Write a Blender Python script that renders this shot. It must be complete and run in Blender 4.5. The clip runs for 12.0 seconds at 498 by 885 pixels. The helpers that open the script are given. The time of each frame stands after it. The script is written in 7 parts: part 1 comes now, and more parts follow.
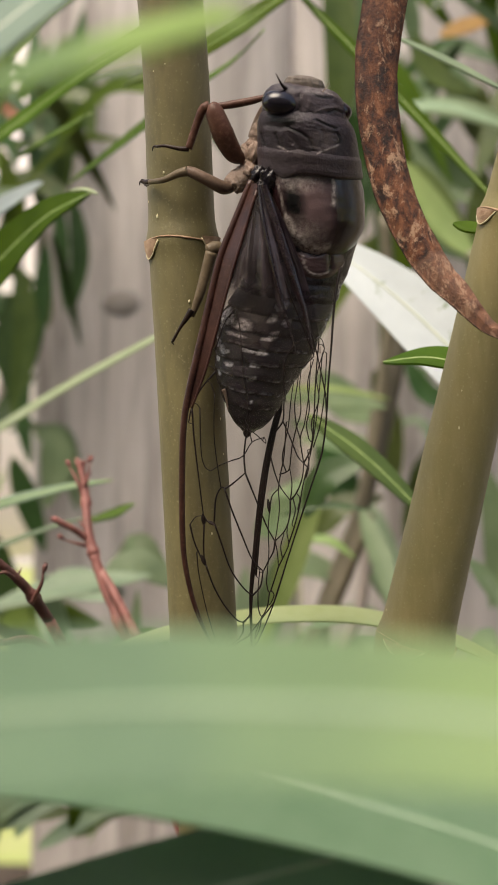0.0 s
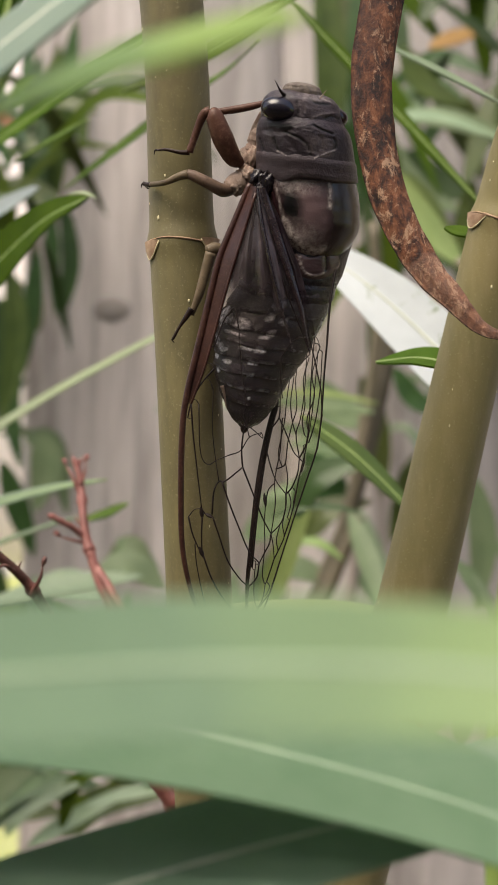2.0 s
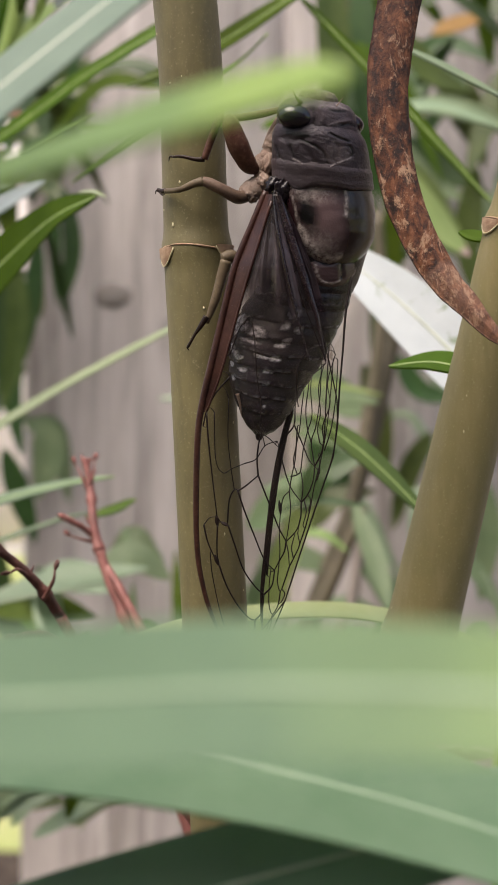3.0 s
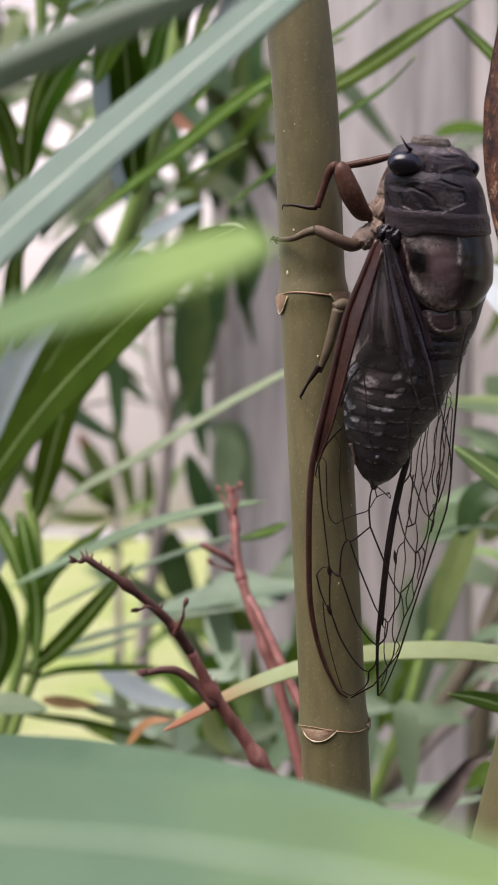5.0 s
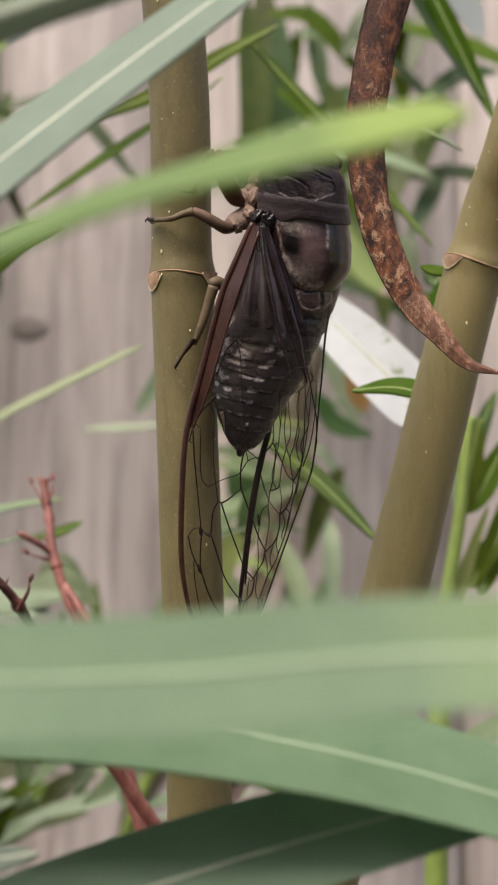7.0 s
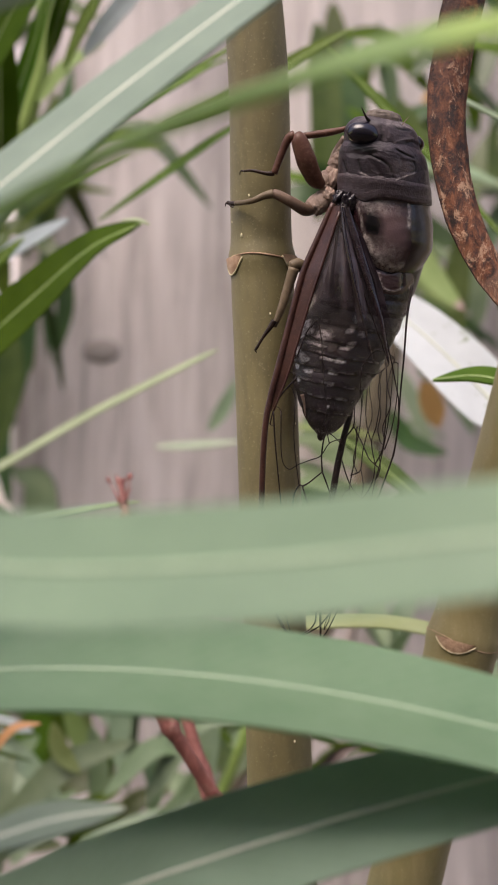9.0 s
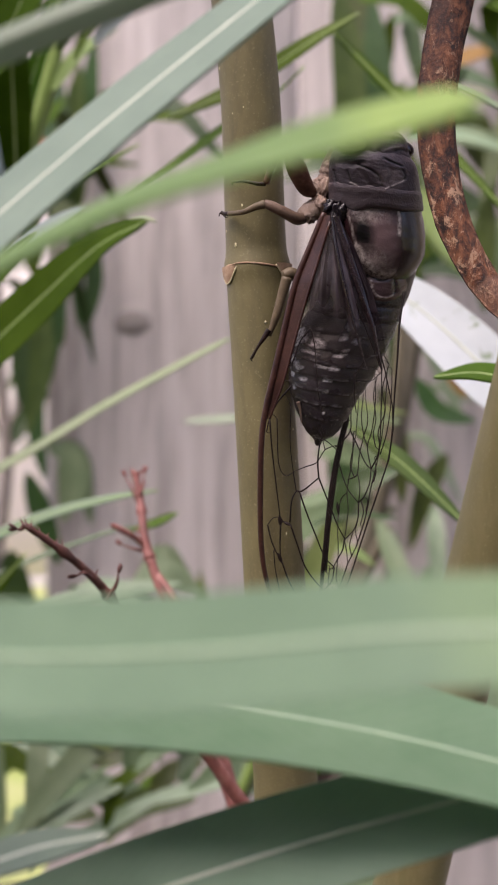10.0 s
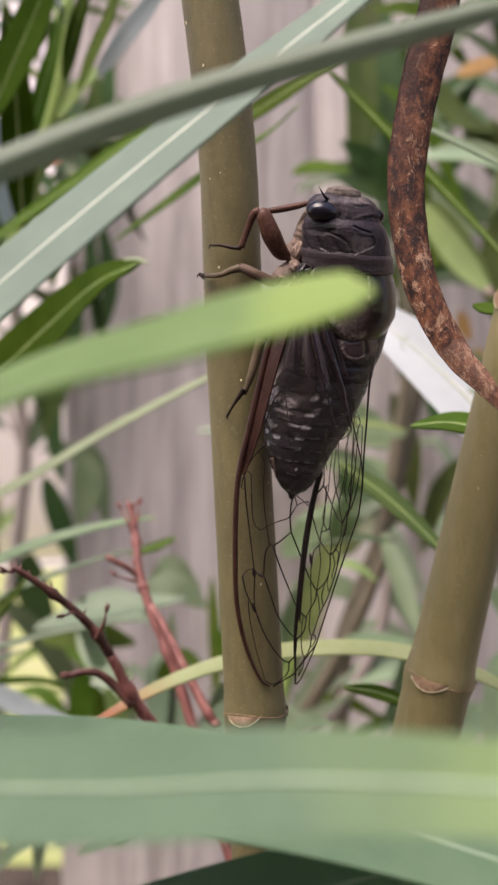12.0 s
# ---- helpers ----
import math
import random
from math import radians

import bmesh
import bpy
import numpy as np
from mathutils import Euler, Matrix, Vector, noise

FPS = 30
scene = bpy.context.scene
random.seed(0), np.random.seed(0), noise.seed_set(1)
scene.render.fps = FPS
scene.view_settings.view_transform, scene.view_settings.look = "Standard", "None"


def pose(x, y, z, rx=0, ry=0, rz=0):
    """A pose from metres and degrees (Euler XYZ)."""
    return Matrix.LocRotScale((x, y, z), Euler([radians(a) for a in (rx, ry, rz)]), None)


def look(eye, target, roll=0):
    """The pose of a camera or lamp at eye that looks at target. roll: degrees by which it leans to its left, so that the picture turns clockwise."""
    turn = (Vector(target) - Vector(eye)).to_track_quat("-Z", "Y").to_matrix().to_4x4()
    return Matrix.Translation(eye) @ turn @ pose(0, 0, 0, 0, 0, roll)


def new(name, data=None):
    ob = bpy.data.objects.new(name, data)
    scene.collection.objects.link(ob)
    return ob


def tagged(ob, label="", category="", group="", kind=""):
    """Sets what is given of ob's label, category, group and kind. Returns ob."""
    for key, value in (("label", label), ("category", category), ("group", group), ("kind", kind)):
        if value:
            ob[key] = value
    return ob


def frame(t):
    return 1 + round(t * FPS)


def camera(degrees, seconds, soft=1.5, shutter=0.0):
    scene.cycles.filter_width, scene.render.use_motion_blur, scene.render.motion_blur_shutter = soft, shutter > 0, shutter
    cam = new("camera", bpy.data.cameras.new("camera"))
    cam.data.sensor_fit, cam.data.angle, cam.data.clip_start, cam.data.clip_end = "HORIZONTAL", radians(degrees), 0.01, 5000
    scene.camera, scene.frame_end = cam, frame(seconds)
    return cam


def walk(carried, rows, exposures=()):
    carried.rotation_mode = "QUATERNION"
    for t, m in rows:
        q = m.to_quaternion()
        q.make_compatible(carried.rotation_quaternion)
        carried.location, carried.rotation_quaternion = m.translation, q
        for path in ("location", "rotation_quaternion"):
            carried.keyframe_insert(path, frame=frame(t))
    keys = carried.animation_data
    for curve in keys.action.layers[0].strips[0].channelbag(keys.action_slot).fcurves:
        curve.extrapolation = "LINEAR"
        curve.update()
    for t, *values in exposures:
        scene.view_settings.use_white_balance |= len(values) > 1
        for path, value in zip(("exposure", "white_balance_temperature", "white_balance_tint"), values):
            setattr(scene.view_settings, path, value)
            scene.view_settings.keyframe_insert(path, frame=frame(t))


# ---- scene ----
# ---------------------------------------------------------------- camera
cam = camera(21.99297, 12.0, soft=1.1, shutter=0.2)
cam.data.dof.use_dof = True
cam.data.dof.focus_distance = 0.1185
cam.data.dof.aperture_fstop = 62.0
PATH = [
    (0, look((0.00623, 0.00767, 0.59888), (-0.00286, 0.12713, 0.60572), -0.287)),
    (0.5, look((0.00550, 0.00609, 0.59960), (-0.00304, 0.12558, 0.60664), -0.203)),
    (1, look((0.00456, 0.00471, 0.59748), (-0.00340, 0.12421, 0.60506), -0.305)),
    (1.5, look((0.00593, 0.00438, 0.59756), (-0.00187, 0.12388, 0.60517), -0.152)),
    (2, look((0.00536, 0.00424, 0.59738), (-0.00233, 0.12375, 0.60510), -0.009)),
    (2.5, look((0.00401, 0.00420, 0.59718), (-0.00374, 0.12370, 0.60492), 0.020)),
    (2.7, look((0.00319, 0.00417, 0.59799), (-0.00401, 0.12375, 0.60504), -0.070)),
    (4.3, look((0.01065, 0.00391, 0.60713), (-0.00431, 0.12292, 0.61056), 0.317)),
    (4.5, look((0.01153, 0.00349, 0.60692), (-0.00620, 0.12212, 0.61066), 0.371)),
    (5, look((0.01217, 0.00564, 0.60574), (-0.01440, 0.12257, 0.61031), 0.533)),
    (5.5, look((0.01529, 0.00393, 0.60445), (-0.01384, 0.12028, 0.60841), 0.121)),
    (5.8, look((0.01490, 0.00160, 0.60520), (-0.01051, 0.11884, 0.60831), 0.13)),
    (6, look((0.01361, -0.00025, 0.60562), (-0.00944, 0.11748, 0.60834), 0.136)),
    (6.3, look((0.00720, -0.00300, 0.60450), (-0.00545, 0.11629, 0.60780), 0.35)),
    (6.5, look((0.00164, -0.00378, 0.60278), (-0.00147, 0.11610, 0.60716), 0.475)),
    (6.7, look((-0.00240, -0.00350, 0.60050), (-0.00141, 0.11633, 0.60679), 0.42)),
    (7, look((-0.00526, -0.00301, 0.59727), (-0.00209, 0.11656, 0.60683), 0.340)),
    (7.5, look((-0.00666, -0.00387, 0.59413), (-0.00542, 0.11542, 0.60711), 0.447)),
    (7.7, look((-0.00809, -0.00240, 0.59312), (-0.00753, 0.11682, 0.60679), -0.065)),
    (9.3, look((-0.00508, -0.00141, 0.59220), (-0.00931, 0.11789, 0.60448), 0.224)),
    (9.5, look((-0.00376, -0.00197, 0.59336), (-0.00891, 0.11738, 0.60481), -0.338)),
    (10, look((-0.00169, -0.00410, 0.59726), (-0.00915, 0.11536, 0.60581), -0.546)),
    (10.5, look((0.00012, -0.00803, 0.59895), (-0.00789, 0.11148, 0.60622), -0.469)),
    (10.7, look((0.00240, -0.00930, 0.59930), (-0.00642, 0.11009, 0.60756), -0.35)),
    (11, look((0.00476, -0.01019, 0.60105), (-0.00507, 0.10912, 0.60923), -0.163)),
    (11.5, look((0.00470, -0.00999, 0.60627), (-0.00515, 0.10941, 0.61316), -0.112)),
    (12, look((0.00431, -0.00889, 0.60419), (-0.00605, 0.11046, 0.61116), -0.274)),
]
walk(cam, PATH, exposures=((0, 1.0, 7350, 7), (2.5, 1.02, 7050, 9.5), (4.5, 0.94, 6450, 16), (5.5, 0.9, 6250, 12), (6.0, 0.92, 6250, 10), (6.5, 1.0, 6900, 12.5), (7.0, 1.0, 7150, 13), (7.5, 1.04, 7050, 12.5), (9.5, 1.05, 6800, 19.5), (10.0, 1.03, 6600, 20.5), (10.5, 1.02, 6250, 18.5), (11.5, 1.0, 6800, 19), (12.0, 1.0, 6800, 19)))

# ---------------------------------------------------------------- light: bright overcast day
world = bpy.data.worlds.new("sky")
scene.world = world
world.use_nodes = True
wn = world.node_tree.nodes
sky = wn.new("ShaderNodeTexSky")
sky.sky_type, sky.sun_disc = "NISHITA", False
sky.sun_elevation, sky.sun_rotation = radians(57), radians(211)
sky.air_density, sky.dust_density, sky.ozone_density = 1.0, 4.0, 1.0
world.node_tree.links.new(sky.outputs[0], wn["Background"].inputs[0])
wn["Background"].inputs[1].default_value = 0.125
sun_data = bpy.data.lights.new("sun", "SUN")
sun_data.energy, sun_data.angle, sun_data.color = 1.75, radians(48), (1.0, 0.95, 0.9)
sun = new("sun", sun_data)
sun.matrix_world = look((-0.9, -1.4, 4.7), (0.5, 0.9, 0.6))


# ---------------------------------------------------------------- materials
class Mat:
    """A node material with short helpers."""

    def __init__(self, name, rough=0.5, spec=0.5, metal=0.0):
        self.m = bpy.data.materials.new(name)
        self.m.use_nodes = True
        self.t = self.m.node_tree
        self.b = self.t.nodes["Principled BSDF"]
        self.set("Roughness", rough)
        self.set("Specular IOR Level", spec)
        self.set("Metallic", metal)

    def set(self, key, value):
        self.b.inputs[key].default_value = value

    def n(self, kind, **props):
        node = self.t.nodes.new("ShaderNode" + kind)
        for k, v in props.items():
            if k == "op":
                node.operation = v
            elif k == "blend":
                node.blend_type = v
            elif k == "dtype":
                node.data_type = v
        return node

    def link(self, a, b):
        self.t.links.new(a, b)

    def coords(self, kind="Object", scale=(1, 1, 1)):
        tc, mp = self.n("TexCoord"), self.n("Mapping")
        mp.inputs["Scale"].default_value = scale
        self.link(tc.outputs[kind], mp.inputs["Vector"])
        return mp.outputs[0]

    def noise(self, vec, scale, detail=4.0, rough=0.6, dist=0.0):
        t = self.n("TexNoise")
        t.inputs["Scale"].default_value = scale
        t.inputs["Detail"].default_value = detail
        t.inputs["Roughness"].default_value = rough
        t.inputs["Distortion"].default_value = dist
        self.link(vec, t.inputs["Vector"])
        return t.outputs[0]

    def ramp(self, fac, *stops):
        r = self.n("ValToRGB")
        el = r.color_ramp.elements
        while len(el) < len(stops):
            el.new(0.5)
        for e, (p, c) in zip(el, stops):
            e.position, e.color = p, (*c, 1)
        self.link(fac, r.inputs[0])
        return r.outputs[0]

    def mix(self, fac, a, b, blend="MIX"):
        x = self.n("Mix", dtype="RGBA", blend=blend)
        for key, v in ((0, fac), (6, a), (7, b)):
            if isinstance(v, (int, float)):
                x.inputs[key].default_value = v
            elif isinstance(v, tuple):
                x.inputs[key].default_value = (*v, 1)
            else:
                self.link(v, x.inputs[key])
        return x.outputs[2]

    def math(self, op, a, b=0.0, c=0.0):
        x = self.n("Math", op=op)
        for k, v in enumerate((a, b, c)):
            if isinstance(v, (int, float)):
                x.inputs[k].default_value = v
            else:
                self.link(v, x.inputs[k])
        return x.outputs[0]

    def color(self, out):
        self.link(out, self.b.inputs["Base Color"])
        return self

    def rough(self, out, lo, hi):
        r = self.n("MapRange")
        r.inputs["To Min"].default_value, r.inputs["To Max"].default_value = lo, hi
        self.link(out, r.inputs[0])
        self.link(r.outputs[0], self.b.inputs["Roughness"])
        return self

    def bump(self, out, strength, dist):
        b = self.n("Bump")
        b.inputs["Strength"].default_value, b.inputs["Distance"].default_value = strength, dist
        self.link(out, b.inputs["Height"])
        self.link(b.outputs[0], self.b.inputs["Normal"])
        return self


def leaf_material(name, dark, light, vein, rough=0.38, glow=0.35, spec=0.5, blotch=None, end=None):
    """Leathery leaf: fine slanting side veins, pale midrib, mottling; light passes through it a little."""
    m = Mat(name, rough, spec)
    uv = m.n("UVMap")
    sep = m.n("SeparateXYZ")
    m.link(uv.outputs[0], sep.inputs[0])
    across = m.math("ABSOLUTE", m.math("SUBTRACT", sep.outputs[0], 0.5))
    obj = m.coords("Object")
    big, fine = m.noise(obj, 160.0, 3), m.noise(obj, 1500.0, 3)
    base = m.mix(m.ramp(big, (0.3, (0, 0, 0)), (0.7, (1, 1, 1))), dark, light)
    stripes = m.math("SINE", m.math("MULTIPLY_ADD", across, -60.0, m.math("MULTIPLY", sep.outputs[1], 420.0)))
    side = m.math("MULTIPLY", m.math("MAXIMUM", stripes, 0.0), 0.08)
    base = m.mix(side, base, vein)
    info = m.n("ObjectInfo")
    hue = m.n("HueSaturation")
    m.link(base, hue.inputs["Color"])
    m.link(m.math("MULTIPLY_ADD", info.outputs["Random"], 0.035, 0.483), hue.inputs["Hue"])
    m.link(m.math("MULTIPLY_ADD", info.outputs["Random"], 0.4, 0.8), hue.inputs["Value"])
    out = hue.outputs[0]
    if blotch:
        out = m.mix(m.ramp(m.noise(obj, 330.0, 3), (0.64, (0, 0, 0)), (0.69, (1, 1, 1))), out, blotch)
    if end:
        out = m.mix(m.ramp(m.math("ADD", sep.outputs[1], m.math("MULTIPLY", big, 0.1)), (end[0], (0, 0, 0)), (end[1], (1, 1, 1))), out, end[2])
    m.color(out)
    m.rough(fine, rough - 0.08, rough + 0.14)
    m.bump(m.math("ADD", m.math("MULTIPLY", stripes, 0.1), fine), 0.25, 0.0001)
    tr = m.n("BsdfTranslucent")
    m.link(out, tr.inputs[0])
    ms = m.n("MixShader")
    ms.inputs[0].default_value = glow
    m.link(m.b.outputs[0], ms.inputs[1])
    m.link(tr.outputs[0], ms.inputs[2])
    m.link(ms.outputs[0], m.t.nodes["Material Output"].inputs[0])
    return m.m


LEAF = leaf_material("oleander leaf green", (0.082, 0.148, 0.014), (0.118, 0.195, 0.023), (0.21, 0.33, 0.08), 0.45, 0.5, 0.12)
LEAF_DEEP = leaf_material("oleander leaf deep green", (0.052, 0.115, 0.006), (0.074, 0.15, 0.011), (0.14, 0.24, 0.04), 0.5, 0.5, 0.08)
LEAF_DARK = leaf_material("oleander leaf dark", (0.04, 0.09, 0.024), (0.065, 0.13, 0.036), (0.1, 0.18, 0.06))
LEAF_PALE = leaf_material("oleander leaf grey green", (0.2, 0.28, 0.17), (0.27, 0.35, 0.22), (0.34, 0.43, 0.28), 0.36, 0.25)
LEAF_GREY = leaf_material("oleander leaf silver green", (0.225, 0.295, 0.235), (0.275, 0.35, 0.28), (0.35, 0.43, 0.35), 0.55, 0.4, 0.2)
LEAF_MID = leaf_material("oleander leaf blue green", (0.24, 0.35, 0.25), (0.29, 0.41, 0.3), (0.35, 0.48, 0.35), 0.5, 0.5, 0.3)
LEAF_FRONT = leaf_material("grey green leaf with a yellow green end", (0.168, 0.27, 0.17), (0.21, 0.32, 0.205), (0.265, 0.38, 0.25), 0.36, 0.28, end=(0.74, 1.06, (0.34, 0.49, 0.14)))
# near-white base colour carries the glossy sky reflection on these leaves
LEAF_SHEEN = leaf_material("oleander leaf with sky sheen", (0.52, 0.59, 0.6), (0.6, 0.67, 0.68), (0.68, 0.74, 0.74), 0.4, 0.45)
LEAF_LIME = leaf_material("young leaf yellow green", (0.25, 0.35, 0.11), (0.34, 0.44, 0.16), (0.44, 0.52, 0.24), 0.42, 0.45)
LEAF_LIME_TIP = leaf_material("yellow green leaf with orange end", (0.25, 0.35, 0.11), (0.34, 0.44, 0.16), (0.44, 0.52, 0.24), 0.42, 0.45, end=(0.8, 0.98, (0.55, 0.2, 0.09)))
LEAF_PINK = leaf_material("pale green leaf with pinkish tip", (0.34, 0.48, 0.17), (0.42, 0.55, 0.22), (0.42, 0.52, 0.26), 0.42, 0.4, end=(0.92, 1.02, (0.66, 0.47, 0.47)))
LEAF_EDGE = leaf_material("long leaf dull green", (0.2, 0.265, 0.18), (0.26, 0.325, 0.235), (0.32, 0.385, 0.29), 0.4, 0.45)
LEAF_MIST = leaf_material("far leaf soft green", (0.16, 0.24, 0.12), (0.22, 0.3, 0.16), (0.28, 0.37, 0.2), 0.5, 0.4)
LEAF_STRAW = leaf_material("thin leaf pale olive", (0.34, 0.38, 0.23), (0.41, 0.45, 0.29), (0.46, 0.5, 0.34), 0.45, 0.45)
LEAF_YELLOW = leaf_material("leaf turned yellow", (0.45, 0.29, 0.08), (0.54, 0.37, 0.12), (0.62, 0.48, 0.2), 0.5, 0.5)
LEAF_TURNING = leaf_material("yellow green leaf with brown end", (0.4, 0.5, 0.22), (0.5, 0.6, 0.32), (0.6, 0.66, 0.42), 0.36, 0.4, end=(0.84, 1.04, (0.46, 0.2, 0.1)))
LEAF_ORANGE = leaf_material("leaf end turned brown", (0.38, 0.16, 0.08), (0.45, 0.22, 0.1), (0.5, 0.3, 0.15), 0.5, 0.4)
LEAF_BROAD = leaf_material("oleander leaf soft green", (0.19, 0.3, 0.175), (0.245, 0.355, 0.22), (0.29, 0.4, 0.26), 0.36, 0.52)
LEAF_SOFT = leaf_material("soft green leaf with a yellow tip", (0.21, 0.325, 0.11), (0.27, 0.405, 0.15), (0.35, 0.475, 0.2), 0.42, 0.45, end=(0.97, 1.12, (0.36, 0.5, 0.15)))
LEAF_OLIVE = leaf_material("oleander leaf olive", (0.065, 0.1, 0.02), (0.1, 0.14, 0.03), (0.17, 0.22, 0.07))
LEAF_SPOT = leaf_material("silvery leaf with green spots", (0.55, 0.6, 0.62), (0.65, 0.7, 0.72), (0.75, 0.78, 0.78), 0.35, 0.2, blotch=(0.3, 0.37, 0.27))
RIB = Mat("leaf midrib pale", 0.45)
RIB.color(RIB.ramp(RIB.noise(RIB.coords(), 500.0), (0.3, (0.24, 0.36, 0.1)), (0.7, (0.36, 0.47, 0.18))))
RIB = RIB.m
RIB_SOFT = Mat("leaf midrib soft green", 0.45)
RIB_SOFT.color(RIB_SOFT.ramp(RIB_SOFT.noise(RIB_SOFT.coords(), 500.0), (0.3, (0.27, 0.37, 0.25)), (0.7, (0.34, 0.45, 0.31))))
RIB_SOFT = RIB_SOFT.m
RIB_WHITE = Mat("leaf midrib white", 0.45)
RIB_WHITE.color(RIB_WHITE.ramp(RIB_WHITE.noise(RIB_WHITE.coords(), 500.0), (0.3, (0.5, 0.55, 0.45)), (0.7, (0.62, 0.66, 0.55))))
RIB_WHITE = RIB_WHITE.m


def stem_material(name, a, b, c):
    m = Mat(name, 0.48, 0.4)
    v = m.coords("Object", (1, 1, 0.22))
    streak, speck = m.noise(v, 900.0, 5), m.noise(m.coords(), 4200.0, 3)
    patch = m.noise(m.coords(), 120.0, 4)
    col = m.mix(m.ramp(patch, (0.35, (0, 0, 0)), (0.7, (1, 1, 1))), a, b)
    col = m.mix(m.math("MULTIPLY", m.ramp(streak, (0.45, (0, 0, 0)), (0.75, (1, 1, 1))), 0.55), col, c)
    col = m.mix(m.math("MULTIPLY", m.ramp(speck, (0.6, (0, 0, 0)), (0.72, (1, 1, 1))), 0.35), col, (0.42, 0.38, 0.22))
    m.color(col).rough(speck, 0.4, 0.6).bump(m.math("ADD", streak, m.math("MULTIPLY", speck, 0.5)), 0.35, 0.00012)
    return m.m


STEM = stem_material("green stem bark", (0.138, 0.118, 0.054), (0.18, 0.153, 0.07), (0.09, 0.076, 0.04))
STEM_TAN = stem_material("olive stem bark", (0.245, 0.205, 0.09), (0.2, 0.175, 0.077), (0.3, 0.25, 0.13))
SHOOT = stem_material("young green shoot", (0.2, 0.3, 0.07), (0.27, 0.37, 0.1), (0.16, 0.24, 0.06))
SHOOT_OLD = stem_material("grey green shoot", (0.17, 0.2, 0.085), (0.22, 0.25, 0.115), (0.13, 0.16, 0.07))
TWIG_GREY = stem_material("grey brown woody stem", (0.3, 0.255, 0.235), (0.36, 0.31, 0.285), (0.22, 0.185, 0.165))
TWIG_BROWN = stem_material("thin brown twig", (0.11, 0.095, 0.06), (0.15, 0.125, 0.085), (0.07, 0.055, 0.035))
SCAR = Mat("leaf scar tan", 0.7)
SCAR.color(SCAR.ramp(SCAR.noise(SCAR.coords(), 900.0), (0.3, (0.3, 0.17, 0.1)), (0.7, (0.52, 0.36, 0.24)))).bump(SCAR.noise(SCAR.coords(), 2500.0), 0.5, 0.0002)
SCAR = SCAR.m
PORE = Mat("lenticel cream", 0.7)
PORE.color(PORE.ramp(PORE.noise(PORE.coords(), 2000.0), (0.3, (0.5, 0.42, 0.22)), (0.7, (0.72, 0.66, 0.45))))
PORE = PORE.m
REDTWIG = Mat("dry flower stalk red", 0.55)
REDTWIG.color(REDTWIG.ramp(REDTWIG.noise(REDTWIG.coords("Object", (1, 1, 0.4)), 700.0, 5), (0.25, (0.11, 0.04, 0.032)), (0.55, (0.27, 0.1, 0.085)), (0.8, (0.42, 0.24, 0.2)))).bump(REDTWIG.noise(REDTWIG.coords(), 1800.0), 0.5, 0.0003)
REDTWIG = REDTWIG.m
DARKTWIG = Mat("dry flower stalk dark", 0.6)
DARKTWIG.color(DARKTWIG.ramp(DARKTWIG.noise(DARKTWIG.coords("Object", (1, 1, 0.4)), 600.0, 5), (0.3, (0.035, 0.015, 0.012)), (0.6, (0.13, 0.05, 0.04)), (0.85, (0.3, 0.12, 0.1)))).bump(DARKTWIG.noise(DARKTWIG.coords(), 1800.0), 0.6, 0.0003)
DARKTWIG = DARKTWIG.m


def dry_material():
    """Crisp dead leaf: rust base, dark blotches, flaking tan skin, paler towards the tip."""
    m = Mat("dead leaf brown", 0.6, 0.35)
    uv = m.n("UVMap")
    sep = m.n("SeparateXYZ")
    m.link(uv.outputs[0], sep.inputs[0])
    o = m.coords("Object", (1, 1, 0.55))
    mott, fine, broad = m.noise(o, 950.0, 8, 0.72, 0.5), m.noise(m.coords(), 3600.0, 5, 0.7), m.noise(m.coords(), 260.0, 4)
    flake = m.noise(m.coords("Object", (1, 1, 0.6)), 880.0, 9, 0.76, 0.5)
    along = m.math("MULTIPLY_ADD", broad, 0.5, sep.outputs[1])
    col = m.ramp(m.math("MULTIPLY_ADD", fine, 0.18, mott), (0.5, (0.014, 0.005, 0.004)), (0.58, (0.075, 0.024, 0.011)), (0.67, (0.17, 0.06, 0.026)), (0.78, (0.3, 0.13, 0.065)))
    pale = m.math("MULTIPLY_ADD", m.ramp(along, (0.6, (0, 0, 0)), (1.2, (1, 1, 1))), 0.06, m.math("MULTIPLY_ADD", fine, 0.1, flake))
    col = m.mix(m.math("MULTIPLY", m.ramp(pale, (0.615, (0, 0, 0)), (0.68, (1, 1, 1))), 0.8), col, (0.5, 0.31, 0.2))
    col = m.mix(m.math("MULTIPLY", m.ramp(along, (0.95, (0, 0, 0)), (1.35, (1, 1, 1))), 0.28), col, (0.46, 0.26, 0.185))
    # shading painted in: one side of the upper leaf is darkened
    side = m.ramp(m.math("MULTIPLY_ADD", mott, 0.6, sep.outputs[0]), (0.75, (0, 0, 0)), (1.0, (1, 1, 1)))
    top = m.ramp(along, (0.45, (1, 1, 1)), (0.85, (0, 0, 0)))
    col = m.mix(m.math("MULTIPLY", m.math("MULTIPLY", top, side), 0.75), col, (0.035, 0.013, 0.008))
    m.color(col).bump(m.math("ADD", m.math("MULTIPLY", flake, 0.8), m.math("MULTIPLY", fine, 0.4)), 0.8, 0.0005)
    return m.m


DRY = dry_material()
DRY_GREY = Mat("dead leaf grey brown", 0.7)
DRY_GREY.color(DRY_GREY.ramp(DRY_GREY.noise(DRY_GREY.coords(), 350.0, 5), (0.3, (0.05, 0.035, 0.03)), (0.7, (0.13, 0.1, 0.085))))
DRY_GREY = DRY_GREY.m


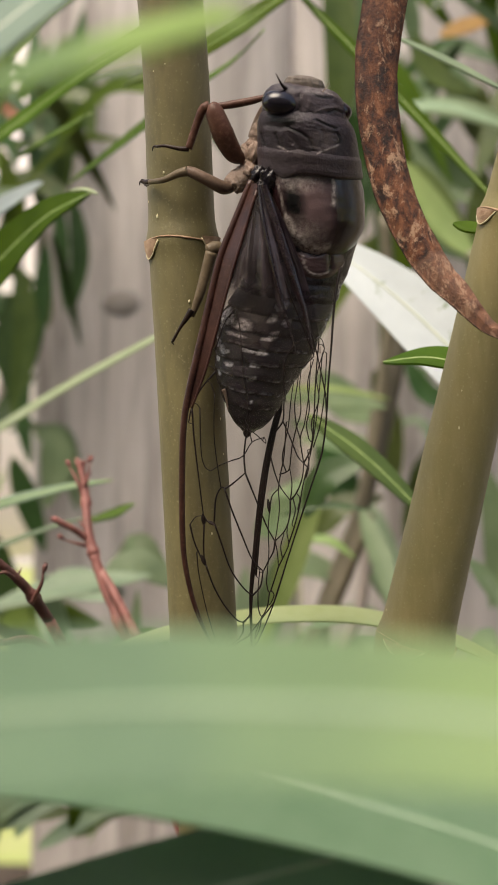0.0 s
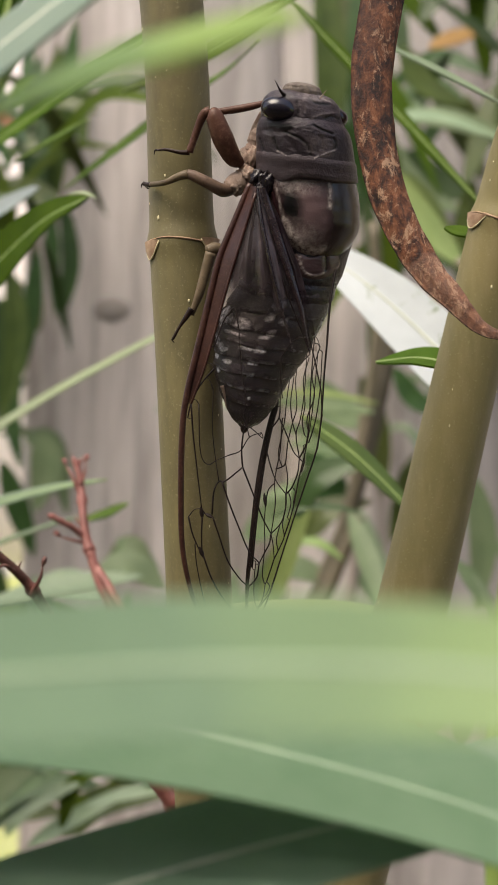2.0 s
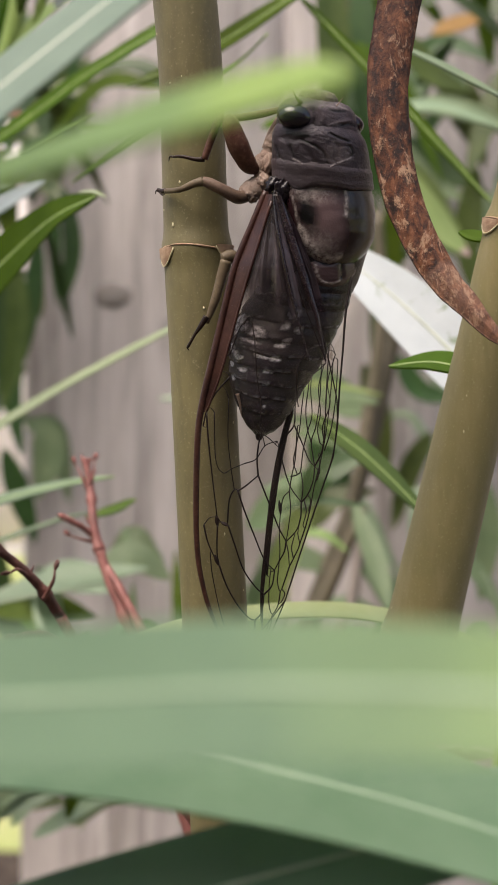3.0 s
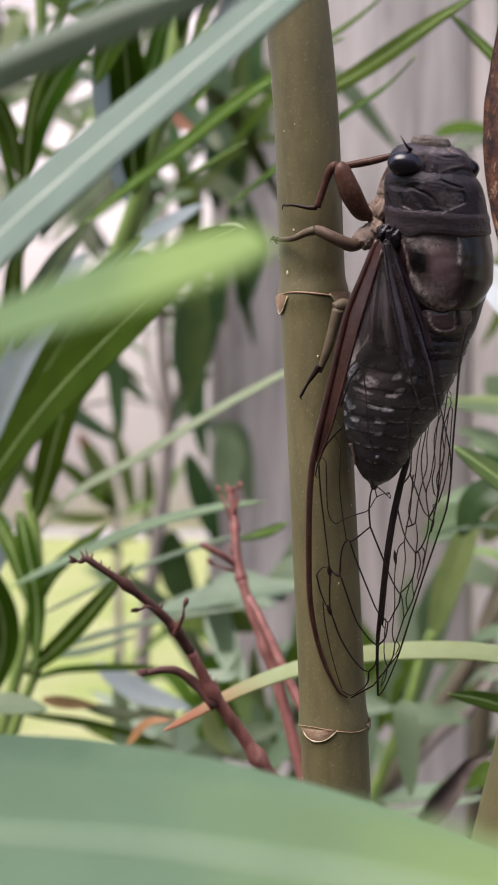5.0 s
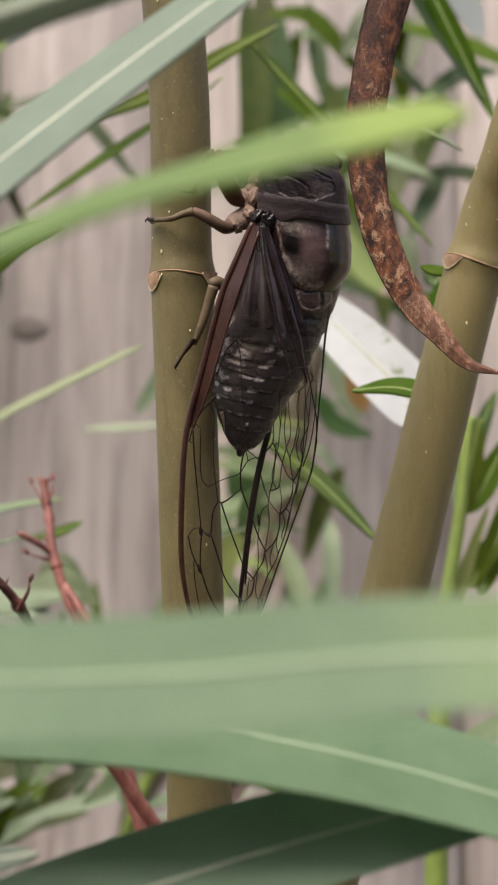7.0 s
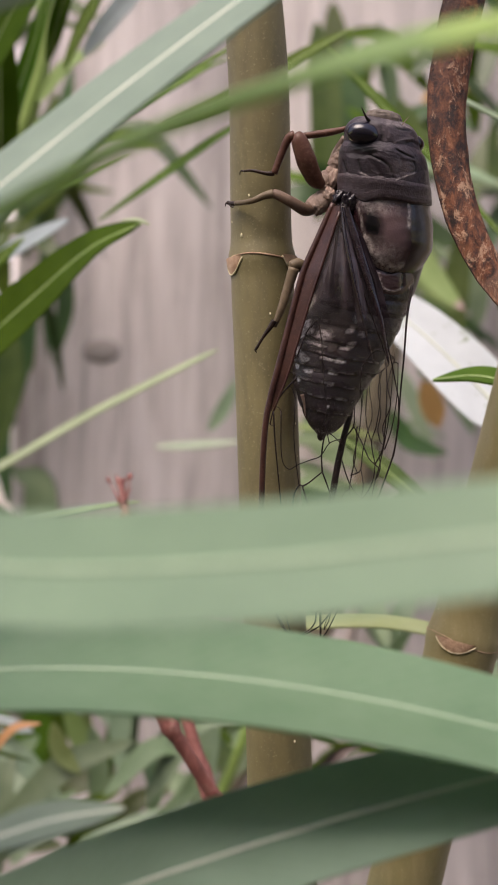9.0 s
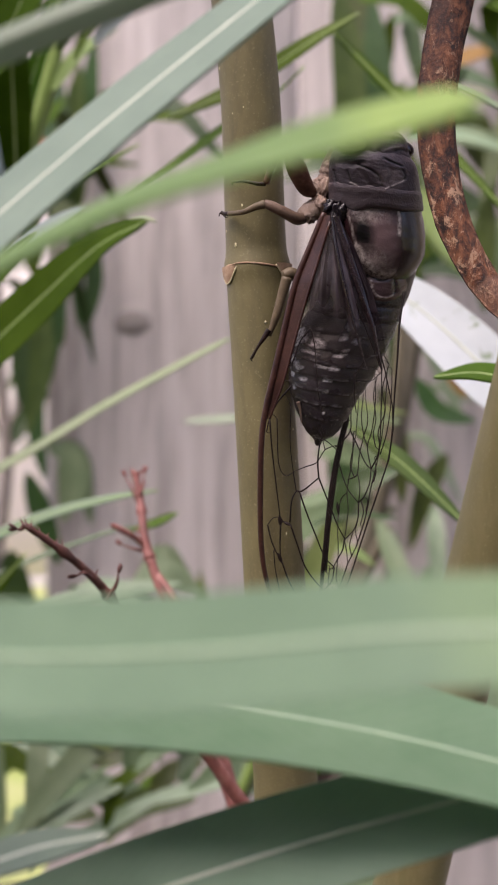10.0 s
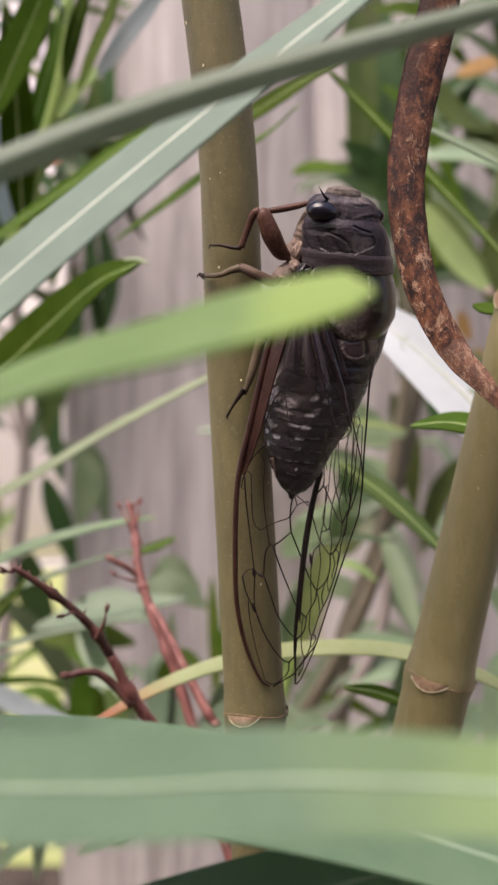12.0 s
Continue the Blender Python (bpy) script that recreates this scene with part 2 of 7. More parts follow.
def wood_material():
    m = Mat("weathered fence board", 0.85, 0.2)
    info = m.n("ObjectInfo")
    v = m.n("VectorMath")
    v.operation = "ADD"
    m.link(m.coords("Object", (1, 1, 0.06)), v.inputs[0])
    m.link(info.outputs["Random"], v.inputs[1])
    grain, wide, stain = m.noise(v.outputs[0], 240.0, 7, 0.7, 0.5), m.noise(v.outputs[0], 42.0, 4, 0.6, 0.3), m.noise(m.coords("Object", (1, 1, 0.3)), 14.0, 5)
    col = m.ramp(grain, (0.3, (0.17, 0.15, 0.142)), (0.5, (0.41, 0.375, 0.36)), (0.72, (0.6, 0.56, 0.545)))
    col = m.mix(m.math("MULTIPLY", m.ramp(wide, (0.42, (0, 0, 0)), (0.66, (1, 1, 1))), 0.6), col, (0.57, 0.525, 0.505))
    col = m.mix(m.math("MULTIPLY", m.ramp(wide, (0.3, (1, 1, 1)), (0.42, (0, 0, 0))), 0.55), col, (0.17, 0.15, 0.135))
    col = m.mix(m.math("MULTIPLY", m.ramp(stain, (0.5, (0, 0, 0)), (0.66, (1, 1, 1))), 0.55), col, (0.21, 0.185, 0.165))
    tone = m.n("HueSaturation")
    m.link(col, tone.inputs["Color"])
    m.link(m.math("MULTIPLY_ADD", info.outputs["Random"], 0.3, 0.85), tone.inputs["Value"])
    col = tone.outputs[0]
    m.color(col).bump(grain, 0.6, 0.002)
    return m.m


WOOD = wood_material()
KNOT = Mat("wood knot dark", 0.85)
KNOT.color(KNOT.ramp(KNOT.noise(KNOT.coords(), 160.0), (0.3, (0.2, 0.175, 0.16)), (0.7, (0.32, 0.29, 0.27))))
KNOT = KNOT.m
GRASS = Mat("sunlit lawn", 0.9, 0.1)
GRASS.color(GRASS.mix(GRASS.ramp(GRASS.noise(GRASS.coords(), 2.2, 6), (0.35, (0, 0, 0)), (0.65, (1, 1, 1))), (0.28, 0.36, 0.08), (0.5, 0.48, 0.26)))
GRASS.bump(GRASS.noise(GRASS.coords(), 60.0), 0.6, 0.03)
GRASS = GRASS.m
SIDING = Mat("pale pink painted siding", 0.7, 0.3)
SIDING.color(SIDING.ramp(SIDING.noise(SIDING.coords(), 1.3, 5), (0.3, (0.82, 0.72, 0.76)), (0.7, (0.87, 0.78, 0.81)))).bump(SIDING.noise(SIDING.coords(), 30.0), 0.2, 0.01)
SIDING = SIDING.m
PAVE = Mat("pale concrete path", 0.85, 0.2)
PAVE.color(PAVE.ramp(PAVE.noise(PAVE.coords(), 3.0, 6), (0.3, (0.5, 0.45, 0.46)), (0.7, (0.62, 0.57, 0.58))))
PAVE = PAVE.m


# ---------------------------------------------------------------- mesh helpers
def V(*p):
    return Vector(p if len(p) > 1 else p[0])


def mesh_object(name, bm, material, parent=None, label=""):
    me = bpy.data.meshes.new(name)
    bm.normal_update()
    bm.to_mesh(me)
    bm.free()
    for p in me.polygons:
        p.use_smooth = True
    me.materials.append(material)
    ob = new(name, me)
    if parent:
        ob.parent = parent
    if label:
        ob["label"] = label
    return ob


def part(name, bm, material, parent, label=""):
    return mesh_object(name, bm, material, parent, label)


def spline(pts, n):
    """n + 1 points on a Catmull-Rom curve through pts."""
    pts = [Vector(p) for p in pts]
    if len(pts) == 2:
        return [pts[0].lerp(pts[1], k / n) for k in range(n + 1)]
    ext = [pts[0] * 2 - pts[1]] + pts + [pts[-1] * 2 - pts[-2]]
    out = []
    for k in range(n + 1):
        s = k / n * (len(pts) - 1)
        i = min(int(s), len(pts) - 2)
        u = s - i
        a, b, c, d = ext[i : i + 4]
        out.append(0.5 * (2 * b + (c - a) * u + (2 * a - 5 * b + 4 * c - d) * u * u + (3 * b - a - 3 * c + d) * u**3))
    return out


def add_tube(bm, pts, radii, seg=10, flat=1.0, face=None, cap=True, wob=0.0):
    """A tube along pts; radii one per point, or a number."""
    n = len(pts)
    rad = [radii] * n if isinstance(radii, (int, float)) else radii
    up = Vector(face) if face else Vector((0.31, -0.9, 0.27))
    rings = []
    for k, p in enumerate(pts):
        t = (pts[min(k + 1, n - 1)] - pts[max(k - 1, 0)]).normalized()
        u = (up - t * up.dot(t)).normalized()
        w = t.cross(u)
        r = rad[k]
        rings.append([bm.verts.new(p + (w * math.cos(a) + u * math.sin(a) * flat) * r * (1 + wob * noise.noise(p * 900 + Vector((j, 0, k)))))
                      for j in range(seg) for a in (2 * math.pi * j / seg,)])
    for a, b in zip(rings, rings[1:]):
        for j in range(seg):
            bm.faces.new((a[j], a[(j + 1) % seg], b[(j + 1) % seg], b[j]))
    if cap:
        bm.faces.new(rings[0][::-1])
        bm.faces.new(rings[-1])
    return rings


def interp(x, xs, ys):
    return float(np.interp(x, xs, ys))


def profile(v, blunt=0.75, peak=0.85):
    return max(math.sin(math.pi * min(max(v, 0.0), 1.0) ** peak), 0.0) ** blunt


def blade_mesh(spine, width, face, fold=0.12, cup=0.0, blunt=0.75, peak=0.85, thick=0.00022, across=8, twist=0.0, wave=0.0, seed=0):
    """A leaf blade with two faces and a rim, along spine; face: the way its upper side looks."""
    bm = bmesh.new()
    uvl = bm.loops.layers.uv.new("UVMap")
    n = len(spine) - 1
    fvec = Vector(face).normalized()
    grid = []
    for k, p in enumerate(spine):
        t = (spine[min(k + 1, n)] - spine[max(k - 1, 0)]).normalized()
        u = (fvec - t * fvec.dot(t)).normalized()
        if twist:
            u = Matrix.Rotation(radians(twist) * (k / n - 0.5), 3, t) @ u
        s = t.cross(u).normalized()
        v = k / n
        half = width / 2 * (0.04 + 0.96 * profile(v, blunt, peak))
        row = []
        for j in range(across + 1):
            a = j / across * 2 - 1
            w = a * half
            lift = abs(a) * fold * half + cup * half * a * a
            lift += wave * half * noise.noise(Vector((v * 7 + seed * 3.1, a * 1.3, seed)))
            q = p + s * w + u * lift
            row.append((bm.verts.new(q + u * thick / 2), bm.verts.new(q - u * thick / 2), (j / across, v)))
        grid.append(row)

    def quad(vs, uvs):
        f = bm.faces.new(vs)
        for lo, c in zip(f.loops, uvs):
            lo[uvl].uv = c

    for a, b in zip(grid, grid[1:]):
        for j in range(across):
            c = (a[j][2], a[j + 1][2], b[j + 1][2], b[j][2])
            quad((a[j][0], a[j + 1][0], b[j + 1][0], b[j][0]), c)
            quad((a[j][1], b[j][1], b[j + 1][1], a[j + 1][1]), (c[0], c[3], c[2], c[1]))
        for j in (0, across):
            quad([bm.verts.new(v.co) for v in (a[j][0], b[j][0], b[j][1], a[j][1])], (a[j][2], b[j][2], b[j][2], a[j][2]))
    for row in (grid[0], grid[-1]):
        for j in range(across):
            quad([bm.verts.new(v.co) for v in (row[j][0], row[j][1], row[j + 1][1], row[j + 1][0])], (row[j][2],) * 4)
    return bm


LEAF_COUNT = [0]


def lf(pts, width, material=None, parent=None, face=(0, -0.6, 0.8), label="", rib=None, rib_w=0.045, n=24, name="", group="", **kw):
    """A leaf through pts, base to tip: a thing of its own, or a part of parent. It has a raised midrib."""
    LEAF_COUNT[0] += 1
    kw.setdefault("seed", LEAF_COUNT[0])
    sp = spline(pts, n)
    bm = blade_mesh(sp, width, face, **kw)
    if parent is None:
        ob = mesh_object(name or "oleander_leaf", bm, material or LEAF)
        tagged(ob, label, "leaf", group)
    else:
        ob = part(name or "leaf", bm, material or LEAF, parent, label)
    if rib is not None:
        rb = bmesh.new()
        f = Vector(face).normalized()
        rad = [width * rib_w * (1.05 - 0.85 * k / n) for k in range(n + 1)]
        add_tube(rb, [p + f * 0.00004 for p in sp], [max(r, 0.00016) for r in rad], 8, 1.0, face)
        part("midrib", rb, rib, ob)
    return ob


# ---------------------------------------------------------------- ground, lawn, house, fence
def quad_sheet(x0, x1, y0, y1, z, nx, ny, amp=0.0):
    bm = bmesh.new()
    vs = [[bm.verts.new((x0 + (x1 - x0) * i / nx, y0 + (y1 - y0) * j / ny, z + amp * noise.noise(Vector((i * 0.7, j * 0.7, 3))))) for i in range(nx + 1)] for j in range(ny + 1)]
    for j in range(ny):
        for i in range(nx):
            bm.faces.new((vs[j][i], vs[j][i + 1], vs[j + 1][i + 1], vs[j + 1][i]))
    return bm


def add_box(bm, x0, x1, y0, y1, z0, z1, bevel=0.0):
    vs = [bm.verts.new((x, y, z)) for x in (x0, x1) for y in (y0, y1) for z in (z0, z1)]
    fs = [(0, 1, 3, 2), (4, 6, 7, 5), (0, 4, 5, 1), (2, 3, 7, 6), (0, 2, 6, 4), (1, 5, 7, 3)]
    faces = [bm.faces.new([vs[i] for i in f]) for f in fs]
    if bevel:
        bmesh.ops.bevel(bm, geom=list({e for f in faces for e in f.edges}), offset=bevel, segments=2, affect="EDGES")


ground = mesh_object("ground", quad_sheet(-400, 400, -400, 800, 0.0, 40, 40), GRASS)
tagged(ground, "sunlit yellowing lawn reaching far behind the fence", "ground", kind="structure")


SOIL = Mat("shaded soil and litter", 0.95, 0.1)
SOIL.color(SOIL.ramp(SOIL.noise(SOIL.coords(), 25.0, 7), (0.3, (0.035, 0.026, 0.02)), (0.6, (0.09, 0.07, 0.055)), (0.8, (0.16, 0.13, 0.1)))).bump(SOIL.noise(SOIL.coords(), 60.0), 0.8, 0.02)
SOIL = SOIL.m
# unseen dark bed, added to cut the lawn's yellow bounce light
bed = mesh_object("garden_bed", quad_sheet(-4.0, 4.0, -4.0, 2.2, 0.006, 30, 24, 0.004), SOIL)
tagged(bed, "unseen dark soil bed added under the oleander shrub against lawn bounce", "ground", kind="structure")


def build_path():
    bm = bmesh.new()
    add_box(bm, -30, 6, 15.2, 17.5, 0.0, 0.04, 0.01)
    return tagged(mesh_object("pavement", bm, PAVE), "pale concrete path along the house wall", "path", kind="structure")


def build_house():
    house = tagged(new("house"), "pale pink house wall with upright siding beyond the lawn", "house")
    house.location = (-8.0, 18.0, 0.0)
    bm = bmesh.new()
    add_box(bm, -22, 14, 0.0, 0.3, 0.0, 9.0)
    part("wall", bm, SIDING, house)
    strip = bmesh.new()
    add_box(strip, -0.03, 0.03, -0.05, -0.002, 0.05, 8.9, 0.006)
    first = part("batten", strip, SIDING, house)
    for k in range(60):
        b = first if k == 0 else new("batten", first.data)
        b.parent = house
        b.location = (-10.0 + k * 0.19, 0, 0)
    rb = bmesh.new()
    add_box(rb, -22.4, 14.4, -0.6, 1.2, 9.0, 9.3, 0.02)
    part("roof", rb, WOOD, house)


def build_fence():
    fence = tagged(new("fence"), "weathered grey wooden board fence behind the oleander", "fence", kind="structure")
    x, rng = -0.101, random.Random(4)
    while x < 1.3:
        w = 0.092 + rng.uniform(-0.003, 0.003)
        bm = bmesh.new()
        bw, h = w - 0.0006, 1.75 + rng.uniform(-0.01, 0.01)
        n = 12
        rows = []
        for k in range(n + 1):
            z = 0.03 + (h - 0.03) * k / n
            bend = 0.0015 * noise.noise(Vector((x * 20, k * 0.6, 1)))
            rows.append([bm.verts.new((a * bw / 2 + bend, b * 0.008 + bend, z)) for a, b in ((-1, -0.7), (-0.96, -1), (0.96, -1), (1, -0.7), (1, 1), (-1, 1))])
        for a, b in zip(rows, rows[1:]):
            for j in range(6):
                bm.faces.new((a[j], a[(j + 1) % 6], b[(j + 1) % 6], b[j]))
        bm.faces.new(rows[0][::-1])
        bm.faces.new(rows[-1])
        b = part("board", bm, WOOD, fence)
        b.location = (x + w / 2, 0.445 + rng.uniform(-0.002, 0.002), 0)
        x += w
    for z in (0.35, 1.45):
        bm = bmesh.new()
        add_box(bm, -0.09, 1.35, 0.4565, 0.495, z, z + 0.09, 0.003)
        part("rail", bm, WOOD, fence)
    for p, r in (((-0.06981, 0.4368, 0.67150), 0.0046), ((-0.08791, 0.4368, 0.69429), 0.0028)):
        bm = bmesh.new()
        bmesh.ops.create_uvsphere(bm, u_segments=16, v_segments=8, radius=1.0)
        bmesh.ops.scale(bm, vec=(r * 1.5, 0.0012, r), verts=bm.verts)
        k = part("knot", bm, KNOT, fence)
        k.location = p


def build_rear_wall():
    """Unseen plain board wall, added to close the garden on the other side."""
    wall = tagged(new("wall_south"), "unseen plain weathered board wall added to close the garden", "wall", kind="structure")
    bm = bmesh.new()
    add_box(bm, -0.15, 0.15, -0.012, 0.012, 0.0, 1.55, 0.004)
    first = part("board", bm, WOOD, wall)
    for k in range(22):
        b = first if k == 0 else new("board", first.data)
        b.parent = wall
        b.location = (-3.3 + k * 0.304, -1.1, 0)


build_path()
build_house()
build_fence()
build_rear_wall()


# ---------------------------------------------------------------- the two near stems
def build_stem(name, pts, radii, material, label, nodes, pores, seed):
    """A stem with swollen nodes, leaf scars and pale pores. nodes: height along the curve (0 to 1) and swelling; pores: count."""
    rng = random.Random(seed)
    ob = tagged(new(name), label, "plant", "thick oleander stems")
    ob.location = pts[0]
    o = Vector(pts[0])
    n = 300
    sp = [p - o for p in spline(pts, n)]
    xs = np.linspace(0, 1, len(radii))
    rad = []
    for k in range(n + 1):
        v = k / n
        r = interp(v, xs, radii)
        for at, swell in nodes:
            r *= 1 + swell * math.exp(-(((v - at) / 0.006) ** 2)) + 0.35 * swell * math.exp(-(((v - at + 0.014) / 0.022) ** 2))
        rad.append(r)
    bm = bmesh.new()
    add_tube(bm, sp, rad, 28, wob=0.006)
    part("stem", bm, material, ob)

    def on(v, ang, lift=0.0):
        s = v * n
        i = min(int(s), n - 1)
        p = sp[i].lerp(sp[i + 1], s - i)
        t = (sp[i + 1] - sp[i]).normalized()
        front = (Vector((0, -1, 0)) - t * Vector((0, -1, 0)).dot(t)).normalized()
        side = t.cross(front)
        d = front * math.cos(ang) + side * math.sin(ang)
        r = rad[i] + (rad[i + 1] - rad[i]) * (s - i)
        return p + d * (r + lift), t, d

    for at, swell in nodes:
        ring = bmesh.new()
        pts2, rr = [], []
        for j in range(49):
            a = 2 * math.pi * j / 48
            q, t, d = on(at + 0.0016 * math.cos(2 * a + seed), a, 0.00002)
            pts2.append(q)
            rr.append((0.00003 + 0.00005 * abs(math.sin(a * 1.5 + seed)) + 0.00005 * rng.random()) * (1 if swell >= 0.08 else 0.5))
        add_tube(ring, pts2, rr, 6, cap=False)
        part("node_ring", ring, SCAR, ob)
        for a0, sc in ((-1.12, 1.25), (1.12, 1.15), (3.0, 1.2)) if swell >= 0.08 else ((-0.35, 1.35), (1.9, 1.2), (-2.4, 1.2)):
            sb = bmesh.new()
            m = 14
            up_edge, low_edge = [], []
            for j in range(m + 1):
                u = j / m * 2 - 1
                a = a0 + u * 0.42 * sc
                arch = (1 - u * u)
                q1, _, _ = on(at + 0.0008, a, 0.0002)
                q2, _, _ = on(at - (0.0065 if swell >= 0.08 else 0.0036) * arch * sc, a, 0.00003 + 0.0001 * arch)
                up_edge.append(sb.verts.new(q1))
                low_edge.append(sb.verts.new(q2))
            mid = []
            for j in range(m + 1):
                u = j / m * 2 - 1
                q, _, _ = on(at - (0.0035 if swell >= 0.08 else 0.0018) * (1 - u * u) * sc, a0 + u * 0.42 * sc, 0.00005 + 0.00022 * (1 - u * u))
                mid.append(sb.verts.new(q))
            for j in range(m):
                sb.faces.new((up_edge[j], up_edge[j + 1], mid[j + 1], mid[j]))
                sb.faces.new((mid[j], mid[j + 1], low_edge[j + 1], low_edge[j]))
            brim = [v.co.copy() for v in low_edge]
            part("leaf_scar", sb, SCAR, ob)
            rim = bmesh.new()
            add_tube(rim, brim, [0.00005 + 0.00006 * rng.random() for q in brim], 6)
            part("scar_rim", rim, PORE, ob)
    for k in range(pores):
        bm = bmesh.new()
        bmesh.ops.create_icosphere(bm, subdivisions=1, radius=1.0)
        r = rng.uniform(0.00005, 0.00017)
        v = rng.uniform(PORE_RANGE[0], PORE_RANGE[1])
        q, t, d = on(v, rng.uniform(-1.5, 1.5), 0.0)
        bmesh.ops.scale(bm, vec=(r * 0.8, r * 0.6, r * rng.uniform(1.0, 1.9)), verts=bm.verts)
        pr = part("pore", bm, PORE, ob)
        pr.location = q
    return ob


MAIN_TOP, MAIN_NODE, MAIN_LOW = V((-0.00940, 0.12130, 0.64560)), V((-0.00870, 0.12430, 0.62422)), V((-0.00705, 0.12780, 0.58375))
low_way = (MAIN_LOW - MAIN_NODE) / (MAIN_NODE.z - MAIN_LOW.z)
main_base = MAIN_LOW + low_way * MAIN_LOW.z
main_base.y = 0.165
MAIN_PTS = [main_base, MAIN_LOW.lerp(main_base, 0.23), MAIN_LOW + low_way * 0.03, MAIN_LOW, MAIN_NODE, MAIN_TOP, V((-0.0128, 0.1190, 0.6740))]
PORE_RANGE = (0.45, 0.95)
build_stem("oleander_plant", MAIN_PTS, [0.0042, 0.004, 0.0034, 0.00316, 0.00306, 0.003, 0.00295], STEM,
           "olive green oleander stem with tan leaf scars", [(4 / 6, 0.09), (3 / 6, 0.05)], 24, 1)

R_LOW, R_NODE = V((0.01291, 0.13750, 0.58628)), V((0.02246, 0.13150, 0.62758))
r_way = (R_LOW - R_NODE) / (R_NODE.z - R_LOW.z)
r_base = R_LOW + r_way * 0.25
r_base = V(r_base.x * 0.6, 0.17, 0.0)
R_UP = V((0.02485, 0.12700, 0.63839))
RIGHT_PTS = [r_base, R_LOW + r_way * 0.16, R_LOW + r_way * 0.035, R_LOW, R_NODE, R_UP, R_UP + (R_UP - R_NODE) * 0.8]
build_stem("oleander_plant", RIGHT_PTS, [0.005, 0.0046, 0.0039, 0.0037, 0.0030, 0.0024, 0.0022], STEM_TAN,
           "leaning tan olive oleander stem with pale pores", [(4 / 6, 0.1), (3 / 6, 0.07)], 20, 2)

# ---------------------------------------------------------------- dead leaf and leaves close behind the stems
def build_dead_leaf():
    pts = [(0.01403, 0.11850, 0.66359), (0.01328, 0.11850, 0.65837), (0.01208, 0.11850, 0.65273), (0.01048, 0.11850, 0.64631), (0.00930, 0.11800, 0.63874), (0.00956, 0.11780, 0.63242), (0.01096, 0.11740, 0.62611), (0.01362, 0.11720, 0.62072), (0.01604, 0.11720, 0.61774), (0.01890, 0.11750, 0.61470), (0.02230, 0.11790, 0.61375)]
    sp = spline(pts, 60)
    bm = bmesh.new()
    uvl = bm.loops.layers.uv.new("UVMap")
    grid = []
    face = Vector((0.1, -1.0, 0.1))
    for k, p in enumerate(sp):
        t = (sp[min(k + 1, 60)] - sp[max(k - 1, 0)]).normalized()
        u = (face - t * face.dot(t)).normalized()
        s = t.cross(u)
        v = k / 60
        half = interp(v, [0, 0.18, 0.36, 0.52, 0.68, 0.8, 0.9, 1.0], [0.0019, 0.0021, 0.00195, 0.0018, 0.00155, 0.00115, 0.0006, 0.0001])
        row = []
        for j in range(13):
            a = j / 12 * 2 - 1
            lift = -0.45 * half * a * a + 0.1 * half * noise.noise(Vector((a * 3, v * 22, 5))) + 0.06 * half * noise.noise(Vector((a * 8, v * 60, 2)))
            edge = 1 + 0.06 * noise.noise(Vector((v * 30, a, 9)))
            q = p + s * a * half * edge + u * lift
            row.append((bm.verts.new(q), bm.verts.new(q - u * 0.00025), (j / 12, v)))
        grid.append(row)
    for a, b in zip(grid, grid[1:]):
        for j in range(12):
            for vs, c in (((a[j][0], a[j + 1][0], b[j + 1][0], b[j][0]), (a[j][2], a[j + 1][2], b[j + 1][2], b[j][2])),
                          ((a[j][1], b[j][1], b[j + 1][1], a[j + 1][1]), (a[j][2], b[j][2], b[j + 1][2], a[j + 1][2]))):
                f = bm.faces.new(vs)
                for lo, w in zip(f.loops, c):
                    lo[uvl].uv = w
        for j in (0, 12):
            bm.faces.new((a[j][0], b[j][0], b[j][1], a[j][1]))
    for row in (grid[0], grid[-1]):
        for j in range(12):
            bm.faces.new((row[j][0], row[j][1], row[j + 1][1], row[j + 1][0]))
    ob = tagged(mesh_object("dead_leaf", bm, DRY), "curled mottled brown dead leaf hanging beside the cicada", "leaf")
    rb = bmesh.new()
    add_tube(rb, [p + Vector((0, 0.0003, 0)) for p in sp], [0.00022 * (1.1 - k / 62) for k in range(61)], 8, 0.6, (0.1, -1, 0.1), wob=0.2)
    part("midrib", rb, DRY, ob)
    return ob


build_dead_leaf()

def shoot(name, pts, r0, r1, material, parent=None, label=""):
    bm = bmesh.new()
    pts = [Vector(p) for p in pts]
    if (pts[1] - pts[0]).length > 3 * (pts[2] - pts[1]).length:  # long straight foot, then the curve
        sp = [pts[0].lerp(pts[1], k / 6) for k in range(6)] + (spline(pts[1:], 24) + [pts[-1]])[:25]
    else:
        sp = spline(pts, 30)
    add_tube(bm, sp, [r0 + (r1 - r0) * k / 30 for k in range(31)], 10, wob=0.05)
    return part(name, bm, material, parent, label)


plant = tagged(new("oleander_shrub"), "oleander shrub leaves and shoots crowded before the fence", "shrub")
lf([(0.01875, 0.13620, 0.61349), (0.01464, 0.13810, 0.61473), (0.01015, 0.14000, 0.61459)], 0.00553, LEAF, plant, (0.1, -0.5, 0.85), rib=RIB, peak=0.75)
lf([(0.00131, 0.17200, 0.61178), (0.00884, 0.17200, 0.60612), (0.01732, 0.17200, 0.59758)], 0.00377, LEAF_OLIVE, plant, (0.35, -0.75, 0.55), rib=RIB)
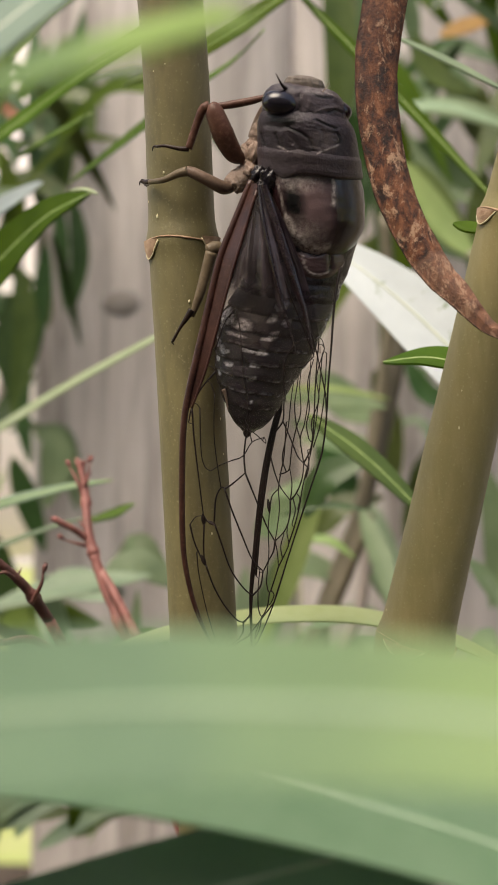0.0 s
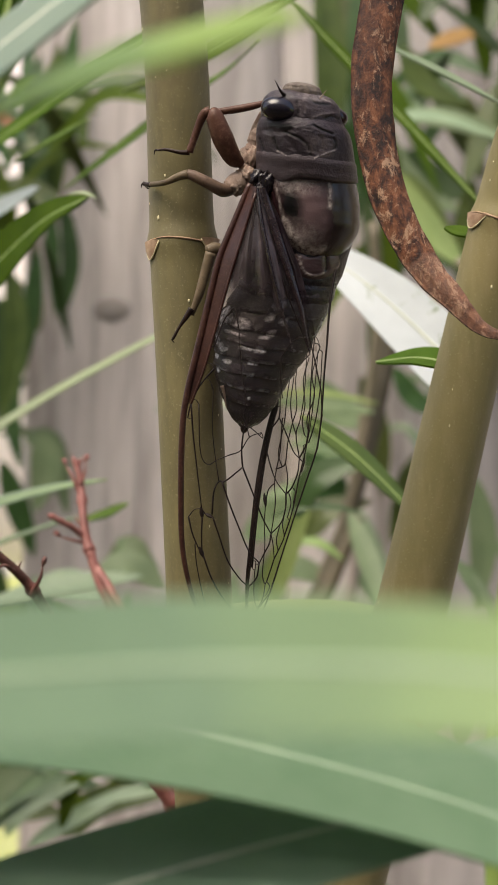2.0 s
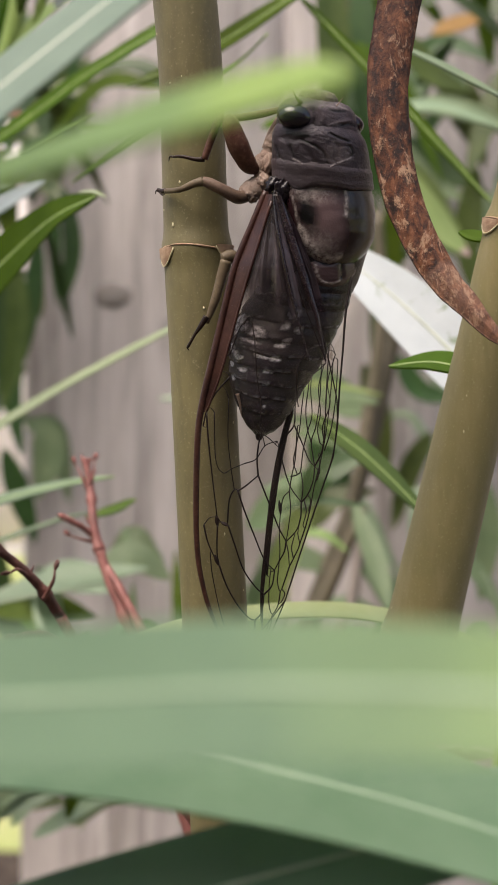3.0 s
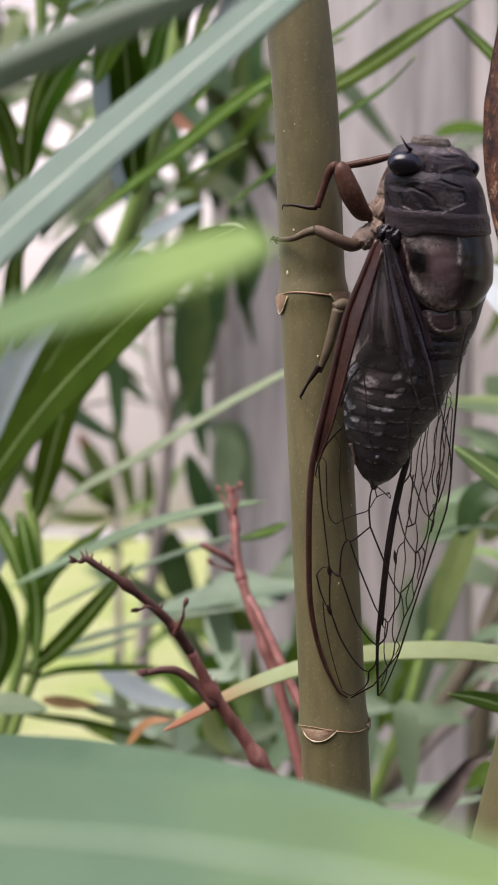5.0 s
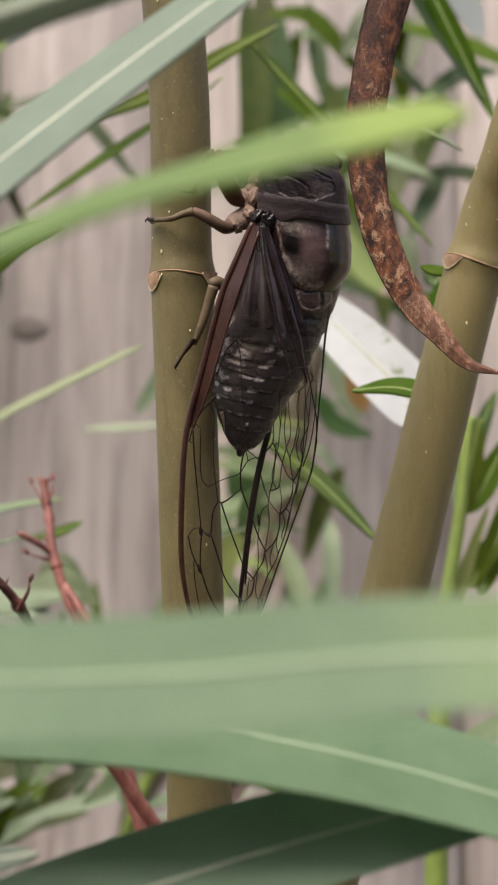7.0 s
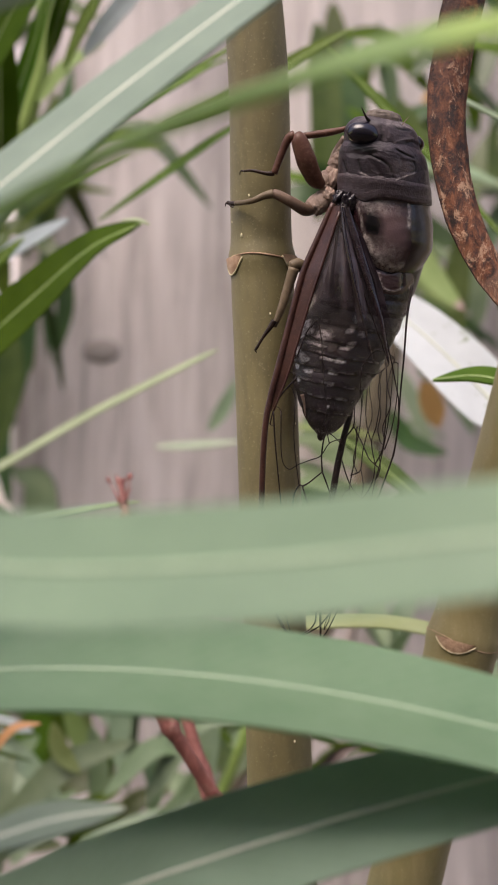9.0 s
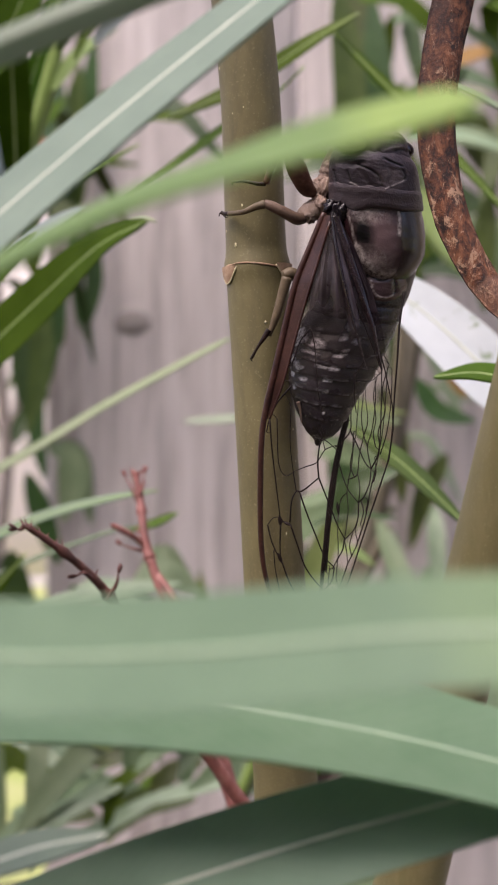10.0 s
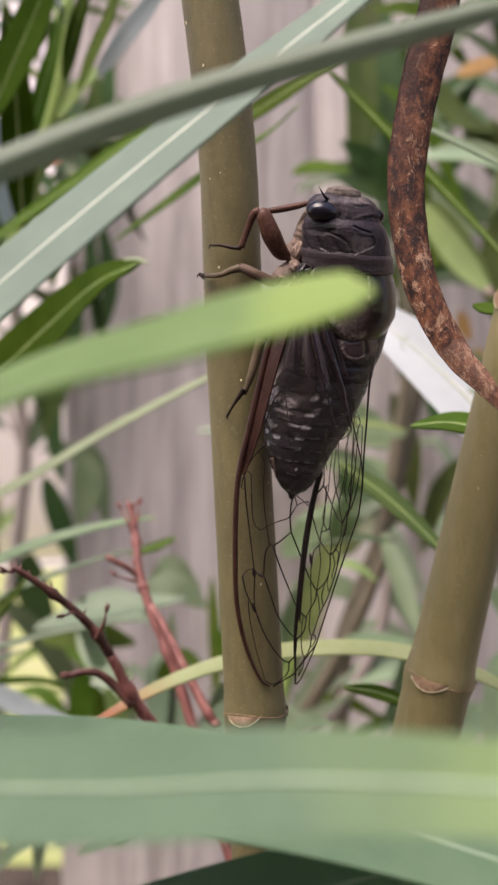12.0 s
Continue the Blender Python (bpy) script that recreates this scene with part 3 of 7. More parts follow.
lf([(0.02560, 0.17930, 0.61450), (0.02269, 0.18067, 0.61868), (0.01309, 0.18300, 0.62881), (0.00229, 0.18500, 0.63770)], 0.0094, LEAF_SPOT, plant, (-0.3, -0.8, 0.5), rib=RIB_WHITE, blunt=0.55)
lf([(0.02856, 0.15800, 0.57874), (0.01811, 0.15633, 0.58439), (0.00775, 0.15600, 0.58711), (-0.00272, 0.15600, 0.58721), (-0.01256, 0.15533, 0.58568), (-0.02148, 0.15333, 0.58261), (-0.03051, 0.15000, 0.57777)], 0.00355, LEAF_TURNING, plant, (0, -0.45, 0.9), blunt=0.5, n=40)
lf([(0.01098, 0.15800, 0.57985), (0.00633, 0.15800, 0.58154), (0.00171, 0.15800, 0.58223)], 0.00285, LEAF, plant, (0, -0.5, 0.86), rib=RIB)
lf([(0.01239, 0.15600, 0.65486), (0.01891, 0.15600, 0.65141), (0.02601, 0.15600, 0.64744)], 0.00278, LEAF_PALE, plant, (0, -0.5, 0.86))
lf([(-0.00074, 0.18800, 0.67456), (0.01362, 0.18800, 0.65883), (0.02766, 0.18800, 0.64263)], 0.00250, LEAF, plant, (0.3, -0.8, 0.4), rib=RIB)
lf([(0.02304, 0.20000, 0.69466), (0.03140, 0.20000, 0.68202), (0.03872, 0.20000, 0.66952)], 0.00662, LEAF_DARK, plant, (0.3, -0.8, 0.4), rib=RIB)
lf([(0.04013, 0.21000, 0.68438), (0.03629, 0.21000, 0.69253), (0.03343, 0.21000, 0.70179)], 0.00542, LEAF_SHEEN, plant, (0, -0.8, 0.4))
lf([(0.02055, 0.13350, 0.62667), (0.01843, 0.13375, 0.62702), (0.01693, 0.13400, 0.62757)], 0.00243, LEAF, plant, (0, -0.6, 0.8))
lf([(0.03441, 0.20000, 0.60198), (0.03555, 0.20000, 0.61008), (0.03707, 0.20000, 0.61778)], 0.00395, LEAF, plant, (0.0, -0.8, 0.5), rib=RIB)
lf([(0.03495, 0.20000, 0.60243), (0.03807, 0.20000, 0.60784), (0.04204, 0.20000, 0.61556)], 0.00413, LEAF, plant, (0.2, -0.8, 0.5), rib=RIB)
lf([(0.03522, 0.20000, 0.59038), (0.03778, 0.20000, 0.59574), (0.04189, 0.20000, 0.60113)], 0.00379, LEAF, plant, (0.1, -0.7, 0.6), rib=RIB)
lf([(0.03475, 0.20500, 0.60347), (0.03667, 0.20500, 0.61271), (0.04095, 0.20500, 0.62297)], 0.00370, LEAF_DARK, plant, (0.1, -0.8, 0.4), rib=RIB)
# shoot of broad leaves beside the fence end
left_shoot = tagged(new("oleander_shoot"), "oleander shoot with broad deep green leaves by the fence end", "shrub")
lf([(-0.0793, 0.2000, 0.6005), (-0.0687, 0.1930, 0.6116), (-0.0577, 0.1860, 0.6211), (-0.0426, 0.1790, 0.6326), (-0.0333, 0.1720, 0.6380), (-0.0256, 0.1650, 0.6395)], 0.00826, LEAF_DEEP, left_shoot, (0.1, -0.9, 0.42), rib=RIB, rib_w=0.03, fold=0.1, peak=0.95, blunt=0.6, n=36)
lf([(-0.0812, 0.2150, 0.6103), (-0.0716, 0.2087, 0.6217), (-0.0625, 0.2025, 0.6323), (-0.0549, 0.1963, 0.6390), (-0.0465, 0.1900, 0.6443)], 0.00542, LEAF, left_shoot, (0.2, -0.9, 0.35), rib=RIB, rib_w=0.035)
lf([(-0.0886, 0.2250, 0.6074), (-0.0830, 0.2200, 0.6176), (-0.0759, 0.2150, 0.6293), (-0.0681, 0.2100, 0.6393), (-0.0606, 0.2050, 0.6450)], 0.00725, LEAF_SHEEN, left_shoot, (0.25, -0.9, 0.3), rib=RIB_WHITE, rib_w=0.03, peak=1.1)
lf([(-0.0715, 0.2000, 0.6285), (-0.0673, 0.1983, 0.6357), (-0.0623, 0.1967, 0.6426), (-0.0566, 0.1950, 0.6482)], 0.00375, LEAF_PALE, left_shoot, (0.5, -0.8, 0.3), rib=RIB, rib_w=0.05)
lf([(-0.0778, 0.2250, 0.5996), (-0.0739, 0.2213, 0.6084), (-0.0689, 0.2175, 0.6203), (-0.0622, 0.2138, 0.6269), (-0.0553, 0.2100, 0.6350)], 0.00602, LEAF_DEEP, left_shoot, (-0.1, -0.95, 0.25), rib=RIB, rib_w=0.04)
lf([(-0.0615, 0.2250, 0.6477), (-0.0535, 0.2200, 0.6509), (-0.0438, 0.2150, 0.6544)], 0.00590, LEAF_SHEEN, left_shoot, (0.1, -0.8, 0.6), blunt=0.6)
lf([(-0.0607, 0.2250, 0.6580), (-0.0612, 0.2183, 0.6677), (-0.0612, 0.2117, 0.6748), (-0.0596, 0.2050, 0.6822)], 0.00428, LEAF_SHEEN, left_shoot, (0.3, -0.9, 0.2), blunt=0.6, peak=0.7)
lf([(-0.0558, 0.2150, 0.6565), (-0.0547, 0.2083, 0.6674), (-0.0538, 0.2017, 0.6786), (-0.0537, 0.1950, 0.6900)], 0.00620, LEAF_DEEP, left_shoot, (0.1, -0.97, 0.1), rib=RIB, rib_w=0.05)
lf([(-0.0583, 0.2250, 0.6600), (-0.0557, 0.2183, 0.6724), (-0.0510, 0.2117, 0.6818), (-0.0460, 0.2050, 0.6933)], 0.00484, LEAF_DEEP, left_shoot, (-0.3, -0.9, 0.2), rib=RIB, rib_w=0.05)
lf([(-0.0770, 0.2150, 0.6577), (-0.0715, 0.2100, 0.6701), (-0.0638, 0.2050, 0.6782), (-0.0545, 0.2000, 0.6865)], 0.00502, LEAF_DEEP, left_shoot, (0.2, -0.95, 0.2), rib=RIB, rib_w=0.06)
lf([(-0.0720, 0.2050, 0.6551), (-0.0688, 0.2000, 0.6670), (-0.0640, 0.1950, 0.6744), (-0.0580, 0.1900, 0.6857)], 0.00341, LEAF_DEEP, left_shoot, (-0.3, -0.9, 0.2), rib=RIB, rib_w=0.06)
lf([(-0.0751, 0.2100, 0.6594), (-0.0758, 0.2067, 0.6670), (-0.0780, 0.2033, 0.6725), (-0.0822, 0.2000, 0.6795)], 0.00284, LEAF, left_shoot, (0.1, -0.9, 0.4), rib=RIB, rib_w=0.06)
lf([(-0.0802, 0.2250, 0.6506), (-0.0761, 0.2200, 0.6577), (-0.0708, 0.2150, 0.6614), (-0.0646, 0.2100, 0.6647)], 0.00433, LEAF_SHEEN, left_shoot, (0.2, -0.9, 0.3))
lf([(-0.0732, 0.2150, 0.6879), (-0.0669, 0.2100, 0.6881), (-0.0588, 0.2050, 0.6889), (-0.0512, 0.2000, 0.6909)], 0.00323, LEAF_GREY, left_shoot, (0.1, -0.8, 0.5))
lf([(-0.0722, 0.2100, 0.6910), (-0.0685, 0.2000, 0.6945), (-0.0667, 0.1900, 0.7011)], 0.00346, LEAF_DEEP, left_shoot, (0.1, -0.95, 0.2), rib=RIB)
lf([(-0.0484, 0.2150, 0.6828), (-0.0447, 0.2075, 0.6894), (-0.0397, 0.2000, 0.6971)], 0.00305, LEAF, left_shoot, (0.1, -0.95, 0.2), rib=RIB)
lf([(-0.0852, 0.2300, 0.6171), (-0.0827, 0.2267, 0.6297), (-0.0817, 0.2233, 0.6440), (-0.0783, 0.2200, 0.6516)], 0.00429, LEAF_DEEP, left_shoot, (0.1, -0.95, 0.2), rib=RIB, rib_w=0.05)
lf([(-0.0914, 0.2350, 0.6219), (-0.0885, 0.2300, 0.6323), (-0.0878, 0.2250, 0.6445), (-0.0895, 0.2200, 0.6542)], 0.00394, LEAF_DEEP, left_shoot, (-0.2, -0.95, 0.2), rib=RIB, rib_w=0.05)
lf([(-0.0520, 0.2250, 0.6793), (-0.0465, 0.2225, 0.6852), (-0.0391, 0.2200, 0.6887)], 0.00289, LEAF_LIME, left_shoot, (0.1, -0.9, 0.4))
shoot("stem", [(-0.1150, 0.2500, 0.0000), (-0.0996, 0.2350, 0.5722), (-0.0902, 0.2321, 0.6108), (-0.0851, 0.2293, 0.6365), (-0.0822, 0.2264, 0.6531), (-0.0799, 0.2236, 0.6629), (-0.0764, 0.2207, 0.6798), (-0.0749, 0.2179, 0.6922), (-0.0755, 0.2150, 0.7076)], 0.00166, 0.00097, SHOOT, left_shoot)
shoot("stem", [(-0.1050, 0.2600, 0.0000), (-0.0950, 0.2350, 0.5943), (-0.0792, 0.2336, 0.6227), (-0.0668, 0.2321, 0.6449), (-0.0611, 0.2307, 0.6572), (-0.0587, 0.2293, 0.6663), (-0.0550, 0.2279, 0.6762), (-0.0519, 0.2264, 0.6870), (-0.0504, 0.2250, 0.7051)], 0.0021, 0.0018, SHOOT, left_shoot)
lf([(-0.0417, 0.2120, 0.6827), (-0.0372, 0.2097, 0.6875), (-0.0315, 0.2073, 0.6933), (-0.0276, 0.2050, 0.6981)], 0.00345, LEAF_SHEEN, left_shoot, (0.4, -0.85, 0.3))
lf([(-0.0443, 0.2080, 0.6784), (-0.0410, 0.2053, 0.6844), (-0.0375, 0.2027, 0.6901), (-0.0351, 0.2000, 0.6973)], 0.00281, LEAF, left_shoot, (-0.3, -0.9, 0.3), rib=RIB, rib_w=0.05)
lf([(-0.0563, 0.1950, 0.6697), (-0.0507, 0.1900, 0.6777), (-0.0451, 0.1850, 0.6857), (-0.0414, 0.1800, 0.6915)], 0.00623, LEAF, left_shoot, (0.1, -0.95, 0.25), rib=RIB, rib_w=0.03)
lf([(-0.0474, 0.2100, 0.6919), (-0.0469, 0.2050, 0.6929), (-0.0474, 0.2000, 0.6958)], 0.00188, LEAF_SHEEN, left_shoot, (0.4, -0.85, 0.3))
lf([(-0.0283, 0.1655, 0.6400), (-0.0261, 0.1643, 0.6398), (-0.0242, 0.1630, 0.6388)], 0.00069, LEAF_STRAW, left_shoot, (0, -0.7, 0.7))
lf([(-0.0747, 0.3000, 0.6977), (-0.0719, 0.3000, 0.6940), (-0.0687, 0.3000, 0.6924)], 0.00287, LEAF_ORANGE, left_shoot, (0, -0.9, 0.3))
lf([(-0.0702, 0.3000, 0.6974), (-0.0679, 0.3000, 0.7014), (-0.0648, 0.3000, 0.7042)], 0.00339, LEAF, left_shoot, (0, -0.9, 0.3))
# leaves crossing behind the main stem
lf([(-0.0636, 0.2050, 0.6480), (-0.0537, 0.2010, 0.6537), (-0.0434, 0.1970, 0.6589), (-0.0323, 0.1930, 0.6650), (-0.0209, 0.1890, 0.6698), (-0.0151, 0.1850, 0.6708)], 0.00286, LEAF, left_shoot, (0.3, -0.85, 0.5), rib=RIB, rib_w=0.07)
lf([(-0.0266, 0.1950, 0.6635), (-0.0173, 0.1925, 0.6662), (-0.0100, 0.1900, 0.6693), (-0.0030, 0.1875, 0.6727), (0.0037, 0.1850, 0.6755)], 0.00402, LEAF, left_shoot, (0.3, -0.8, 0.55), rib=RIB, rib_w=0.06)
lf([(-0.0372, 0.2050, 0.6514), (-0.0275, 0.1992, 0.6562), (-0.0174, 0.1935, 0.6613), (-0.0097, 0.1878, 0.6639), (-0.0046, 0.1820, 0.6664)], 0.00222, LEAF, left_shoot, (0.3, -0.8, 0.55), rib=RIB, rib_w=0.07)
lf([(-0.0443, 0.2000, 0.6543), (-0.0373, 0.1950, 0.6562), (-0.0306, 0.1900, 0.6578)], 0.00202, LEAF, left_shoot, (0.3, -0.8, 0.55), rib=RIB, rib_w=0.07)
lf([(-0.0314, 0.2000, 0.6698), (-0.0222, 0.1950, 0.6726), (-0.0152, 0.1900, 0.6744), (-0.0094, 0.1850, 0.6764)], 0.00221, LEAF, left_shoot, (0.3, -0.8, 0.5), rib=RIB, rib_w=0.07)
# low whorl of narrow leaves
low_whorl = tagged(new("oleander_plant"), "low oleander whorl of narrow grey green leaves", "shrub")
shoot("stem", [(-0.1000, 0.2400, 0.0000), (-0.0853, 0.2250, 0.5552), (-0.0809, 0.2250, 0.5709), (-0.0771, 0.2250, 0.5897), (-0.0780, 0.2250, 0.6011), (-0.0789, 0.2250, 0.6053)], 0.00127, 0.00107, SHOOT, low_whorl)
shoot("stem", [(-0.1000, 0.2200, 0.0000), (-0.0850, 0.2150, 0.5502), (-0.0818, 0.2150, 0.5613), (-0.0806, 0.2150, 0.5703)], 0.00158, 0.00121, SHOOT_OLD, low_whorl)
shoot("stem", [(-0.0900, 0.2200, 0.0000), (-0.0774, 0.2100, 0.5557), (-0.0748, 0.2100, 0.5645), (-0.0723, 0.2100, 0.5713), (-0.0692, 0.2100, 0.5782)], 0.00118, 0.00073, SHOOT, low_whorl)
lf([(-0.0766, 0.2250, 0.5975), (-0.0681, 0.2200, 0.6048), (-0.0538, 0.2150, 0.6116), (-0.0403, 0.2100, 0.6186), (-0.0277, 0.2050, 0.6243), (-0.0168, 0.2000, 0.6289)], 0.0036, LEAF_STRAW, low_whorl, (0.1, -0.6, 0.8), blunt=0.25)
lf([(-0.0734, 0.2050, 0.5895), (-0.0624, 0.2027, 0.5945), (-0.0490, 0.2005, 0.6000), (-0.0371, 0.1983, 0.6030), (-0.0286, 0.1960, 0.6042)], 0.00243, LEAF_PALE, low_whorl, (0.1, -0.7, 0.7), rib=RIB, rib_w=0.06)
lf([(-0.0734, 0.2150, 0.5834), (-0.0556, 0.2117, 0.5918), (-0.0408, 0.2083, 0.5971), (-0.0323, 0.2050, 0.5991)], 0.00109, LEAF_PALE, low_whorl, (0.1, -0.7, 0.7))
lf([(-0.0351, 0.2070, 0.5979), (-0.0320, 0.2057, 0.5987), (-0.0294, 0.2043, 0.5994), (-0.0263, 0.2030, 0.6008)], 0.00248, LEAF, low_whorl, (0.1, -0.7, 0.7), rib=RIB, rib_w=0.06, peak=1.2)
lf([(-0.0755, 0.2150, 0.5754), (-0.0612, 0.2133, 0.5810), (-0.0485, 0.2117, 0.5843), (-0.0316, 0.2100, 0.5872)], 0.00129, LEAF_PALE, low_whorl, (0.1, -0.7, 0.7))
lf([(-0.0772, 0.2200, 0.5788), (-0.0720, 0.2167, 0.5893), (-0.0655, 0.2133, 0.5950), (-0.0581, 0.2100, 0.6002)], 0.00279, LEAF_DEEP, low_whorl, (0.2, -0.9, 0.4), rib=RIB, rib_w=0.06)
lf([(-0.0733, 0.2100, 0.5742), (-0.0658, 0.2067, 0.5796), (-0.0586, 0.2033, 0.5862), (-0.0505, 0.2000, 0.5945)], 0.00337, LEAF_DEEP, low_whorl, (0.3, -0.85, 0.4), rib=RIB, rib_w=0.06)
lf([(-0.0744, 0.2100, 0.6023), (-0.0720, 0.2083, 0.5956), (-0.0694, 0.2067, 0.5862), (-0.0690, 0.2050, 0.5750)], 0.00341, LEAF_DEEP, low_whorl, (0.1, -0.95, 0.2), rib=RIB, rib_w=0.06)
lf([(-0.0850, 0.2150, 0.6073), (-0.0798, 0.2133, 0.6003), (-0.0758, 0.2117, 0.5944), (-0.0719, 0.2100, 0.5849)], 0.00312, LEAF, low_whorl, (0.1, -0.9, 0.35), rib=RIB, rib_w=0.06)
lf([(-0.0791, 0.2100, 0.5701), (-0.0751, 0.2067, 0.5803), (-0.0757, 0.2033, 0.5891), (-0.0803, 0.2000, 0.5977)], 0.00549, LEAF_DEEP, low_whorl, (0.1, -0.95, 0.2), rib=RIB, rib_w=0.05)
lf([(-0.0839, 0.2100, 0.5709), (-0.0795, 0.2050, 0.5803), (-0.0792, 0.2000, 0.5893)], 0.00443, LEAF_DEEP, low_whorl, (0.1, -0.95, 0.2), rib=RIB, rib_w=0.05)
lf([(-0.0925, 0.2400, 0.6020), (-0.0907, 0.2400, 0.5964), (-0.0924, 0.2400, 0.5874)], 0.00520, LEAF_SHEEN, low_whorl, (0.1, -0.9, 0.3))
lf([(-0.0744, 0.2150, 0.5725), (-0.0664, 0.2133, 0.5750), (-0.0525, 0.2117, 0.5761), (-0.0460, 0.2100, 0.5752)], 0.00147, LEAF_DEEP, low_whorl, (0, -0.7, 0.7))
lf([(-0.0765, 0.2250, 0.5757), (-0.0667, 0.2225, 0.5770), (-0.0563, 0.2200, 0.5804)], 0.00173, LEAF_PALE, low_whorl, (0, -0.7, 0.7))
lf([(-0.0780, 0.2000, 0.5712), (-0.0710, 0.2000, 0.5710), (-0.0646, 0.2000, 0.5705)], 0.00415, LEAF_MIST, low_whorl, (0, -0.7, 0.7))
lf([(-0.0717, 0.2150, 0.5695), (-0.0670, 0.2150, 0.5691), (-0.0618, 0.2150, 0.5689)], 0.00223, LEAF_YELLOW, low_whorl, (0, -0.8, 0.6))
lf([(-0.0644, 0.2150, 0.5688), (-0.0576, 0.2150, 0.5677), (-0.0515, 0.2150, 0.5678)], 0.00223, LEAF_OLIVE, low_whorl, (0, -0.8, 0.6))
lf([(-0.0787, 0.2200, 0.5661), (-0.0636, 0.2200, 0.5647), (-0.0490, 0.2200, 0.5615)], 0.00152, LEAF_DEEP, low_whorl, (0, -0.7, 0.7))
lf([(-0.0746, 0.2500, 0.5712), (-0.0650, 0.2500, 0.5658), (-0.0544, 0.2500, 0.5629)], 0.00477, LEAF_SHEEN, low_whorl, (0, -0.8, 0.6))
lf([(-0.0403, 0.2000, 0.5771), (-0.0347, 0.2000, 0.5773), (-0.0329, 0.2000, 0.5805)], 0.00225, LEAF_PALE, low_whorl, (0, -0.8, 0.6))
lf([(-0.0576, 0.2700, 0.5849), (-0.0514, 0.2700, 0.5838), (-0.0415, 0.2700, 0.5817)], 0.00492, LEAF_PALE, low_whorl, (0, -0.8, 0.6))
lf([(-0.0564, 0.2900, 0.5655), (-0.0575, 0.2867, 0.5749), (-0.0586, 0.2833, 0.5815), (-0.0591, 0.2800, 0.5867)], 0.00545, LEAF_PALE, low_whorl, (0, -0.9, 0.3))
lf([(-0.0462, 0.2800, 0.5512), (-0.0500, 0.2800, 0.5584), (-0.0539, 0.2800, 0.5669)], 0.00487, LEAF_LIME, low_whorl, (0, -0.9, 0.3))
lf([(-0.0668, 0.2800, 0.5477), (-0.0635, 0.2800, 0.5541), (-0.0590, 0.2800, 0.5586)], 0.00487, LEAF_MIST, low_whorl, (0, -0.9, 0.3))
lf([(-0.00040, 0.30000, 0.56463), (0.00985, 0.30000, 0.56786), (0.02255, 0.30000, 0.56601)], 0.00871, LEAF_PALE, plant, (0, -0.6, 0.8))
lf([(-0.01198, 0.30000, 0.55821), (-0.00552, 0.30000, 0.56588), (-0.00033, 0.30000, 0.57482)], 0.00519, LEAF_PALE, plant, (0.1, -0.9, 0.3))
lf([(0.01003, 0.30000, 0.58889), (0.01635, 0.30000, 0.58123), (0.02132, 0.30000, 0.56980)], 0.00590, LEAF_MIST, plant, (0.1, -0.9, 0.3))
# far foliage before the fence
lf([(-0.07902, 0.40000, 0.69997), (-0.07639, 0.40000, 0.67987), (-0.07969, 0.40000, 0.66099)], 0.00593, LEAF_DARK, plant, (0.2, -0.9, 0.2))
lf([(-0.08701, 0.40000, 0.68397), (-0.08883, 0.40000, 0.66583), (-0.09159, 0.40000, 0.64408)], 0.00595, LEAF_DARK, plant, (0.2, -0.9, 0.2))
lf([(-0.06445, 0.30000, 0.58141), (-0.05744, 0.29000, 0.57066), (-0.05000, 0.28000, 0.56085)], 0.00631, LEAF_PALE, plant, (0.1, -0.9, 0.3))
lf([(-0.06865, 0.30000, 0.58065), (-0.05507, 0.29000, 0.58465), (-0.04114, 0.28000, 0.58210)], 0.00826, LEAF_PALE, plant, (0.1, -0.7, 0.7))
lf([(-0.04926, 0.30000, 0.54604), (-0.05199, 0.30000, 0.55647), (-0.05338, 0.30000, 0.56967)], 0.00445, LEAF_LIME, plant, (0.1, -0.9, 0.3))
lf([(-0.06158, 0.30000, 0.54544), (-0.05885, 0.30000, 0.55620), (-0.06025, 0.30000, 0.56680)], 0.00580, LEAF, plant, (0.1, -0.9, 0.3))
lf([(-0.02183, 0.32000, 0.54502), (-0.01194, 0.31000, 0.57776), (-0.00081, 0.30000, 0.60059)], 0.00838, LEAF_MIST, plant, (0.1, -0.9, 0.3), rib=RIB)
lf([(-0.01746, 0.34000, 0.59412), (-0.00838, 0.33500, 0.60010), (0.00174, 0.33000, 0.60725)], 0.00973, LEAF_MIST, plant, (0.1, -0.8, 0.4))
lf([(-0.01872, 0.26000, 0.54497), (-0.00980, 0.26000, 0.54715), (0.00114, 0.26000, 0.54886)], 0.00434, LEAF_PALE, plant, (0.1, -0.5, 0.86))
lf([(-0.02532, 0.30000, 0.54979), (-0.02140, 0.30000, 0.56029), (-0.01492, 0.30000, 0.56953)], 0.00535, LEAF, plant, (0.1, -0.8, 0.5))
lf([(-0.01620, 0.30000, 0.56949), (-0.01747, 0.30000, 0.57849), (-0.01680, 0.30000, 0.58755)], 0.00444, LEAF_PALE, plant, (0.1, -0.8, 0.5))
lf([(0.01552, 0.30000, 0.62335), (0.00269, 0.30000, 0.62477), (-0.01035, 0.30000, 0.62623)], 0.00723, LEAF_MIST, plant, (0.1, -0.5, 0.8))
lf([(0.01569, 0.33000, 0.61226), (0.00585, 0.33000, 0.61659), (-0.00555, 0.33000, 0.61808)], 0.01144, LEAF_MIST, plant, (0.1, -0.5, 0.8))
lf([(-0.01166, 0.30000, 0.68806), (-0.00507, 0.30000, 0.68906), (0.00277, 0.30000, 0.68799)], 0.00992, LEAF, plant, (0.1, -0.5, 0.8))
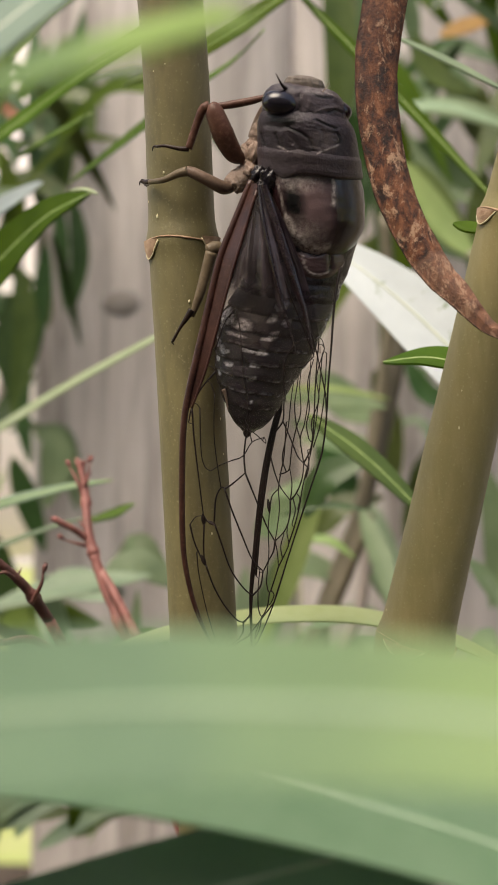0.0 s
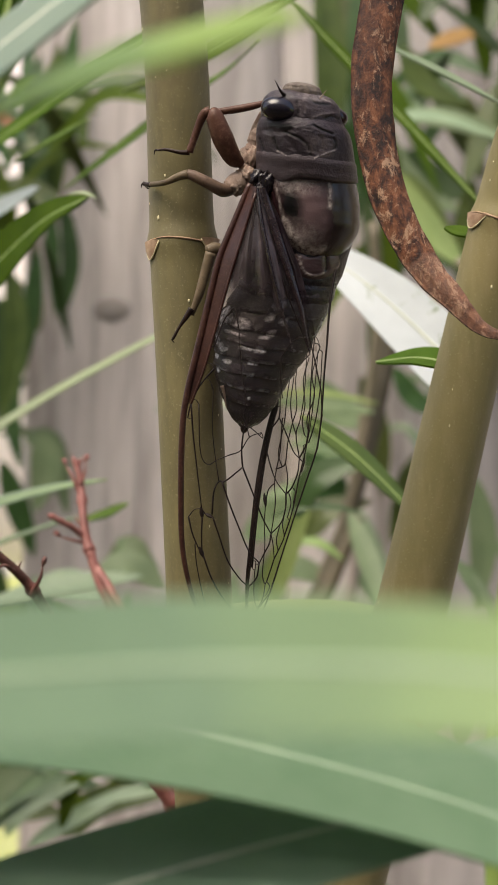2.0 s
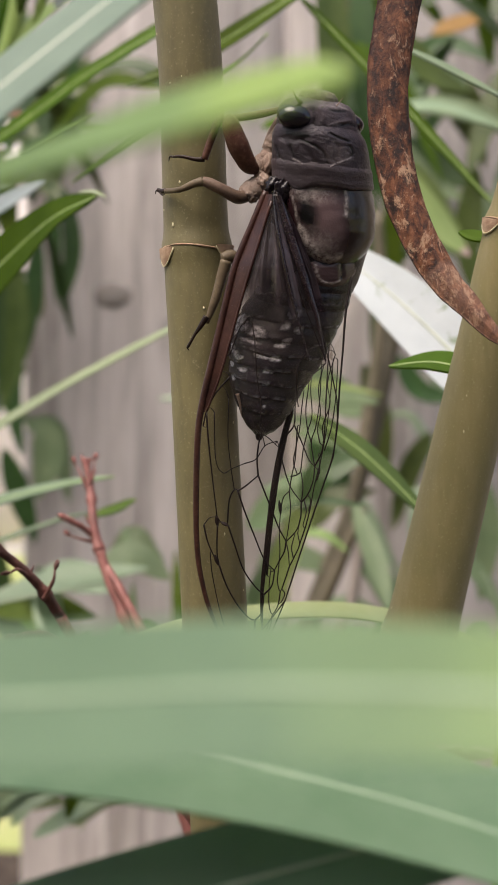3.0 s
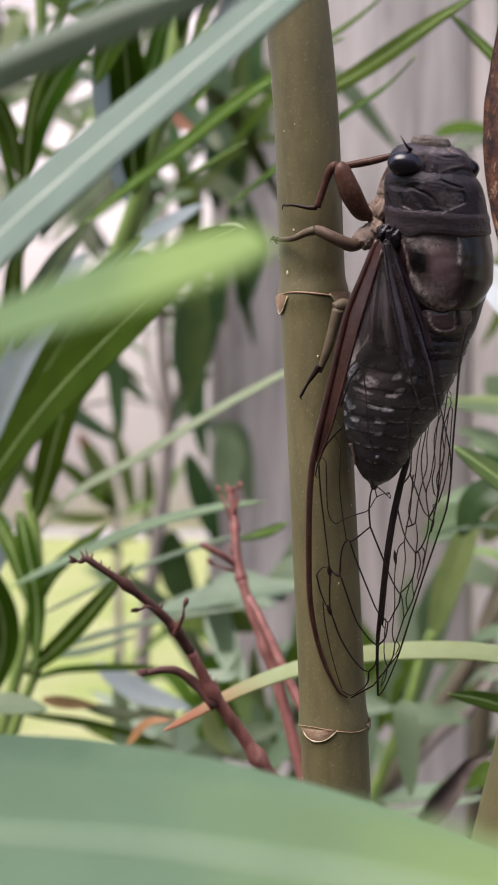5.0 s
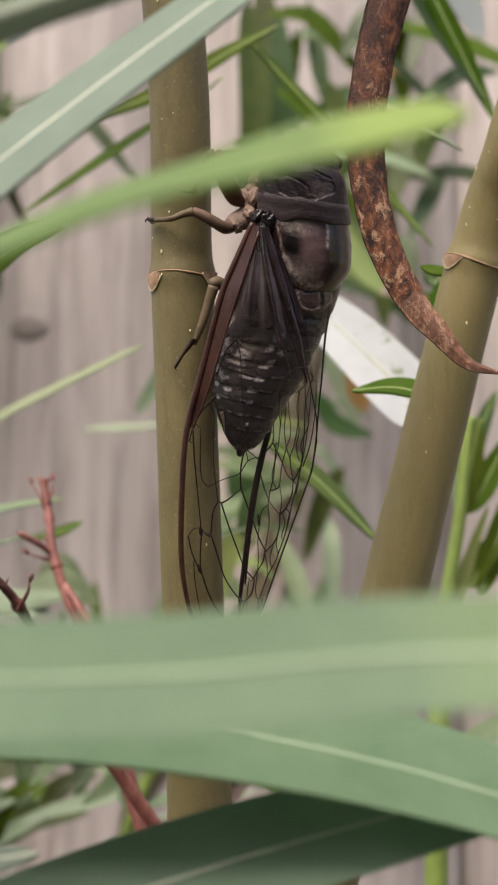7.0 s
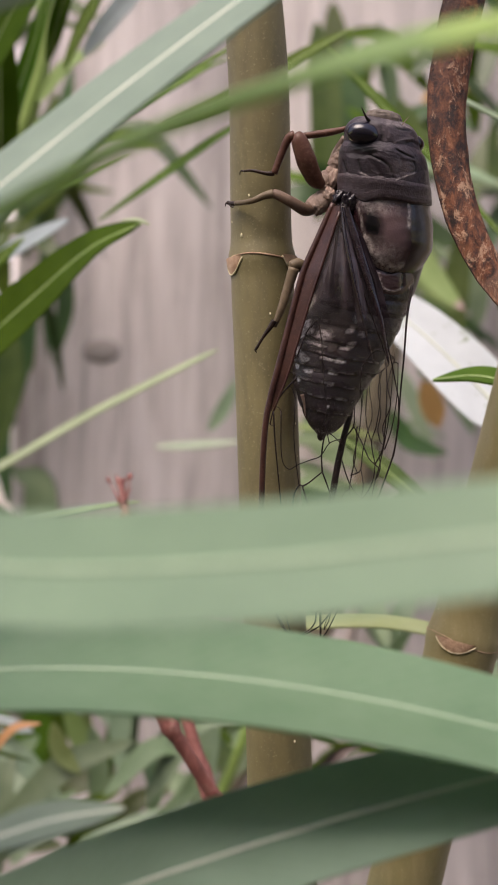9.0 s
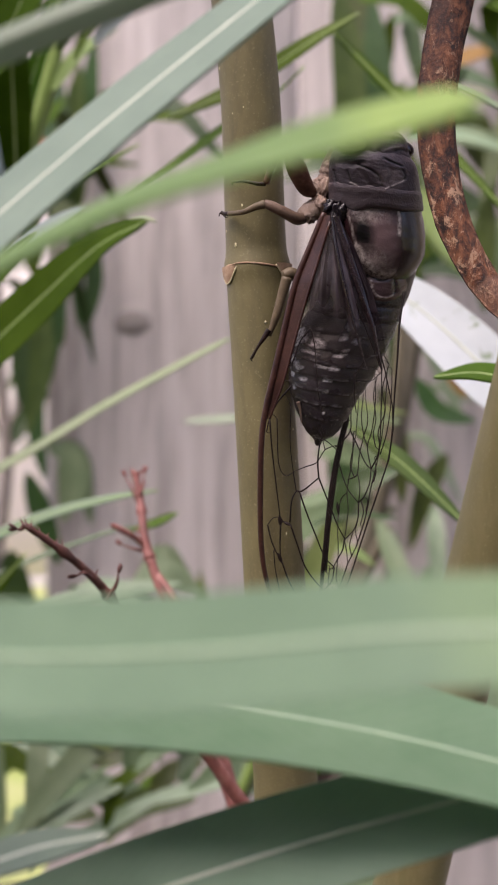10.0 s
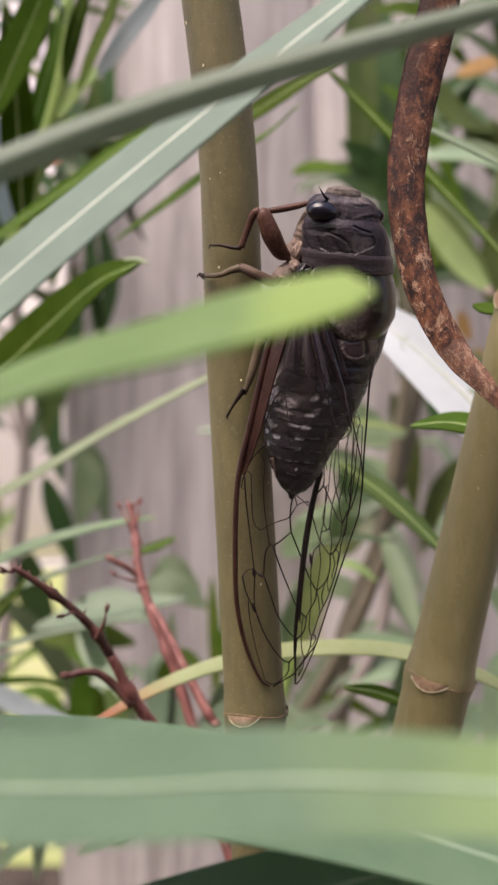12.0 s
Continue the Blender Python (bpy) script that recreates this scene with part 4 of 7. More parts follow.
lf([(0.02322, 0.33000, 0.68772), (0.03078, 0.33500, 0.67497), (0.04000, 0.34000, 0.66512)], 0.01098, LEAF_LIME, plant, (0.2, -0.9, 0.2))
lf([(0.02270, 0.30000, 0.69261), (0.03362, 0.30000, 0.69097), (0.04761, 0.30000, 0.68597)], 0.01481, LEAF_MIST, plant, (0.1, -0.6, 0.8))
lf([(0.02055, 0.36000, 0.70564), (0.03277, 0.36000, 0.68946), (0.04350, 0.36000, 0.68446)], 0.00590, LEAF_MIST, plant, (0.1, -0.8, 0.4))
lf([(0.01143, 0.36000, 0.72992), (0.02382, 0.36000, 0.71830), (0.03586, 0.36000, 0.68938)], 0.00551, LEAF, plant, (0.1, -0.8, 0.4))
lf([(0.03334, 0.36000, 0.73143), (0.04114, 0.36000, 0.73404), (0.04893, 0.36000, 0.73665)], 0.01164, LEAF_YELLOW, plant, (0.1, -0.6, 0.8))
lf([(-0.0412, 0.3400, 0.6278), (-0.0291, 0.3400, 0.6284), (-0.0166, 0.3400, 0.6296)], 0.00258, LEAF_PALE, plant, (0, -0.8, 0.6))
lf([(-0.0264, 0.3400, 0.6323), (-0.0224, 0.3400, 0.6389), (-0.0190, 0.3400, 0.6466)], 0.00394, LEAF_PALE, plant, (0.3, -0.9, 0.2))
lf([(0.0294, 0.1800, 0.6364), (0.0271, 0.1800, 0.6334), (0.0254, 0.1800, 0.6293)], 0.00275, LEAF_DEEP, plant, (-0.3, -0.9, 0.2))
lf([(0.0317, 0.3400, 0.6599), (0.0327, 0.3400, 0.6553), (0.0346, 0.3400, 0.6514)], 0.00369, LEAF_YELLOW, plant, (0, -0.9, 0.3))
lf([(0.0357, 0.3400, 0.6498), (0.0371, 0.3400, 0.6467), (0.0380, 0.3400, 0.6444)], 0.00307, LEAF_YELLOW, plant, (0, -0.9, 0.3))
lf([(0.0148, 0.4000, 0.6434), (0.0194, 0.4000, 0.6256), (0.0213, 0.4000, 0.6060)], 0.00818, LEAF_OLIVE, plant, (0.1, -0.9, 0.3))
lf([(0.0362, 0.4100, 0.6226), (0.0290, 0.4100, 0.6098), (0.0237, 0.4100, 0.5916)], 0.00729, LEAF_OLIVE, plant, (0.1, -0.9, 0.3))
lf([(0.0309, 0.4100, 0.5880), (0.0274, 0.4100, 0.5717), (0.0247, 0.4100, 0.5627)], 0.00620, LEAF_MIST, plant, (0.1, -0.9, 0.3))
lf([(0.0549, 0.4000, 0.5921), (0.0602, 0.4000, 0.5869), (0.0629, 0.4000, 0.5781)], 0.00605, LEAF_MIST, plant, (0.1, -0.9, 0.3))
lf([(0.03006, 0.33000, 0.64483), (0.03226, 0.33000, 0.63735), (0.03373, 0.33000, 0.63213)], 0.00656, LEAF_YELLOW, plant, (0.1, -0.9, 0.3))
lf([(0.00515, 0.38000, 0.74610), (0.00827, 0.38000, 0.72390), (0.01295, 0.38000, 0.69513)], 0.00569, LEAF_MIST, plant, (0.1, -0.9, 0.2))
lf([(0.01517, 0.37000, 0.69248), (0.01890, 0.37000, 0.66804), (0.01623, 0.37000, 0.64230)], 0.00646, LEAF_DARK, plant, (0.1, -0.9, 0.2))
lf([(0.00947, 0.30000, 0.60048), (0.01391, 0.29000, 0.58809), (0.01669, 0.28000, 0.57665)], 0.00511, LEAF_MIST, plant, (0.1, -0.9, 0.3))
lf([(-0.00144, 0.34000, 0.63599), (0.00726, 0.34000, 0.62704), (0.01888, 0.34000, 0.62398)], 0.01207, LEAF_MIST, plant, (0.1, -0.7, 0.6))
lf([(-0.01371, 0.32000, 0.58563), (-0.00409, 0.32000, 0.58698), (0.00680, 0.32000, 0.58287)], 0.00810, LEAF_MIST, plant, (0.1, -0.7, 0.6))
lf([(0.03963, 0.32000, 0.60995), (0.04207, 0.32000, 0.59364), (0.04045, 0.32000, 0.57610)], 0.00707, LEAF_MIST, plant, (0.1, -0.9, 0.3))
lf([(0.02876, 0.25000, 0.59063), (0.03285, 0.25000, 0.58539), (0.03588, 0.25000, 0.58017)], 0.00388, LEAF_MIST, plant, (0.1, -0.7, 0.6))
lf([(-0.06521, 0.26000, 0.58065), (-0.04924, 0.26000, 0.58489), (-0.03227, 0.26000, 0.58710)], 0.00721, LEAF_PALE, plant, (0, -0.6, 0.8))
lf([(-0.04629, 0.28000, 0.58378), (-0.03897, 0.28000, 0.58858), (-0.03047, 0.28000, 0.58377)], 0.00952, LEAF_MIST, plant, (0, -0.6, 0.8))
lf([(-0.04425, 0.30000, 0.59429), (-0.03967, 0.30000, 0.59040), (-0.03446, 0.30000, 0.58652)], 0.00546, LEAF_MIST, plant, (0, -0.8, 0.5))
lf([(-0.07386, 0.30000, 0.57491), (-0.06329, 0.30000, 0.57621), (-0.05013, 0.30000, 0.57365)], 0.00866, LEAF, plant, (0, -0.8, 0.5))


shoot("shoot", [(0.0300, 0.2200, 0.0000), (0.0297, 0.2000, 0.5541), (0.0302, 0.2000, 0.5699), (0.0305, 0.2000, 0.5807)], 0.00189, 0.00171, SHOOT, plant)
shoot("shoot", [(0.0307, 0.2000, 0.5801), (0.0319, 0.2000, 0.5912), (0.0335, 0.2000, 0.6006), (0.0344, 0.2000, 0.6091), (0.0353, 0.2000, 0.6180)], 0.00126, 0.00090, SHOOT, plant)
lf([(0.0314, 0.2000, 0.5807), (0.0334, 0.2000, 0.5894), (0.0356, 0.2000, 0.5966), (0.0383, 0.2000, 0.6037)], 0.00215, LEAF_LIME, plant, (0.2, -0.9, 0.3))
lf([(0.0296, 0.2000, 0.5812), (0.0291, 0.2000, 0.5845), (0.0278, 0.2000, 0.5881), (0.0264, 0.2000, 0.5901)], 0.00117, LEAF_PALE, plant, (-0.2, -0.9, 0.3))
lf([(0.0342, 0.2000, 0.6015), (0.0330, 0.2000, 0.6068), (0.0315, 0.2000, 0.6122)], 0.00215, LEAF_PALE, plant, (-0.2, -0.9, 0.3))
shoot("twig", [V((-0.00009, 0.32000, 0.57472)) + V(-0.03, 0.02, -0.5), (-0.00009, 0.32000, 0.57472), (0.00970, 0.32000, 0.60059), (0.01375, 0.32000, 0.62252), (0.01703, 0.32000, 0.64736), (0.01593, 0.32000, 0.67250)], 0.0026, 0.0014, TWIG_BROWN, plant)
shoot("twig", [V((-0.02404, 0.30000, 0.53568)) + V(-0.06, 0.02, -0.45), (-0.02404, 0.30000, 0.53568), (-0.01240, 0.30000, 0.55295), (0.00159, 0.30000, 0.57639), (0.01165, 0.30000, 0.59939)], 0.0026, 0.0014, TWIG_BROWN, plant)
# brushwood beyond the fence end
far_shrub = tagged(new("garden_shrub"), "thin grey stemmed shrub with sparse leaves beyond the fence", "shrub")
shoot("stem", [(-0.1300, 0.4300, 0.0000), (-0.1194, 0.4200, 0.5335), (-0.1166, 0.4200, 0.5660), (-0.1123, 0.4200, 0.5966), (-0.1098, 0.4200, 0.6262), (-0.1119, 0.4200, 0.6464), (-0.1134, 0.4200, 0.6773), (-0.1127, 0.4200, 0.7025)], 0.00275, 0.00183, TWIG_GREY, far_shrub)
shoot("branch", [(-0.1102, 0.4200, 0.6233), (-0.1059, 0.4200, 0.6424), (-0.1026, 0.4200, 0.6654), (-0.1001, 0.4200, 0.6884), (-0.0992, 0.4200, 0.7114)], 0.00147, 0.00082, TWIG_GREY, far_shrub)
shoot("branch", [(-0.1098, 0.4200, 0.6243), (-0.1180, 0.4233, 0.6469), (-0.1212, 0.4267, 0.6669), (-0.1281, 0.4300, 0.6815)], 0.00083, 0.00046, TWIG_GREY, far_shrub)
lf([(-0.0956, 0.4150, 0.6155), (-0.0994, 0.4167, 0.6363), (-0.0981, 0.4183, 0.6574), (-0.0967, 0.4200, 0.6729)], 0.00656, LEAF_DARK, far_shrub, (0.1, -0.93, 0.3))
lf([(-0.1063, 0.4150, 0.6278), (-0.1032, 0.4175, 0.6365), (-0.0950, 0.4200, 0.6460)], 0.00620, LEAF_DARK, far_shrub, (0.1, -0.93, 0.3))
lf([(-0.1204, 0.4150, 0.6695), (-0.1082, 0.4175, 0.6643), (-0.0980, 0.4200, 0.6566)], 0.00255, LEAF_OLIVE, far_shrub, (0.1, -0.93, 0.3))
lf([(-0.1345, 0.4150, 0.6503), (-0.1252, 0.4175, 0.6468), (-0.1179, 0.4200, 0.6411)], 0.00255, LEAF_OLIVE, far_shrub, (0.1, -0.93, 0.3))
shoot("branch", [(-0.1493, 0.4400, 0.6356), (-0.1338, 0.4400, 0.6378), (-0.1201, 0.4400, 0.6356)], 0.00086, 0.00038, TWIG_GREY, far_shrub)
lf([(-0.1285, 0.4150, 0.6617), (-0.1222, 0.4175, 0.6551), (-0.1159, 0.4200, 0.6500)], 0.00164, LEAF_MIST, far_shrub, (0.1, -0.93, 0.3))
lf([(-0.1095, 0.4150, 0.6840), (-0.1013, 0.4175, 0.6787), (-0.0941, 0.4200, 0.6743)], 0.00437, LEAF_OLIVE, far_shrub, (0.1, -0.93, 0.3))
lf([(-0.1111, 0.4150, 0.6730), (-0.1072, 0.4175, 0.6690), (-0.1046, 0.4200, 0.6612)], 0.00510, LEAF_MIST, far_shrub, (0.1, -0.93, 0.3))
lf([(-0.1084, 0.4150, 0.6459), (-0.1062, 0.4175, 0.6514), (-0.1000, 0.4200, 0.6538)], 0.00219, LEAF_OLIVE, far_shrub, (0.1, -0.93, 0.3))
lf([(-0.1018, 0.4150, 0.6183), (-0.0966, 0.4175, 0.6023), (-0.0919, 0.4200, 0.5872)], 0.00802, LEAF_DARK, far_shrub, (0.1, -0.93, 0.3))
lf([(-0.1072, 0.4150, 0.5929), (-0.1055, 0.4175, 0.5777), (-0.0977, 0.4200, 0.5589)], 0.01093, LEAF_DARK, far_shrub, (0.1, -0.93, 0.3))
lf([(-0.1034, 0.4150, 0.6268), (-0.0943, 0.4175, 0.6278), (-0.0871, 0.4200, 0.6175)], 0.00292, LEAF_MIST, far_shrub, (0.1, -0.93, 0.3))
lf([(-0.0946, 0.4150, 0.6258), (-0.0856, 0.4175, 0.6230), (-0.0809, 0.4200, 0.6005)], 0.00838, LEAF_MIST, far_shrub, (0.1, -0.93, 0.3))
# added leaves that stand for the dark band at the fence end
lf([(-0.0929, 0.4150, 0.6985), (-0.0926, 0.4175, 0.7258), (-0.0917, 0.4200, 0.7554)], 0.00948, LEAF_DARK, far_shrub, (0.1, -0.93, 0.3))
lf([(-0.0958, 0.4150, 0.7196), (-0.0950, 0.4175, 0.7432), (-0.0969, 0.4200, 0.7674)], 0.00547, LEAF_DARK, far_shrub, (0.1, -0.93, 0.3))
lf([(-0.0898, 0.4150, 0.6605), (-0.0915, 0.4175, 0.6761), (-0.0932, 0.4200, 0.6957)], 0.00437, LEAF_OLIVE, far_shrub, (0.1, -0.93, 0.3))
lf([(-0.0875, 0.4250, 0.7061), (-0.0880, 0.4225, 0.7307), (-0.0851, 0.4200, 0.7587)], 0.01033, LEAF_OLIVE, far_shrub, (0.1, -0.95, 0.2))
lf([(-0.0838, 0.4300, 0.7208), (-0.0836, 0.4275, 0.7435), (-0.0807, 0.4250, 0.7698)], 0.00821, LEAF_DARK, far_shrub, (-0.1, -0.95, 0.2))
lf([(-0.1377, 0.4500, 0.7209), (-0.1447, 0.4450, 0.7138), (-0.1559, 0.4400, 0.7102)], 0.00777, LEAF_OLIVE, far_shrub, (0.1, -0.9, 0.3))
lf([(-0.1898, 0.4500, 0.7456), (-0.1784, 0.4450, 0.7519), (-0.1606, 0.4400, 0.7512)], 0.01166, LEAF_OLIVE, far_shrub, (0.1, -0.9, 0.3))
lf([(-0.1919, 0.4500, 0.7241), (-0.1781, 0.4450, 0.7136), (-0.1803, 0.4400, 0.6958)], 0.01166, LEAF_OLIVE, far_shrub, (0.1, -0.9, 0.3))
lf([(-0.1202, 0.4500, 0.7136), (-0.1273, 0.4450, 0.7191), (-0.1365, 0.4400, 0.7267)], 0.00894, LEAF_OLIVE, far_shrub, (0.1, -0.9, 0.3))
lf([(-0.1877, 0.4500, 0.7714), (-0.1901, 0.4450, 0.7828), (-0.1857, 0.4400, 0.7977)], 0.01166, LEAF_DARK, far_shrub, (0.1, -0.9, 0.3))
lf([(-0.1577, 0.4500, 0.7263), (-0.1646, 0.4450, 0.7149), (-0.1646, 0.4400, 0.6950)], 0.00972, LEAF_DARK, far_shrub, (0.1, -0.9, 0.3))
lf([(-0.1487, 0.4500, 0.7152), (-0.1490, 0.4450, 0.6995), (-0.1405, 0.4400, 0.6857)], 0.00700, LEAF_OLIVE, far_shrub, (0.1, -0.9, 0.3))
lime_shrub = tagged(new("garden_shrub"), "low yellow green shrub with orange leaf ends on the lawn", "shrub")
lf([(-0.1951, 0.6200, 0.5926), (-0.2022, 0.6100, 0.6167), (-0.2090, 0.6000, 0.6341)], 0.01015, LEAF_LIME_TIP, lime_shrub, (0.1, -0.9, 0.4))
lf([(-0.1861, 0.6200, 0.5927), (-0.1883, 0.6100, 0.6181), (-0.1920, 0.6000, 0.6387)], 0.00748, LEAF_LIME, lime_shrub, (0.1, -0.9, 0.4))
lf([(-0.1801, 0.6200, 0.5913), (-0.1753, 0.6100, 0.6069), (-0.1739, 0.6000, 0.6247)], 0.00694, LEAF_LIME, lime_shrub, (0.1, -0.9, 0.4))
lf([(-0.2255, 0.6200, 0.5953), (-0.2369, 0.6100, 0.6097), (-0.2420, 0.6000, 0.6237)], 0.00801, LEAF_LIME, lime_shrub, (0.1, -0.9, 0.4))
lf([(-0.1981, 0.6200, 0.5955), (-0.2127, 0.6100, 0.6125), (-0.2269, 0.6000, 0.6236)], 0.00694, LEAF, lime_shrub, (0.1, -0.9, 0.4))
lf([(-0.1951, 0.6200, 0.5926), (-0.2095, 0.6100, 0.5913), (-0.2267, 0.6000, 0.5942)], 0.00588, LEAF, lime_shrub, (0.1, -0.9, 0.4))
lf([(-0.1921, 0.6200, 0.5926), (-0.1683, 0.6100, 0.6041), (-0.1539, 0.6000, 0.6205)], 0.00641, LEAF_LIME, lime_shrub, (0.1, -0.9, 0.4))
lf([(-0.1951, 0.6200, 0.5926), (-0.1992, 0.6100, 0.6040), (-0.2015, 0.6000, 0.5985)], 0.00481, LEAF, lime_shrub, (0.1, -0.9, 0.4))
shoot("stem", [(-0.2200, 0.6200, 0.0000), (-0.1909, 0.6200, 0.4794), (-0.1933, 0.6200, 0.5358), (-0.1951, 0.6200, 0.5926)], 0.00244, 0.00163, TWIG_GREY, lime_shrub)
# leaves and twigs before the fence
lf([(-0.0006, 0.2200, 0.5985), (0.0018, 0.2200, 0.6043), (0.0056, 0.2200, 0.6067), (0.0103, 0.2200, 0.6080)], 0.00524, LEAF_DARK, plant, (0.1, -0.9, 0.4))
lf([(-0.0049, 0.2200, 0.5988), (0.0018, 0.2200, 0.6006), (0.0103, 0.2200, 0.5997)], 0.00136, LEAF_DARK, plant, (0.1, -0.9, 0.4))
lf([(-0.0083, 0.2600, 0.5772), (-0.0058, 0.2600, 0.5869), (-0.0021, 0.2600, 0.5967), (0.0013, 0.2600, 0.6029)], 0.00550, LEAF_LIME, plant, (0.1, -0.95, 0.2))
lf([(-0.0039, 0.2700, 0.5939), (0.0026, 0.2700, 0.5937), (0.0078, 0.2700, 0.5902)], 0.00214, LEAF_LIME, plant, (0.1, -0.8, 0.6))
lf([(-0.0074, 0.2700, 0.6248), (0.0038, 0.2700, 0.6247), (0.0153, 0.2700, 0.6225)], 0.00191, LEAF_LIME, plant, (0.1, -0.7, 0.7))
lf([(-0.0064, 0.3000, 0.6202), (0.0027, 0.3000, 0.6176), (0.0129, 0.3000, 0.6104)], 0.00370, LEAF_MIST, plant, (0.1, -0.8, 0.5))
lf([(-0.0117, 0.3000, 0.6031), (-0.0012, 0.3000, 0.6067), (0.0129, 0.3000, 0.6110)], 0.00344, LEAF_MIST, plant, (0.1, -0.8, 0.5))
lf([(-0.0205, 0.2800, 0.5483), (-0.0112, 0.2800, 0.5567), (0.0021, 0.2800, 0.5650)], 0.00445, LEAF_MIST, plant, (0.1, -0.8, 0.6))
lf([(-0.0174, 0.2500, 0.5440), (-0.0064, 0.2500, 0.5471), (0.0044, 0.2500, 0.5499)], 0.00143, LEAF_PALE, plant, (0.1, -0.7, 0.7))
lf([(-0.0183, 0.3000, 0.5536), (-0.0209, 0.3000, 0.5641), (-0.0189, 0.3000, 0.5734)], 0.00450, LEAF_MIST, plant, (0.1, -0.9, 0.3))
lf([(-0.0242, 0.3000, 0.5455), (-0.0269, 0.3000, 0.5560), (-0.0236, 0.3000, 0.5653)], 0.00291, LEAF_LIME, plant, (0.1, -0.9, 0.3))
lf([(-0.0151, 0.2700, 0.5553), (-0.0187, 0.2700, 0.5605), (-0.0223, 0.2700, 0.5603)], 0.00143, LEAF, plant, (0.1, -0.8, 0.6))
lf([(-0.0209, 0.3000, 0.5456), (-0.0104, 0.3000, 0.5591), (0.0026, 0.3000, 0.5673)], 0.00397, LEAF_PALE, plant, (0.1, -0.8, 0.6))
lf([(0.0158, 0.2700, 0.6826), (0.0274, 0.2700, 0.6826), (0.0411, 0.2700, 0.6779)], 0.00532, LEAF_PALE, plant, (0.1, -0.7, 0.7))
lf([(0.0193, 0.3050, 0.6816), (0.0247, 0.3050, 0.6728), (0.0311, 0.3050, 0.6640), (0.0370, 0.3050, 0.6581)], 0.00760, LEAF_PINK, plant, (0.2, -0.9, 0.4))
lf([(0.0029, 0.3700, 0.7606), (0.0059, 0.3700, 0.7289), (0.0032, 0.3700, 0.6977)], 0.01022, LEAF_OLIVE, plant, (0.2, -0.95, 0.1))
lf([(0.0137, 0.3850, 0.7633), (0.0153, 0.3850, 0.7220), (0.0112, 0.3850, 0.6812)], 0.00998, LEAF_DARK, plant, (-0.2, -0.95, 0.1))
lf([(0.0089, 0.4000, 0.7809), (0.0104, 0.4000, 0.7556), (0.0080, 0.4000, 0.7235)], 0.00968, LEAF_OLIVE, plant, (-0.2, -0.95, 0.1))
lf([(0.0256, 0.3600, 0.7327), (0.0317, 0.3600, 0.7213), (0.0440, 0.3600, 0.7145)], 0.00776, LEAF_OLIVE, plant, (0.1, -0.9, 0.3))
lf([(0.0273, 0.3700, 0.7052), (0.0368, 0.3700, 0.6952), (0.0478, 0.3700, 0.6917)], 0.00958, LEAF_DARK, plant, (0.1, -0.9, 0.3))
lf([(0.0452, 0.3600, 0.6939), (0.0426, 0.3600, 0.6751), (0.0431, 0.3600, 0.6594)], 0.00776, LEAF_OLIVE, plant, (0.1, -0.9, 0.3))
lf([(-0.0001, 0.3400, 0.6213), (0.0042, 0.3400, 0.6080), (0.0099, 0.3400, 0.6007)], 0.01025, LEAF_DARK, plant, (0.1, -0.9, 0.3))
lf([(-0.0015, 0.3300, 0.5936), (0.0042, 0.3300, 0.6007), (0.0155, 0.3300, 0.6034)], 0.00710, LEAF_OLIVE, plant, (0.1, -0.8, 0.5))
lf([(0.0224, 0.3500, 0.6398), (0.0283, 0.3500, 0.6307), (0.0387, 0.3500, 0.6275)], 0.00600, LEAF_DARK, plant, (0.1, -0.9, 0.3))
lf([(-0.0863, 0.4100, 0.7054), (-0.0844, 0.4100, 0.6851), (-0.0832, 0.4100, 0.6640)], 0.00461, LEAF_DARK, plant, (0.1, -0.95, 0.2))
lf([(-0.0724, 0.4000, 0.7422), (-0.0736, 0.4000, 0.7277), (-0.0723, 0.4000, 0.7168)], 0.00519, LEAF_OLIVE, plant, (0.1, -0.95, 0.2))
lf([(-0.0930, 0.3900, 0.6758), (-0.0911, 0.3900, 0.6532), (-0.0954, 0.3900, 0.6290)], 0.00809, LEAF_OLIVE, plant, (0.1, -0.95, 0.2))
lf([(-0.0983, 0.4000, 0.6689), (-0.1000, 0.4000, 0.6511), (-0.0972, 0.4000, 0.6333)], 0.00691, LEAF_DARK, plant, (0.1, -0.95, 0.2))
lf([(-0.0808, 0.3800, 0.6248), (-0.0791, 0.3800, 0.6147), (-0.0824, 0.3800, 0.6014)], 0.00984, LEAF_MIST, plant, (0.1, -0.95, 0.2))
lf([(-0.0475, 0.3000, 0.5865), (-0.0410, 0.3000, 0.5930), (-0.0344, 0.3000, 0.5852)], 0.00438, LEAF_MIST, plant, (0.1, -0.9, 0.4))
shoot("twig", [(0.0228, 0.3300, 0.6570), (0.0187, 0.3275, 0.6358), (0.0133, 0.3250, 0.6122), (0.0072, 0.3225, 0.5933), (-0.0001, 0.3200, 0.5720)], 0.00250, 0.00191, TWIG_BROWN, plant)
shoot("twig", [(-0.0500, 0.3200, 0.0000), (-0.0236, 0.3000, 0.5350), (-0.0117, 0.3000, 0.5499), (-0.0013, 0.3000, 0.5594), (0.0078, 0.3000, 0.5740), (0.0116, 0.3000, 0.5935)], 0.00172, 0.00132, TWIG_GREY, plant)
shoot("shoot", [(-0.0300, 0.2800, 0.0000), (-0.0221, 0.2600, 0.5408), (-0.0140, 0.2600, 0.5611), (-0.0108, 0.2600, 0.5720), (-0.0083, 0.2600, 0.5784)], 0.00138, 0.00092, SHOOT, plant)
